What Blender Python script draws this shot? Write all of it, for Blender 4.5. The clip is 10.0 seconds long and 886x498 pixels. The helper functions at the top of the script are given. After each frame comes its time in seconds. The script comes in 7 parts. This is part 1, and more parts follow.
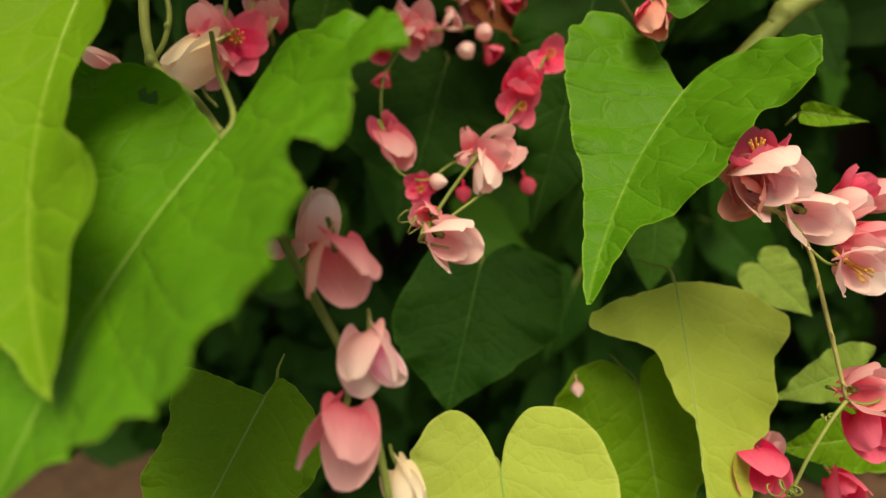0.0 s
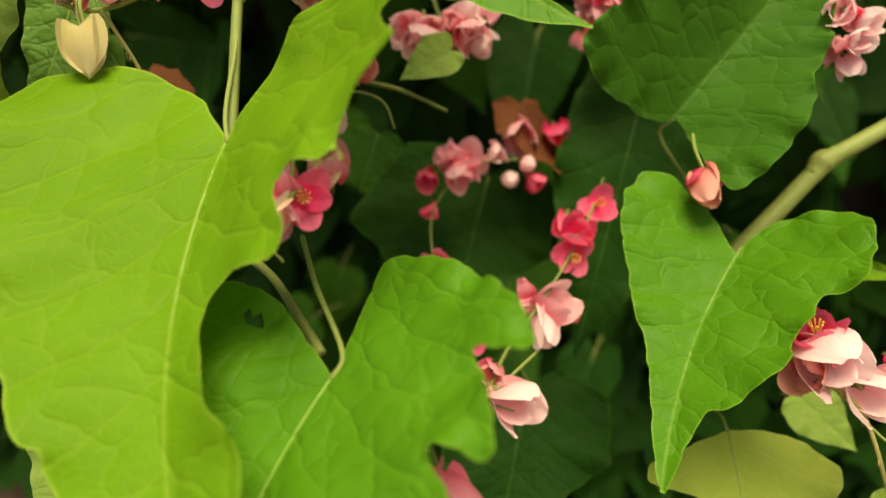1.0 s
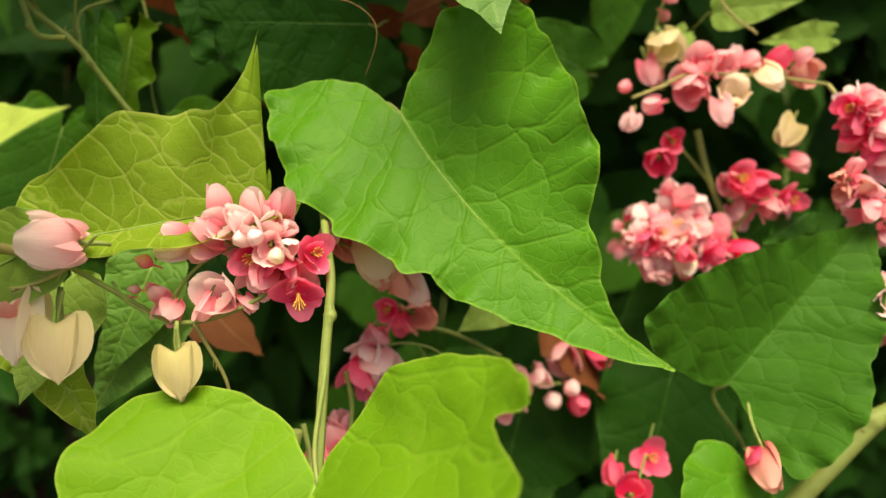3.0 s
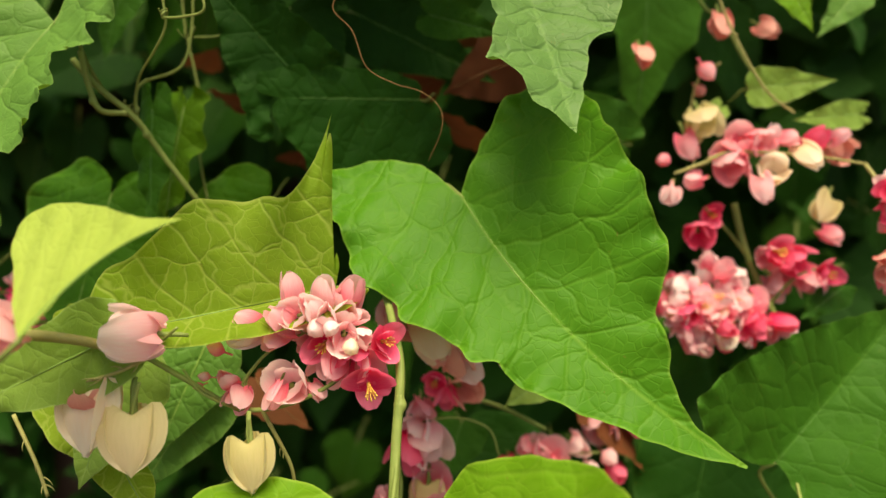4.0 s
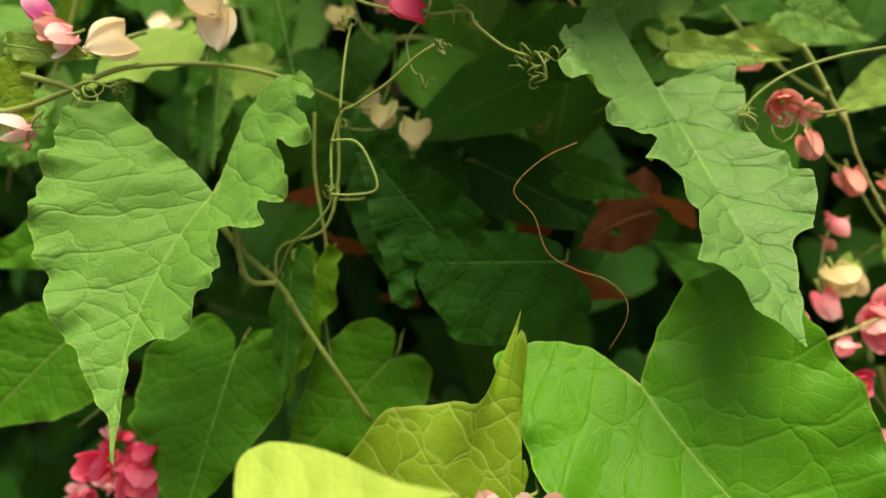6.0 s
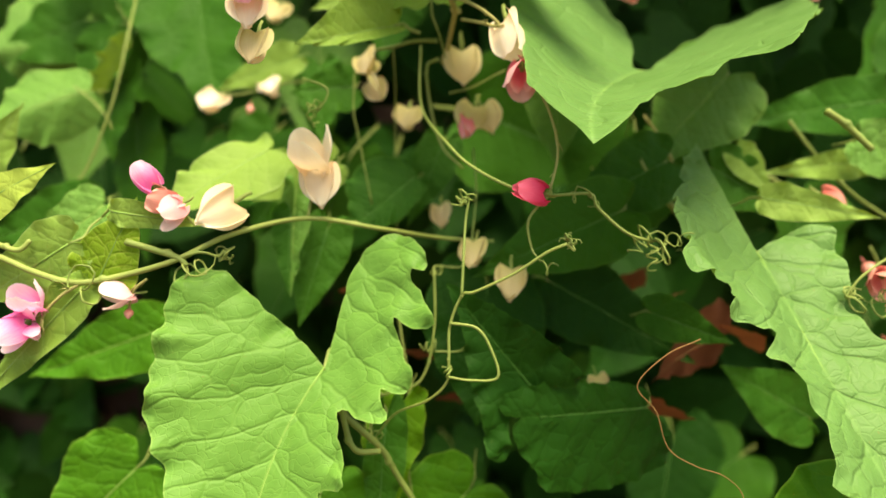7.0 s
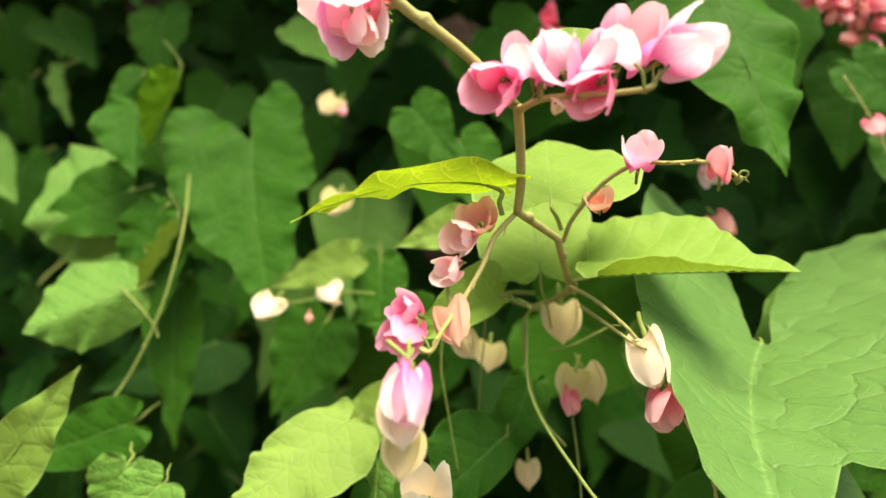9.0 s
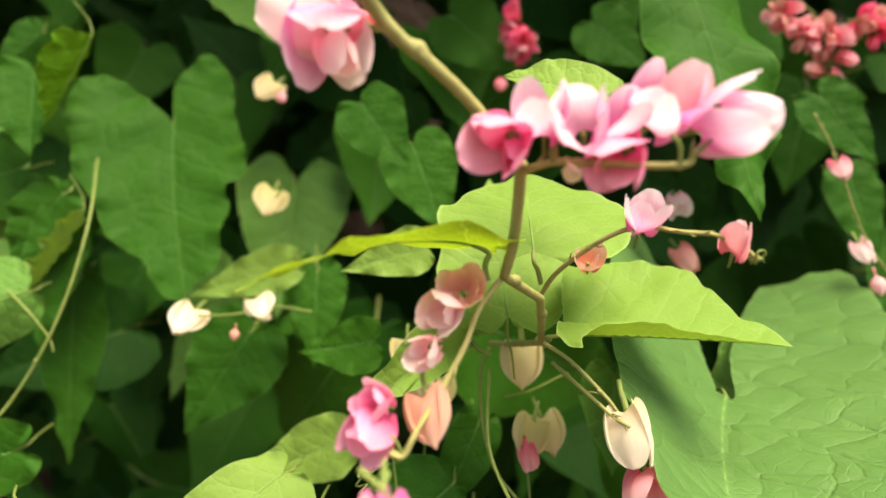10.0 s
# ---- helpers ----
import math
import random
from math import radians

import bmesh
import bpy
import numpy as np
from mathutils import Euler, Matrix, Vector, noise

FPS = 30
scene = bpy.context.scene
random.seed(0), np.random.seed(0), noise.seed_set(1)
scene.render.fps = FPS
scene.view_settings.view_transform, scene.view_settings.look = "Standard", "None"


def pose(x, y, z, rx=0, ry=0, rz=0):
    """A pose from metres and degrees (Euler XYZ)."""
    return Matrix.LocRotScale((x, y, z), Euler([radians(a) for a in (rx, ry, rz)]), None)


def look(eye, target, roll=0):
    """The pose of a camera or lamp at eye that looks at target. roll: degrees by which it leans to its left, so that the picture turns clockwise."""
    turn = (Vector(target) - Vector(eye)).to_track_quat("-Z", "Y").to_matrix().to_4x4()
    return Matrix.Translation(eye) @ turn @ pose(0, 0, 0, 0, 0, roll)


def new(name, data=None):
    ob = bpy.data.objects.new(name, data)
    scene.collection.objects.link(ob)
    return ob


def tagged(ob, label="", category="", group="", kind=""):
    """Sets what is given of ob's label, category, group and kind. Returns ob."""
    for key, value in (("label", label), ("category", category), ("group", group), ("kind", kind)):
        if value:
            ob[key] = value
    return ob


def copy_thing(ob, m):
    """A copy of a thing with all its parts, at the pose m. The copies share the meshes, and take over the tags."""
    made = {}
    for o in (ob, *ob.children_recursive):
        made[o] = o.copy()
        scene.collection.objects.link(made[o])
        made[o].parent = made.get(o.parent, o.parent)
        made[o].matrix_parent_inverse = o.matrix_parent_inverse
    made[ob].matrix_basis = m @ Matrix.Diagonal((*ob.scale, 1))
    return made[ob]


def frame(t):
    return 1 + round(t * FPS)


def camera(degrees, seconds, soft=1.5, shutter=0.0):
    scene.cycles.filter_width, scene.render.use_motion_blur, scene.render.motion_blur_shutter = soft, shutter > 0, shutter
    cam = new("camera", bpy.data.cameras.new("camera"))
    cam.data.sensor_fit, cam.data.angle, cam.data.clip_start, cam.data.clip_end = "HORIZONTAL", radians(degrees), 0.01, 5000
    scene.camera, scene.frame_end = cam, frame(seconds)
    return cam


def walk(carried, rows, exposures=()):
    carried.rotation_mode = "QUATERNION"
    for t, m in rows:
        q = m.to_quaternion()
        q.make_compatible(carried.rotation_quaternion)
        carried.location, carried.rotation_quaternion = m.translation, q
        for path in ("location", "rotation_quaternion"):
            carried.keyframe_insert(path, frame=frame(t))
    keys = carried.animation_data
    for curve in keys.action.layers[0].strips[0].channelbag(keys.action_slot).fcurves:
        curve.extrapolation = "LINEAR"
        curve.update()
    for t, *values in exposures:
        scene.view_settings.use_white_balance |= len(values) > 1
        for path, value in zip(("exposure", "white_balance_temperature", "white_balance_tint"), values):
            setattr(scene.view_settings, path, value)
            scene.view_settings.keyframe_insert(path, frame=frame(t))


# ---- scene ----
from mathutils.geometry import delaunay_2d_cdt

cam = camera(70.0, 10.0)
PATH = [
    (0, (0.059, -0.012, 0.987), (-0.2, 1.759, 0.094), -5.9),
    (0.5, (0.049, -0.007, 1.011), (-0.194, 1.78, 0.145), -5.5),
    (1, (0.039, -0.001, 1.034), (-0.209, 1.81, 0.222), -5.8),
    (1.5, (0.032, 0.006, 1.066), (-0.2, 1.844, 0.314), -5.2),
    (2, (0.024, 0.009, 1.085), (-0.198, 1.878, 0.408), -4.3),
    (2.5, (0.016, 0.017, 1.092), (-0.183, 1.907, 0.469), -3.6),
    (2.7, (0.019, 0.018, 1.097), (-0.203, 1.909, 0.484), -3.5),
    (3.8, (-0.001, 0.021, 1.118), (-0.195, 1.94, 0.591), -2.9),
    (4, (-0.006, 0.02, 1.122), (-0.195, 1.946, 0.616), -2.4),
    (4.5, (-0.019, 0.023, 1.124), (-0.219, 1.957, 0.658), -2.6),
    (5, (-0.033, 0.028, 1.128), (-0.225, 1.975, 0.712), -2.5),
    (5.5, (-0.044, 0.032, 1.138), (-0.224, 1.991, 0.778), -2.1),
    (6, (-0.063, 0.035, 1.157), (-0.258, 2.007, 0.886), -1.4),
    (6.2, (-0.074, 0.035, 1.168), (-0.254, 2.012, 0.927), -1.0),
    (7.3, (-0.121, 0.049, 1.237), (-0.204, 2.012, 0.862), 1.1),
    (7.5, (-0.126, 0.052, 1.241), (-0.209, 2.021, 0.9), 1.7),
    (8, (-0.137, 0.06, 1.274), (-0.256, 2.041, 1.029), 0.0),
    (8.5, (-0.15, 0.074, 1.289), (-0.295, 2.058, 1.077), 0.6),
    (9, (-0.16, 0.08, 1.308), (-0.243, 2.072, 1.144), 2.3),
    (9.5, (-0.171, 0.094, 1.317), (-0.129, 2.077, 1.065), 4.5),
    (10, (-0.176, 0.111, 1.329), (-0.002, 2.088, 1.083), 6.3),
]
walk(cam, [(t, look(eye, target, roll)) for t, eye, target, roll in PATH],
     [(0.0, 1.07, 9400, 8), (2.0, 1.75, 8800, 8), (4.5, 1.50, 8400, 8), (6.2, 1.80, 8500, 0), (7.5, 2.50, 8500, 7), (8.2, 2.58, 9300, 8), (8.8, 2.34, 8000, 7), (10.0, 2.08, 7800, 8)])

cam.data.dof.use_dof = True
cam.data.dof.focus_distance, cam.data.dof.aperture_fstop = 0.185, 7.5

# ---- light ----
SUN_FROM = Vector((0.14, -0.26, 1.0)).normalized()
world = bpy.data.worlds.new("sky")
scene.world = world
world.use_nodes = True
wn = world.node_tree.nodes
sky = wn.new("ShaderNodeTexSky")
sky.sky_type, sky.sun_disc = "NISHITA", False
sky.sun_elevation = math.asin(SUN_FROM.z)
sky.sun_rotation = math.atan2(SUN_FROM.x, SUN_FROM.y)
sky.air_density, sky.dust_density = 1.0, 3.0
world.node_tree.links.new(sky.outputs[0], wn["Background"].inputs[0])
wn["Background"].inputs[1].default_value = 0.06
sun = new("sun", bpy.data.lights.new("sun", "SUN"))
sun.data.energy, sun.data.angle, sun.data.color = 2.2, radians(40), (1.0, 0.94, 0.82)
sun.matrix_world = look(SUN_FROM * 5, (0, 0, 0))

# ---- materials ----


def nodes_of(name):
    m = bpy.data.materials.new(name)
    m.use_nodes = True
    t = m.node_tree
    return m, t, t.nodes, t.links, t.nodes["Principled BSDF"]


def math_node(t, op, a, b=None, c=None):
    n = t.nodes.new("ShaderNodeMath")
    n.operation = op
    for k, v in enumerate((a, b, c)):
        if v is None:
            continue
        if isinstance(v, (int, float)):
            n.inputs[k].default_value = v
        else:
            t.links.new(v, n.inputs[k])
    return n.outputs[0]


def ramp(t, fac, stops, smooth=False):
    n = t.nodes.new("ShaderNodeValToRGB")
    el = n.color_ramp.elements
    while len(el) < len(stops):
        el.new(0.5)
    for e, (p, col) in zip(el, stops):
        e.position, e.color = p, (*col, 1) if len(col) == 3 else col
    if smooth:
        n.color_ramp.interpolation = "EASE"
    t.links.new(fac, n.inputs[0])
    return n.outputs[0]


def mix(t, fac, a, b, mode="MIX"):
    n = t.nodes.new("ShaderNodeMix")
    n.data_type, n.blend_type = "RGBA", mode
    for k, v in ((0, fac), (6, a), (7, b)):
        if isinstance(v, tuple):
            n.inputs[k].default_value = (*v, 1)
        elif isinstance(v, (int, float)):
            n.inputs[k].default_value = v
        else:
            t.links.new(v, n.inputs[k])
    return n.outputs[2]


def noise_tex(t, vec, scale, detail=3.0, rough=0.55):
    n = t.nodes.new("ShaderNodeTexNoise")
    n.inputs["Scale"].default_value, n.inputs["Detail"].default_value, n.inputs["Roughness"].default_value = scale, detail, rough
    t.links.new(vec, n.inputs["Vector"])
    return n.outputs[0]


def leaf_material(name, dark, light, vein, translucent=0.28, rough=0.52, vein_amount=0.20, bumpy=1.0, gloss=0.10):
    """A leaf blade: arched side veins and a fine net of veins drawn in the blade's own plane, with the fields between them puffed up."""
    m, t, n, l, p = nodes_of(name)
    uv = n.new("ShaderNodeUVMap")
    uv.uv_map = "blade"
    sep = n.new("ShaderNodeSeparateXYZ")
    l.new(uv.outputs[0], sep.inputs[0])
    obj = n.new("ShaderNodeObjectInfo")
    x = math_node(t, "ABSOLUTE", sep.outputs[0])
    y = sep.outputs[1]
    wob = noise_tex(t, uv.outputs[0], 6.0, 1.0)
    # side veins leave the midrib and arch towards the tip
    a = math_node(t, "MULTIPLY_ADD", x, -0.78, y)
    a = math_node(t, "MULTIPLY_ADD", math_node(t, "MULTIPLY", x, x), 0.55, a)
    a = math_node(t, "MULTIPLY_ADD", wob, 0.10, a)
    a = math_node(t, "MULTIPLY", math_node(t, "ADD", a, 0.9), 6.2)
    a = math_node(t, "ABSOLUTE", math_node(t, "SUBTRACT", math_node(t, "FRACT", a), 0.5))
    side = math_node(t, "SUBTRACT", 0.5, a)
    wide = n.new("ShaderNodeMapRange")
    wide.inputs[1].default_value, wide.inputs[2].default_value, wide.inputs[3].default_value, wide.inputs[4].default_value = 0.0, 0.06, 1.0, 0.0
    wide.interpolation_type = "SMOOTHSTEP"
    l.new(side, wide.inputs[0])
    # net of small veins
    warp = n.new("ShaderNodeVectorMath")
    warp.operation = "ADD"
    wn1 = n.new("ShaderNodeTexNoise")
    wn1.inputs["Scale"].default_value = 9.0
    l.new(uv.outputs[0], wn1.inputs["Vector"])
    sc = n.new("ShaderNodeVectorMath")
    sc.operation = "SCALE"
    sc.inputs[3].default_value = 0.07
    l.new(wn1.outputs[1], sc.inputs[0])
    l.new(uv.outputs[0], warp.inputs[0])
    l.new(sc.outputs[0], warp.inputs[1])
    vo = n.new("ShaderNodeTexVoronoi")
    vo.feature = "DISTANCE_TO_EDGE"
    vo.inputs["Scale"].default_value = 8.5
    l.new(warp.outputs[0], vo.inputs["Vector"])
    vo2 = n.new("ShaderNodeTexVoronoi")
    vo2.feature = "DISTANCE_TO_EDGE"
    vo2.inputs["Scale"].default_value = 30.0
    l.new(warp.outputs[0], vo2.inputs["Vector"])

    def thin(v, w):
        r = n.new("ShaderNodeMapRange")
        r.interpolation_type = "SMOOTHSTEP"
        r.inputs[1].default_value, r.inputs[2].default_value, r.inputs[3].default_value, r.inputs[4].default_value = 0.0, w, 1.0, 0.0
        l.new(v, r.inputs[0])
        return r.outputs[0]

    net, fine = thin(vo.outputs[0], 0.038), thin(vo2.outputs[0], 0.10)
    mid = thin(x, 0.009)
    veins = math_node(t, "MAXIMUM", math_node(t, "MULTIPLY", wide.outputs[0], 0.8), math_node(t, "MULTIPLY", net, 0.6))
    tone = noise_tex(t, uv.outputs[0], 3.0, 4.0)
    tone = math_node(t, "MULTIPLY_ADD", obj.outputs["Random"], 0.45, math_node(t, "MULTIPLY", tone, 0.75))
    base = ramp(t, tone, [(0.15, dark), (0.85, light)])
    base = mix(t, math_node(t, "MULTIPLY", veins, vein_amount), base, vein)
    base = mix(t, math_node(t, "MULTIPLY", mid, 0.5), base, vein)
    base = mix(t, math_node(t, "MULTIPLY", fine, 0.08), base, vein)
    # pale margin: light caught along the edge, painted in the vein colour
    rim = n.new("ShaderNodeAttribute")
    rim.attribute_name = "rim"
    edge = n.new("ShaderNodeMapRange")
    edge.inputs[1].default_value, edge.inputs[2].default_value, edge.inputs[4].default_value = 0.955, 1.0, 0.85
    l.new(rim.outputs["Fac"], edge.inputs[0])
    base = mix(t, edge.outputs[0], base, vein)
    speck = noise_tex(t, uv.outputs[0], 48.0, 2.0)
    base = mix(t, math_node(t, "MULTIPLY", math_node(t, "GREATER_THAN", speck, 0.735), 0.35), base, (0.20, 0.13, 0.04))
    l.new(base, p.inputs["Base Color"])
    p.inputs["Roughness"].default_value = rough
    p.inputs["Specular IOR Level"].default_value = gloss
    h = math_node(t, "MULTIPLY_ADD", thin(vo.outputs[0], 0.26), -0.26, math_node(t, "MULTIPLY", fine, -0.06))
    h = math_node(t, "MULTIPLY_ADD", thin(vo.outputs[0], 0.06), -0.16, h)
    h = math_node(t, "MULTIPLY_ADD", thin(side, 0.26), -0.24, h)
    h = math_node(t, "MULTIPLY_ADD", thin(side, 0.07), -0.26, h)
    h = math_node(t, "MULTIPLY_ADD", thin(x, 0.05), -0.4, h)
    h = math_node(t, "MULTIPLY_ADD", noise_tex(t, uv.outputs[0], 90.0, 2.0), 0.05, h)
    b = n.new("ShaderNodeBump")
    b.inputs["Strength"].default_value, b.inputs["Distance"].default_value = 0.42 * bumpy, 0.0020
    l.new(h, b.inputs["Height"])
    l.new(b.outputs[0], p.inputs["Normal"])
    tr = n.new("ShaderNodeBsdfTranslucent")
    l.new(mix(t, 1.0, base, (1.0, 0.95, 0.42), "MULTIPLY"), tr.inputs[0])
    l.new(b.outputs[0], tr.inputs["Normal"])
    ms = n.new("ShaderNodeMixShader")
    ms.inputs[0].default_value = translucent
    l.new(p.outputs[0], ms.inputs[1])
    l.new(tr.outputs[0], ms.inputs[2])
    l.new(ms.outputs[0], n["Material Output"].inputs[0])
    return m


def plant_material(name, dark, light, translucent=0.0, rough=0.5, scale=220.0, bump=0.15, spread=0.5):
    m, t, n, l, p = nodes_of(name)
    co = n.new("ShaderNodeTexCoord")
    obj = n.new("ShaderNodeObjectInfo")
    f = noise_tex(t, co.outputs["Object"], scale, 3.0)
    tone = math_node(t, "MULTIPLY_ADD", obj.outputs["Random"], spread, math_node(t, "MULTIPLY", f, 1.0 - 0.5 * spread))
    base = ramp(t, tone, [(0.15, dark), (0.85, light)])
    l.new(base, p.inputs["Base Color"])
    p.inputs["Roughness"].default_value = rough
    p.inputs["Specular IOR Level"].default_value = 0.25
    b = n.new("ShaderNodeBump")
    b.inputs["Strength"].default_value, b.inputs["Distance"].default_value = bump, 0.0008
    l.new(f, b.inputs["Height"])
    l.new(b.outputs[0], p.inputs["Normal"])
    if translucent:
        tr = n.new("ShaderNodeBsdfTranslucent")
        l.new(base, tr.inputs[0])
        ms = n.new("ShaderNodeMixShader")
        ms.inputs[0].default_value = translucent
        l.new(p.outputs[0], ms.inputs[1])
        l.new(tr.outputs[0], ms.inputs[2])
        l.new(ms.outputs[0], n["Material Output"].inputs[0])
    return m


def petal_material(name, root, edge, translucent=0.35):
    """A papery sepal: deeper colour at the root, paler at the rim, with fine lengthwise streaks."""
    m, t, n, l, p = nodes_of(name)
    uv = n.new("ShaderNodeUVMap")
    uv.uv_map = "blade"
    sep = n.new("ShaderNodeSeparateXYZ")
    l.new(uv.outputs[0], sep.inputs[0])
    obj = n.new("ShaderNodeObjectInfo")
    mp = n.new("ShaderNodeMapping")
    mp.inputs["Scale"].default_value = (22.0, 2.5, 1.0)
    l.new(uv.outputs[0], mp.inputs[0])
    streak = noise_tex(t, mp.outputs[0], 1.0, 3.0)
    f = math_node(t, "MULTIPLY_ADD", streak, 0.5, math_node(t, "MULTIPLY", sep.outputs[1], 0.75))
    f = math_node(t, "MULTIPLY_ADD", math_node(t, "SUBTRACT", obj.outputs["Random"], 0.5), 0.5, f)
    base = ramp(t, f, [(0.2, root), (0.95, edge)])
    l.new(base, p.inputs["Base Color"])
    p.inputs["Roughness"].default_value = 0.55
    p.inputs["Specular IOR Level"].default_value = 0.2
    b = n.new("ShaderNodeBump")
    b.inputs["Strength"].default_value, b.inputs["Distance"].default_value = 0.25, 0.0006
    l.new(streak, b.inputs["Height"])
    l.new(b.outputs[0], p.inputs["Normal"])
    tr = n.new("ShaderNodeBsdfTranslucent")
    l.new(base, tr.inputs[0])
    ms = n.new("ShaderNodeMixShader")
    ms.inputs[0].default_value = translucent
    l.new(p.outputs[0], ms.inputs[1])
    l.new(tr.outputs[0], ms.inputs[2])
    l.new(ms.outputs[0], n["Material Output"].inputs[0])
    return m


M = {
    "green": leaf_material("leaf_green", (0.070, 0.190, 0.008), (0.12, 0.29, 0.014), (0.24, 0.40, 0.05)),
    "rich": leaf_material("leaf_rich_green", (0.036, 0.150, 0.008), (0.070, 0.235, 0.012), (0.16, 0.34, 0.040), 0.22, 0.48, 0.16, 1.1, 0.13),
    # green of the back leaves, with the shade of the hedge put into it
    "deep": leaf_material("leaf_shaded_green", (0.0055, 0.034, 0.0035), (0.0135, 0.070, 0.006), (0.026, 0.098, 0.011), 0.15, 0.6),
    "pale": leaf_material("leaf_young", (0.30, 0.44, 0.060), (0.40, 0.54, 0.11), (0.48, 0.62, 0.16), 0.42, 0.5, 0.2, 0.5),
    "fresh": leaf_material("leaf_fresh", (0.17, 0.31, 0.045), (0.25, 0.41, 0.085), (0.36, 0.52, 0.17), 0.4, 0.5, 0.25, 0.6, 0.14),
    # toned down for leaves further back: their weaker light is in the colour
    "mid": leaf_material("leaf_dimmed_green", (0.015, 0.080, 0.006), (0.036, 0.132, 0.011), (0.07, 0.185, 0.026), 0.2, 0.55, 0.2, 0.8),
    "lime": leaf_material("leaf_underside", (0.20, 0.37, 0.028), (0.30, 0.48, 0.050), (0.52, 0.66, 0.16), 0.6, 0.55, 0.65, 0.9),
    "cool": leaf_material("leaf_cool_green", (0.066, 0.180, 0.026), (0.118, 0.270, 0.050), (0.20, 0.36, 0.085), 0.25, 0.50, 0.14, 1.15, 0.16),
    "broad": leaf_material("leaf_broad", (0.076, 0.180, 0.042), (0.132, 0.270, 0.078), (0.165, 0.31, 0.092), 0.25, 0.50, 0.16, 2.0, 0.18),
    "stem": plant_material("stem_green", (0.12, 0.18, 0.040), (0.22, 0.28, 0.075), 0.0, 0.5, 260.0, 0.3),
    "rib": plant_material("leaf_rib", (0.11, 0.22, 0.035), (0.20, 0.34, 0.075), 0.0, 0.5, 260.0, 0.2),
    # darker copy of the rib, for leaves with shade in their green
    "rib_dark": plant_material("leaf_rib_dark", (0.035, 0.12, 0.018), (0.07, 0.18, 0.035), 0.0, 0.5, 260.0, 0.2),
    "wood": plant_material("stem_woody", (0.19, 0.195, 0.06), (0.35, 0.335, 0.125), 0.0, 0.65, 300.0, 0.6),
    "dry": plant_material("tendril_dry", (0.10, 0.052, 0.018), (0.18, 0.10, 0.036), 0.0, 0.7, 300.0, 0.4),
    "pink": petal_material("sepal_pink", (0.93, 0.20, 0.31), (0.98, 0.62, 0.66), 0.5),
    "hot": petal_material("sepal_deep_pink", (0.88, 0.035, 0.17), (0.96, 0.22, 0.36), 0.45),
    "rose": petal_material("sepal_rose", (0.96, 0.48, 0.53), (0.98, 0.82, 0.82), 0.45),
    "cream": petal_material("husk_cream", (0.66, 0.60, 0.28), (0.88, 0.76, 0.50), 0.5),
    "blush": petal_material("husk_blush", (0.92, 0.73, 0.49), (0.98, 0.92, 0.78), 0.45),
    "mauve": petal_material("sepal_mauve", (0.92, 0.23, 0.58), (0.99, 0.88, 0.93), 0.5),
    "magenta": petal_material("sepal_magenta", (0.92, 0.15, 0.40), (0.97, 0.52, 0.70), 0.45),
    "peach": petal_material("sepal_papery", (0.78, 0.34, 0.24), (0.92, 0.60, 0.46), 0.4),
    "faded": petal_material("sepal_faded", (0.66, 0.19, 0.17), (0.86, 0.45, 0.38), 0.3),
    "yellow": plant_material("anther_yellow", (0.62, 0.30, 0.05), (0.75, 0.48, 0.12)),
    "litter": plant_material("dry_leaf", (0.070, 0.022, 0.008), (0.19, 0.066, 0.022), 0.2, 0.8, 60.0, 0.6),
}

# ---- mesh tools ----


def mesh_object(name, verts, faces, mat, parent=None, uvs=None, label=""):
    me = bpy.data.meshes.new(name)
    me.from_pydata([tuple(v) for v in verts], [], faces)
    if uvs is not None:
        uvs = np.asarray(uvs, np.float32)
        lay = me.uv_layers.new(name="blade")
        idx = np.empty(len(me.loops), np.int32)
        me.loops.foreach_get("vertex_index", idx)
        lay.data.foreach_set("uv", uvs[idx][:, :2].ravel())
        if uvs.shape[1] > 2:
            me.attributes.new("rim", "FLOAT", "POINT").data.foreach_set("value", uvs[:, 2])
    me.materials.append(mat)
    me.polygons.foreach_set("use_smooth", [True] * len(me.polygons))
    me.update()
    ob = new(name, me)
    if parent is not None:
        ob.parent = parent
    if label:
        ob["label"] = label
    return ob


def spline(pts, n):
    """n+1 places along a smooth curve through pts (Catmull-Rom)."""
    p = [np.asarray(q, float) for q in pts]
    p = [2 * p[0] - p[1]] + p + [2 * p[-1] - p[-2]]
    out, segs = [], len(p) - 3
    for k in range(n + 1):
        s = k / n * segs
        i = min(int(s), segs - 1)
        u = s - i
        a, b, c, d = p[i:i + 4]
        out.append(0.5 * (2 * b + (c - a) * u + (2 * a - 5 * b + 4 * c - d) * u * u + (3 * b - a - 3 * c + d) * u ** 3))
    return np.array(out)


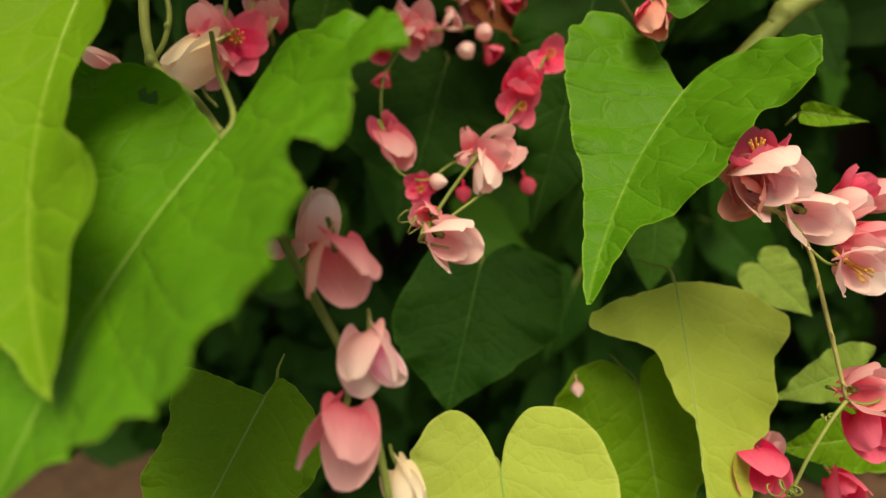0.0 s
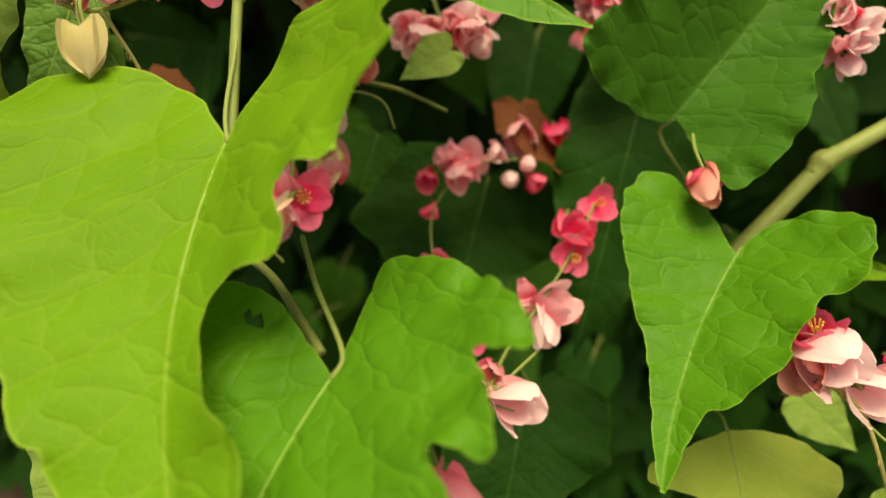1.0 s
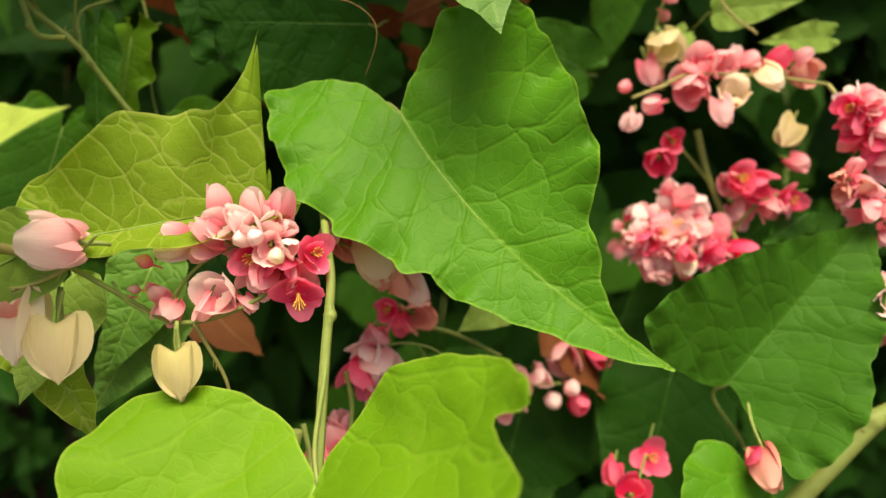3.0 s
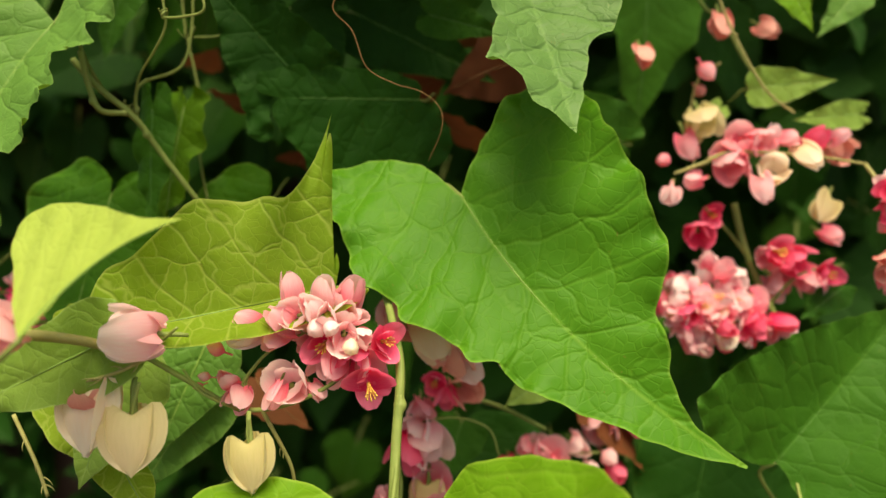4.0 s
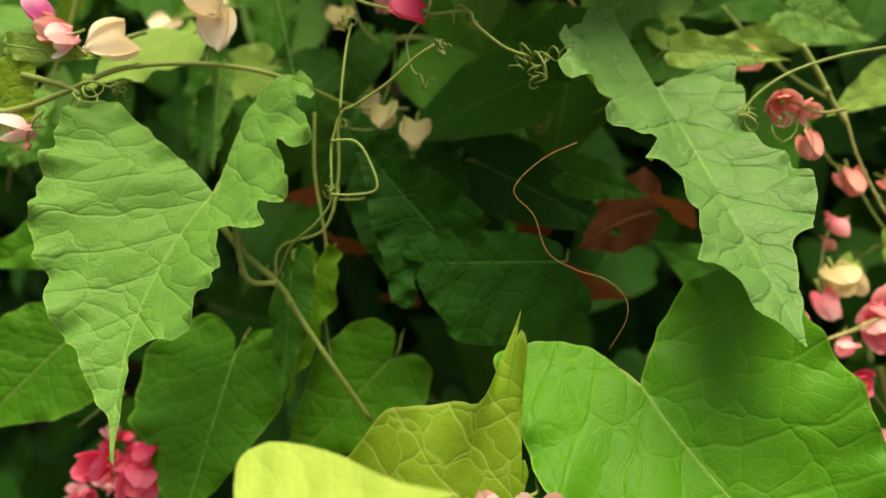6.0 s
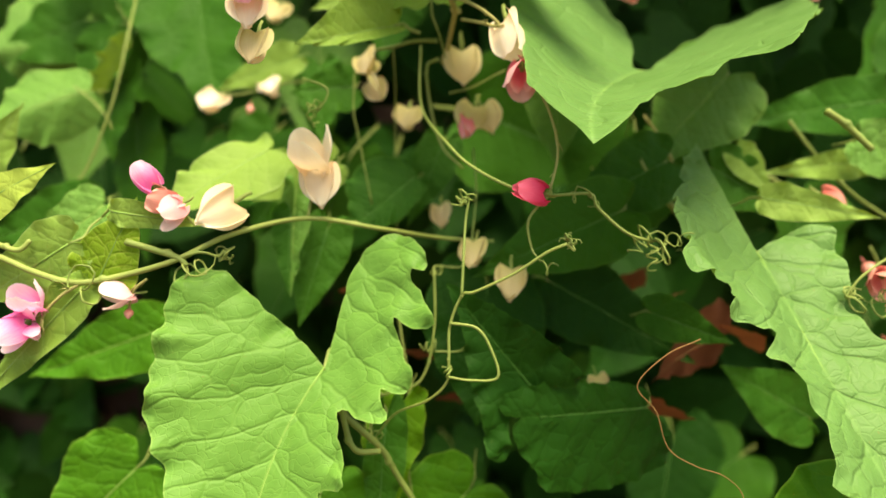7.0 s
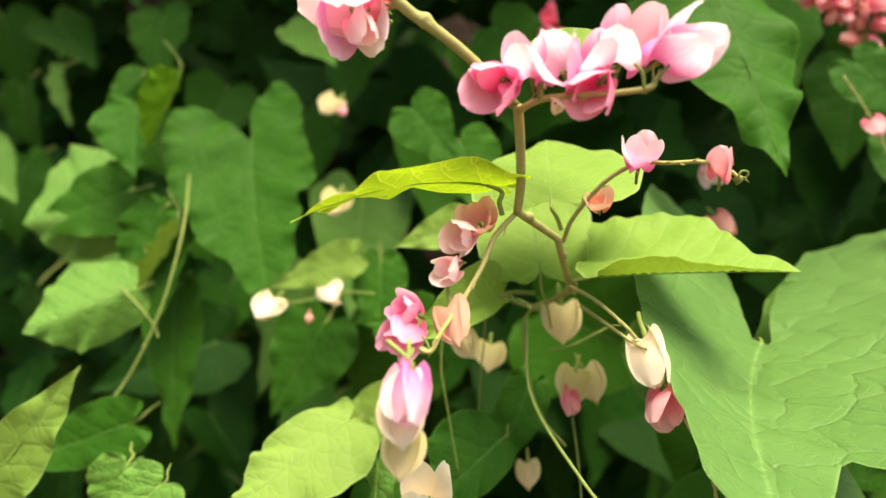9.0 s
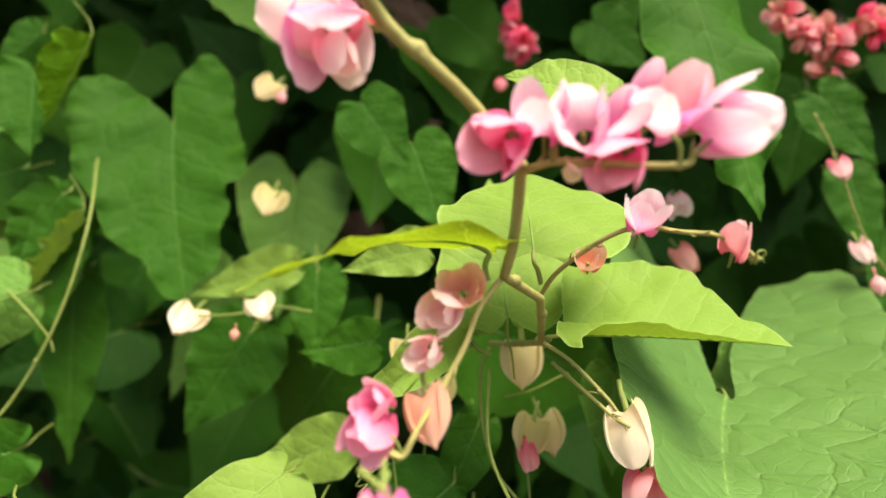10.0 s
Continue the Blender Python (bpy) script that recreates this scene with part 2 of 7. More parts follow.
def tube_data(path, r0, r1, sides=7, knots=()):
    """A tapering tube along a path; knots: shares of its length at which it swells into a node."""
    path = np.asarray(path, float)
    n = len(path)
    tang = np.gradient(path, axis=0)
    tang /= np.linalg.norm(tang, axis=1)[:, None] + 1e-12
    up = np.array([0.3, -0.9, 0.31])
    verts, faces = [], []
    for k in range(n):
        a = np.cross(tang[k], up)
        if np.linalg.norm(a) < 1e-4:
            a = np.cross(tang[k], (1, 0, 0))
        a /= np.linalg.norm(a)
        b = np.cross(tang[k], a)
        up = np.cross(a, tang[k])
        f = k / (n - 1)
        r = r0 + (r1 - r0) * f
        r *= 1 + sum(0.45 * math.exp(-((f - q) * n / 1.6) ** 2) for q in knots)
        for s in range(sides):
            w = 2 * math.pi * s / sides
            verts.append(path[k] + r * (math.cos(w) * a + math.sin(w) * b))
    for k in range(n - 1):
        for s in range(sides):
            s2 = (s + 1) % sides
            faces.append((k * sides + s, k * sides + s2, (k + 1) * sides + s2, (k + 1) * sides + s))
    faces.append(tuple(range(sides))[::-1])
    faces.append(tuple((n - 1) * sides + s for s in range(sides)))
    return verts, faces


def coil(start, way, radius, turns, length, rng):
    """Places along a tendril's curl that starts at start and runs along way."""
    way = Vector(way).normalized()
    a = way.orthogonal().normalized()
    b = way.cross(a)
    out = []
    n = int(turns * 10)
    sway = rng.uniform(0, 6.28)
    for k in range(n + 1):
        f = k / n
        w = 2 * math.pi * turns * f
        r = radius * (1 - 0.55 * f) * (1 + 0.22 * math.sin(0.7 * w + sway) + 0.08 * math.sin(3 * w))
        out.append(Vector(start) + way * (length * f + 0.5 * radius * math.sin(0.9 * w + sway) * f) + a * (0.9 * radius * math.sin(2.2 * f + sway) * f) + a * (r * (math.cos(w) - 1)) + b * (r * math.sin(w)))
    return out


# ---- leaves ----
ROWS_ALONG, ROWS_ACROSS = 34, 10


def heart_margin(w, yw, lb, tp, n):
    """The margin of one wing of a plain heart, from the base round the lobe to the tip, in shares of the length."""
    rise = 1 - yw
    return spline([(0, 0), (0.11 * w, -0.58 * lb), (0.36 * w, -lb), (0.70 * w, -0.90 * lb + 0.12 * yw), (0.95 * w, -0.30 * lb + 0.45 * yw), (w * (1 - 0.08 * tp), yw + 0.06 * rise),
                   (0.86 * w * (1 - 0.48 * tp), yw + 0.28 * rise), (0.62 * w * (1 - 0.55 * tp), yw + 0.50 * rise), (0.33 * w * (1 - 0.4 * tp), yw + 0.72 * rise),
                   (0.10 * w, yw + 0.90 * rise), (0, 1)], n)


def ruffled_blade(L, wings, margin, curl, wave, seed, bend, freq, grain=0.03):
    """A blade with lobed, ruffled margins. wings: half width, height of the widest place, fold and lobe of each wing, in shares of L;
    margin: the run of each wing's margin from lobe to tip, where it is not that of a plain heart. The sheet is filled with even triangles."""
    rng = random.Random(seed)
    ph, ph2 = rng.uniform(0, 6.28), rng.uniform(0, 6.28)
    lines = []
    for (w, yw, zw, lb), mg in zip(wings, margin):
        line = spline([(0, 0), *mg, (0, 1)], 8 * (len(mg) + 1)) if mg else heart_margin(w, yw, lb, 0.0, 90)
        line[1:-1, 0] = np.maximum(line[1:-1, 0], 0.004)
        step = np.concatenate([[0], np.cumsum(np.linalg.norm(np.diff(line, axis=0), axis=1))])
        at = np.linspace(0, step[-1], 130)
        line = np.stack([np.interp(at, step, line[:, 0]), np.interp(at, step, line[:, 1])], axis=1)
        ripple = 0.003 * np.sin(at * 46 + ph) + 0.002 * np.sin(at * 83 + ph2)
        way = np.gradient(line, axis=0)
        way /= np.linalg.norm(way, axis=1)[:, None] + 1e-9
        line += np.stack([way[:, 1], -way[:, 0]], axis=1) * (ripple * np.minimum(1, 12 * np.linspace(0, 1, 130) * (1 - np.linspace(0, 1, 130))))[:, None] * wave / 0.035
        line[1:-1, 0] = np.maximum(line[1:-1, 0], 0.004)
        lines.append(line)
    ring = np.concatenate([lines[1][:-1], (lines[0] * (-1, 1))[:0:-1]])
    run = np.concatenate([[0], np.cumsum(np.linalg.norm(np.diff(ring, axis=0), axis=1))])

    def inside(p):
        a, b = ring, np.roll(ring, -1, axis=0)
        cross = (a[:, 1] > p[:, 1:]) != (b[:, 1] > p[:, 1:])
        xs = a[:, 0] + (p[:, 1:] - a[:, 1]) / (b[:, 1] - a[:, 1] + 1e-12) * (b[:, 0] - a[:, 0])
        return (cross & (p[:, :1] < xs)).sum(axis=1) % 2 == 1

    lo, hi = ring.min(axis=0), ring.max(axis=0)
    grid = np.array([(x + 0.5 * grain * (k % 2), y) for k, y in enumerate(np.arange(lo[1], hi[1], 0.87 * grain)) for x in np.arange(lo[0], hi[0], grain)])
    way = np.roll(ring, -1, axis=0) - np.roll(ring, 1, axis=0)
    way /= np.linalg.norm(way, axis=1)[:, None] + 1e-9
    inset = np.concatenate([ring + 0.008 * np.stack([-way[:, 1], way[:, 0]], axis=1), (ring + 0.020 * np.stack([-way[:, 1], way[:, 0]], axis=1))[::2]])
    fill = np.concatenate([grid, inset])
    fill = fill[inside(fill)]
    near = np.sqrt(((fill[:, None] - ring) ** 2).sum(axis=2)).min(axis=1)
    fill = fill[near > 0.006]
    n = len(ring)
    pts, _, tris, *_ = delaunay_2d_cdt([Vector(p) for p in np.concatenate([ring, fill])], [], [list(range(n))], 1, 1e-5)
    p = np.array([tuple(q) for q in pts])
    d2 = ((p[:, None] - ring) ** 2).sum(axis=2)
    near, arc = np.sqrt(d2.min(axis=1)), run[d2.argmin(axis=1)]
    verts, uvs = [], []
    for (x, y), d, a in zip(p, near, arc):
        w, yw, zw, lb = wings[1 if x > 0 else 0]
        share = min(1.3, abs(x) / max(w, 1e-6))
        rim = math.exp(-(d / 0.09) ** 1.5)
        z = zw * share ** 1.25 - curl * y * abs(y)
        z += 0.5 * wave * rim * (math.sin(freq * 5.2 * a + ph) + 0.55 * math.sin(freq * 9.7 * a + ph2)) * min(1.0, 5 * abs(x))
        z += (0.010 * math.sin(16 * (y - 0.7 * abs(x)) + ph) * (1 - rim) + 0.014 * noise.noise((x * 5 + seed, y * 5, 0.5))) * min(1.0, 8 * abs(x))
        verts.append(((x + 4 * bend * max(0.0, y) * (1 - y)) * L, y * L, z * L))
        uvs.append((x, y, 1 - d / 0.16))
    faces = []
    for f in tris:
        a, b, c = (p[i] for i in f[:3])
        faces.append(tuple(f) if (b - a)[0] * (c - a)[1] - (b - a)[1] * (c - a)[0] > 0 else tuple(f)[::-1])
    return verts, faces, uvs


def blade_data(L, wl, wr, yl=0.1, yr=0.1, zl=0.0, zr=0.0, lobe=(0.24, 0.24), curl=0.1, wave=0.035, seed=0, fine=1.0, freq=5.0, taper=(0.0, 0.0), trim=((), ()), bend=0.0):
    """A heart-shaped blade in its own plane: base at the origin, tip on +y. w: the half widths, y: how far up the widest place lies
    (shares of L), z: the height to which each wing is folded, lobe: how far the lobes reach back, curl: how far the tip hangs,
    trim: how far the margin of each wing swells or draws in from lobe to tip, bend: how far the midrib bows sideways."""
    rng = random.Random(seed)
    na, nc = max(10, int(ROWS_ALONG * fine)), max(4, int(ROWS_ACROSS * fine))
    verts, uvs, faces = [], [], []
    for sgn, w, yw, zw, lb, tp, tr in ((-1, wl / L, yl, zl / L, lobe[0], taper[0], trim[0]), (1, wr / L, yr, zr / L, lobe[1], taper[1], trim[1])):
        ph, ph2 = rng.uniform(0, 6.28), rng.uniform(0, 6.28)
        edge = heart_margin(w, yw, lb, tp, na)
        start = len(verts)
        cut = spline([(q,) for q in tr], na)[:, 0] if tr else np.ones(na + 1)
        calm = 0.3 if tr else 1.0
        for k in range(na + 1):
            v = k / na
            ex, ey = edge[k]
            m = max(0.0, (v - 0.34) / 0.66) ** 1.05
            bump = cut[k] + calm * (0.030 * math.sin(freq * 6.28 * v + ph) + 0.018 * math.sin(freq * 13.1 * v + ph2)) * min(1, 5 * v * (1 - v)) * (wave / 0.035)
            for j in range(nc + 1):
                u = j / nc
                uu = u * (1 + (bump - 1) * u * u) if not tr else u * bump
                x = ex * uu
                y = m + (ey - m) * uu
                share = min(1.3, abs(x) / max(w, 1e-6))
                z = zw * share ** 1.25
                z += wave * u ** 3 * (math.sin(freq * 6.28 * v + ph + 0.7) + 0.5 * math.sin(freq * 11.0 * v + ph2)) * min(1.0, 6 * v * (1 - v))
                z += 0.012 * math.sin(16 * (y - 0.7 * x) + ph) * u * (1 - 0.5 * u)
                z -= curl * y * abs(y)
                z += 0.010 * noise.noise((x * 5 + seed, y * 5, sgn))
                if tr:
                    z += 2.0 * wave * u ** 4 * max(-0.5, min(0.5, cut[k] - 1))
                verts.append(((sgn * x + 4 * bend * max(0.0, y) * (1 - y)) * L, y * L, z * L))
                uvs.append((sgn * x, y, u))
        for k in range(na):
            for j in range(nc):
                a, b = start + k * (nc + 1) + j, start + (k + 1) * (nc + 1) + j
                faces.append((a, a + 1, b + 1, b) if sgn > 0 else (a, b, b + 1, a + 1))
    return verts, faces, uvs


def midrib_data(L, curl, r, bend=0.0):
    path = [(4 * bend * y * (1 - y) * L, y * L, -curl * y * abs(y) * L - 0.15 * r) for y in np.linspace(0.0, 0.97, 14)]
    return tube_data(path, r, 0.25 * r, 5)


WORDS = {"green": "fresh green heart-shaped vine leaf with wavy edges", "deep": "heart-shaped vine leaf, its green darkened for shade",
         "pale": "young yellow-green vine leaf with a drawn-out tip", "lime": "lime-green folded vine leaf showing its pale veins",
         "broad": "broad pale green heart-shaped vine leaf with puckered veins",
         "cool": "cool green heart-shaped vine leaf with puckered veins",
         "rich": "rich green heart-shaped vine leaf with raised veins", "fresh": "light green young vine leaf on the shoot", "mid": "mid-green heart-shaped vine leaf, dimmed for shade"}


def place(x_axis, y_axis, z_axis, at):
    m = Matrix((x_axis, y_axis, z_axis)).transposed().to_4x4()
    m.translation = at
    return m


def leaf(base, tip, left, right, mat="green", lobe=(0.24, 0.24), curl=0.06, wave=0.035, seed=1, petiole=None, label="", fine=1.4, freq=5.0, rib=0.0006, hole=None, taper=(0.0, 0.0), trim=((), ()), bend=0.0, margin=((), ())):
    """One leaf from the places of its base, its tip and the widest points of its two wings."""
    b, t, lf, rt = Vector(base), Vector(tip), Vector(left), Vector(right)
    L = (t - b).length
    ya = (t - b).normalized()
    if (rt - lf).cross(ya).y > 0:
        lf, rt, lobe, taper, trim, margin = rt, lf, lobe[::-1], taper[::-1], trim[::-1], margin[::-1]
    xa = rt - lf
    xa = (xa - ya * xa.dot(ya)).normalized()
    za = xa.cross(ya)
    q = [((p - b).dot(xa), (p - b).dot(ya) / L, (p - b).dot(za)) for p in (lf, rt)]
    yw = [min(0.55, max(-0.25, k[1])) for k in q]
    v, f, uv = blade_data(L, abs(q[0][0]), abs(q[1][0]), yw[0], yw[1], q[0][2], q[1][2], lobe, curl, wave, seed, fine, freq, taper, trim, bend)
    if any(margin):
        v, f, uv = ruffled_blade(L, [(abs(k[0]) / L, y, k[2] / L, lb) for k, y, lb in zip(q, yw, lobe)], margin, curl, wave, seed, bend, freq)
    if hole:
        keep = []
        for face in f:
            c = np.mean([uv[i][:2] for i in face], axis=0)
            if not any(((c[0] - hx) / hr) ** 2 + ((c[1] - hy) / (0.55 * hr)) ** 2 < 1 + 0.3 * noise.noise((c[0] * 40, c[1] * 40, 3)) for hx, hy, hr in hole):
                keep.append(face)
        f = keep
    ob = new("leaf")
    ob.matrix_world = place(xa, ya, za, b)
    mesh_object("blade", v, f, M[mat], ob, uv)
    rv, rf = midrib_data(L, curl, 0.65 * rib, bend)
    mesh_object("midrib", rv, rf, M["rib" if mat not in ("deep", "mid") else "rib_dark"], ob)
    inv = ob.matrix_world.inverted()
    end = inv @ Vector(petiole) if petiole else Vector((0.004, -0.22 * L, -0.28 * L))
    path = [(0, 0.01 * L, -0.0002), (0, -0.08 * L, -0.004 if not petiole else 0.15 * end.z), tuple(end * 0.55 + Vector((0, -0.02 * L, 0))), tuple(end)]
    pv, pf = tube_data(spline(path, 18), rib * 1.1, rib * (1.3 if petiole else 0.5), 6)
    mesh_object("petiole", pv, pf, M["stem"], ob)
    return tagged(ob, label or WORDS[mat], "leaf", "leaves of the vine")

# leaves that stand out
leaf((-0.0358, 0.1546, 0.9983), (-0.0151, 0.0565, 0.9297), (-0.0963, 0.1359, 1.0007), (0.0159, 0.1280, 1.0217), "green", lobe=(0.2, 0.5), wave=0.03, seed=3, curl=0.02, freq=3.5, petiole=(-0.0371, 0.1862, 1.0317), fine=2.4, bend=0.108, margin=(((0.019, -0.043), (0.071, -0.148), (0.135, -0.202), (0.221, -0.241), (0.338, -0.248), (0.412, -0.213), (0.455, -0.141), (0.483, -0.045), (0.468, 0.041), (0.424, 0.122), (0.405, 0.187), (0.261, 0.495), (0.231, 0.568), (0.214, 0.608), (0.196, 0.61), (0.179, 0.688), (0.05, 0.9), (0.029, 0.96)), ((0.033, -0.048), (0.092, -0.086), (0.164, -0.153), (0.267, -0.167), (0.387, -0.125), (0.47, -0.075), (0.504, -0.017), (0.53, 0.056), (0.446, 0.04), (0.514, 0.14), (0.528, 0.185), (0.508, 0.244), (0.447, 0.216), (0.417, 0.251), (0.415, 0.296), (0.446, 0.351), (0.411, 0.296), (0.373, 0.298), (0.273, 0.244), (0.238, 0.249), (0.285, 0.336), (0.292, 0.405), (0.243, 0.413), (0.136, 0.368), (0.084, 0.392), (0.084, 0.469), (0.101, 0.558), (0.133, 0.626), (0.161, 0.671), (0.15, 0.753), (0.111, 0.798), (0.05, 0.924), (0.0, 0.981))))
leaf((-0.0049, 0.1142, 0.9521), (-0.0266, 0.0497, 0.9150), (-0.0326, 0.1372, 0.9644), (0.0326, 0.0868, 0.9633), "rich", lobe=(0.24, 0.4), wave=0.04, seed=5, curl=0.03, hole=[(0.33, -0.12, 0.035)], fine=2.4, freq=4.0, petiole=(-0.0224, 0.1585, 0.9684), bend=0.066, margin=(((0.14, -0.103), (0.3, -0.207), (0.409, -0.224), (0.546, -0.214), (0.799, -0.234), (0.815, -0.154)), ((0.005, -0.06), (0.0, -0.207), (0.0, -0.384), (0.095, -0.434), (0.376, -0.347), (0.561, -0.227), (0.633, -0.131), (0.645, -0.059), (0.522, -0.084), (0.483, -0.065), (0.595, 0.054), (0.664, 0.153), (0.653, 0.202), (0.527, 0.178), (0.528, 0.223), (0.678, 0.335), (0.719, 0.383), (0.695, 0.409), (0.606, 0.411), (0.69, 0.497), (0.716, 0.546), (0.652, 0.578), (0.588, 0.584), (0.562, 0.633), (0.594, 0.696), (0.564, 0.75), (0.405, 0.774), (0.399, 0.815), (0.264, 0.859), (0.155, 0.888), (0.129, 0.939))))
leaf((0.1143, 0.2111, 0.9312), (0.0749, 0.1388, 0.8934), (0.0748, 0.2010, 0.9348), (0.1470, 0.1915, 0.9461), "rich", lobe=(0.46, 0.3), wave=0.03, seed=7, curl=0.02, fine=2.4, bend=0.048, margin=(((0.127, -0.151), (0.247, -0.234), (0.367, -0.224), (0.427, -0.123), (0.415, 0.037), (0.335, 0.194), (0.264, 0.32), (0.221, 0.412), (0.152, 0.508), (0.092, 0.665), (0.046, 0.851), (0.026, 0.936), (0.001, 1.001)), ((0.019, -0.067), (0.099, -0.172), (0.227, -0.2), (0.351, -0.185), (0.416, -0.106), (0.445, 0.051), (0.445, 0.19), (0.353, 0.216), (0.344, 0.314), (0.308, 0.405), (0.311, 0.507), (0.223, 0.608), (0.169, 0.686), (0.104, 0.715), (0.06, 0.834), (0.036, 0.932), (0.013, 0.996))))
# pale colour stands in for a patch of direct sun on this leaf
leaf((0.1136, 0.1988, 0.8633), (0.1166, 0.1315, 0.8073), (0.0790, 0.1812, 0.8608), (0.1504, 0.1847, 0.8470), "pale", label='yellow-green heart-shaped vine leaf, sunlight put into its colour', seed=8, lobe=(0.1, 0.1), wave=0.03, margin=(((0.172, 0.057), (0.351, 0.123), (0.396, 0.207), (0.246, 0.25), (0.134, 0.306), (0.099, 0.385), (0.068, 0.495), (0.0, 0.582), (0.0, 0.686), (0.0, 0.851)), ((0.175, 0.006), (0.304, 0.061), (0.425, 0.163), (0.403, 0.258), (0.331, 0.371), (0.318, 0.502), (0.267, 0.608), (0.187, 0.689), (0.151, 0.853))), fine=2.4)
leaf((0.1012, 0.1916, 0.8189), (0.1098, 0.1545, 0.7653), (0.0685, 0.1813, 0.8080), (0.1305, 0.1875, 0.8023), "green", seed=18, lobe=(0.2, 0.2))
# sunlight on this low leaf is likewise painted with the pale colour
leaf((0.0503, 0.1091, 0.8604), (0.0555, 0.0795, 0.8338), (0.0271, 0.1091, 0.8671), (0.0809, 0.1111, 0.8556), "pale", seed=9, lobe=(0.4, 0.38), wave=0.015, label="yellow-green heart-shaped low leaf, coloured as if sunlit")
leaf((-0.0158, 0.1233, 0.8743), (-0.0390, 0.0912, 0.8397), (-0.0495, 0.1127, 0.8630), (0.0025, 0.1150, 0.8525), "green", seed=10, lobe=(0.15, 0.2), margin=(((0.485, 0.066), (0.492, 0.24), (0.41, 0.4), (0.419, 0.634), (0.352, 0.767), (0.166, 0.821)), ((0.039, -0.12), (0.243, -0.052), (0.406, 0.134), (0.42, 0.353), (0.235, 0.627))), fine=2.4)
# three back leaves that carry their shade in the deep green
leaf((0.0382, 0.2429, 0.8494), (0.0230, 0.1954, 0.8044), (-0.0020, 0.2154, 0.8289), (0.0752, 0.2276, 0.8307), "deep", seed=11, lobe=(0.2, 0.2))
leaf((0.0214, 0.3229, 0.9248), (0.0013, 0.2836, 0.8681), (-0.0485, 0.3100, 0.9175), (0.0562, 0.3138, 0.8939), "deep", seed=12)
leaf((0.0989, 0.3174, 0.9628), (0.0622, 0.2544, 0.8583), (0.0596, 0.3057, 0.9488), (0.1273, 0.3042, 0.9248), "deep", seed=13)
leaf((0.0989, 0.2496, 0.9717), (0.1532, 0.2705, 1.0298), (0.0682, 0.2382, 0.9928), (0.1162, 0.2149, 0.9557), "mid", lobe=(0.1, 0.12), wave=0.035, seed=14, curl=0.05, freq=6.0, petiole=(0.1187, 0.2607, 0.9203), margin=(((0.076, -0.062), (0.307, -0.113), (0.424, -0.082), (0.498, -0.018), (0.471, 0.199), (0.36, 0.474), (0.207, 0.728), (0.031, 0.971)), ((0.036, 0.006), (0.267, -0.114), (0.394, -0.141), (0.43, -0.056), (0.445, 0.13), (0.407, 0.342), (0.349, 0.417), (0.316, 0.581), (0.218, 0.769), (0.074, 0.98))), fine=2.4)
leaf((-0.0200, 0.2355, 1.0842), (0.0596, 0.1760, 1.0186), (-0.0553, 0.2093, 1.0635), (0.0245, 0.2310, 1.1105), "rich", lobe=(0.28, 0.26), wave=0.03, seed=15, curl=0.05, freq=6.0, fine=2.4, bend=0.065, margin=(((0.008, -0.134), (0.062, -0.229), (0.153, -0.302), (0.236, -0.311), (0.314, -0.193), (0.318, -0.146), (0.343, -0.069), (0.378, 0.014), (0.321, 0.127), (0.319, 0.201), (0.27, 0.275), (0.246, 0.33), (0.245, 0.388), (0.19, 0.433), (0.198, 0.483), (0.147, 0.624), (0.098, 0.75), (0.058, 0.872), (0.002, 0.986)), ((0.024, -0.017), (0.15, -0.072), (0.294, -0.097), (0.382, -0.045), (0.44, 0.093), (0.427, 0.195), (0.408, 0.326), (0.364, 0.421), (0.335, 0.495), (0.294, 0.551), (0.205, 0.597), (0.168, 0.639), (0.128, 0.699), (0.061, 0.771), (0.019, 0.872), (0.008, 0.991))))
leaf((-0.0586, 0.2054, 1.0615), (-0.1317, 0.1661, 1.0587), (-0.0754, 0.1748, 1.0578), (-0.0545, 0.2163, 1.1136), "lime", lobe=(0.1, 0.04), wave=0.045, seed=16, curl=0.03, freq=5.0, trim=((), (1.0, 1.0, 0.99, 0.92, 0.75, 0.48, 0.51, 0.78, 0.96, 0.99, 0.91, 1.03, 0.78, 0.58, 0.68, 0.78, 0.91, 1.08, 1.02, 1.08, 1.37, 0.99, 0.92, 0.95, 0.99)), fine=2.4, bend=-0.006)
leaf((-0.1007, 0.1272, 1.0768), (-0.0718, 0.1424, 1.0973), (-0.1181, 0.1512, 1.0892), (-0.0901, 0.1277, 1.0828), "pale", lobe=(0.05, 0.05), wave=0.006, seed=17, curl=0.0, fine=2.4, bend=-0.17, margin=(((0.112, 0.002), (0.309, 0.004), (0.508, 0.045), (0.765, 0.068), (0.906, 0.118), (0.97, 0.204), (0.899, 0.344), (0.71, 0.502), (0.504, 0.638), (0.231, 0.768), (0.091, 0.886)), ((0.053, 0.063), (0.056, 0.208), (0.0, 0.285), (0.0, 0.418), (0.0, 0.865))), petiole=(-0.1137, 0.1251, 1.0649))
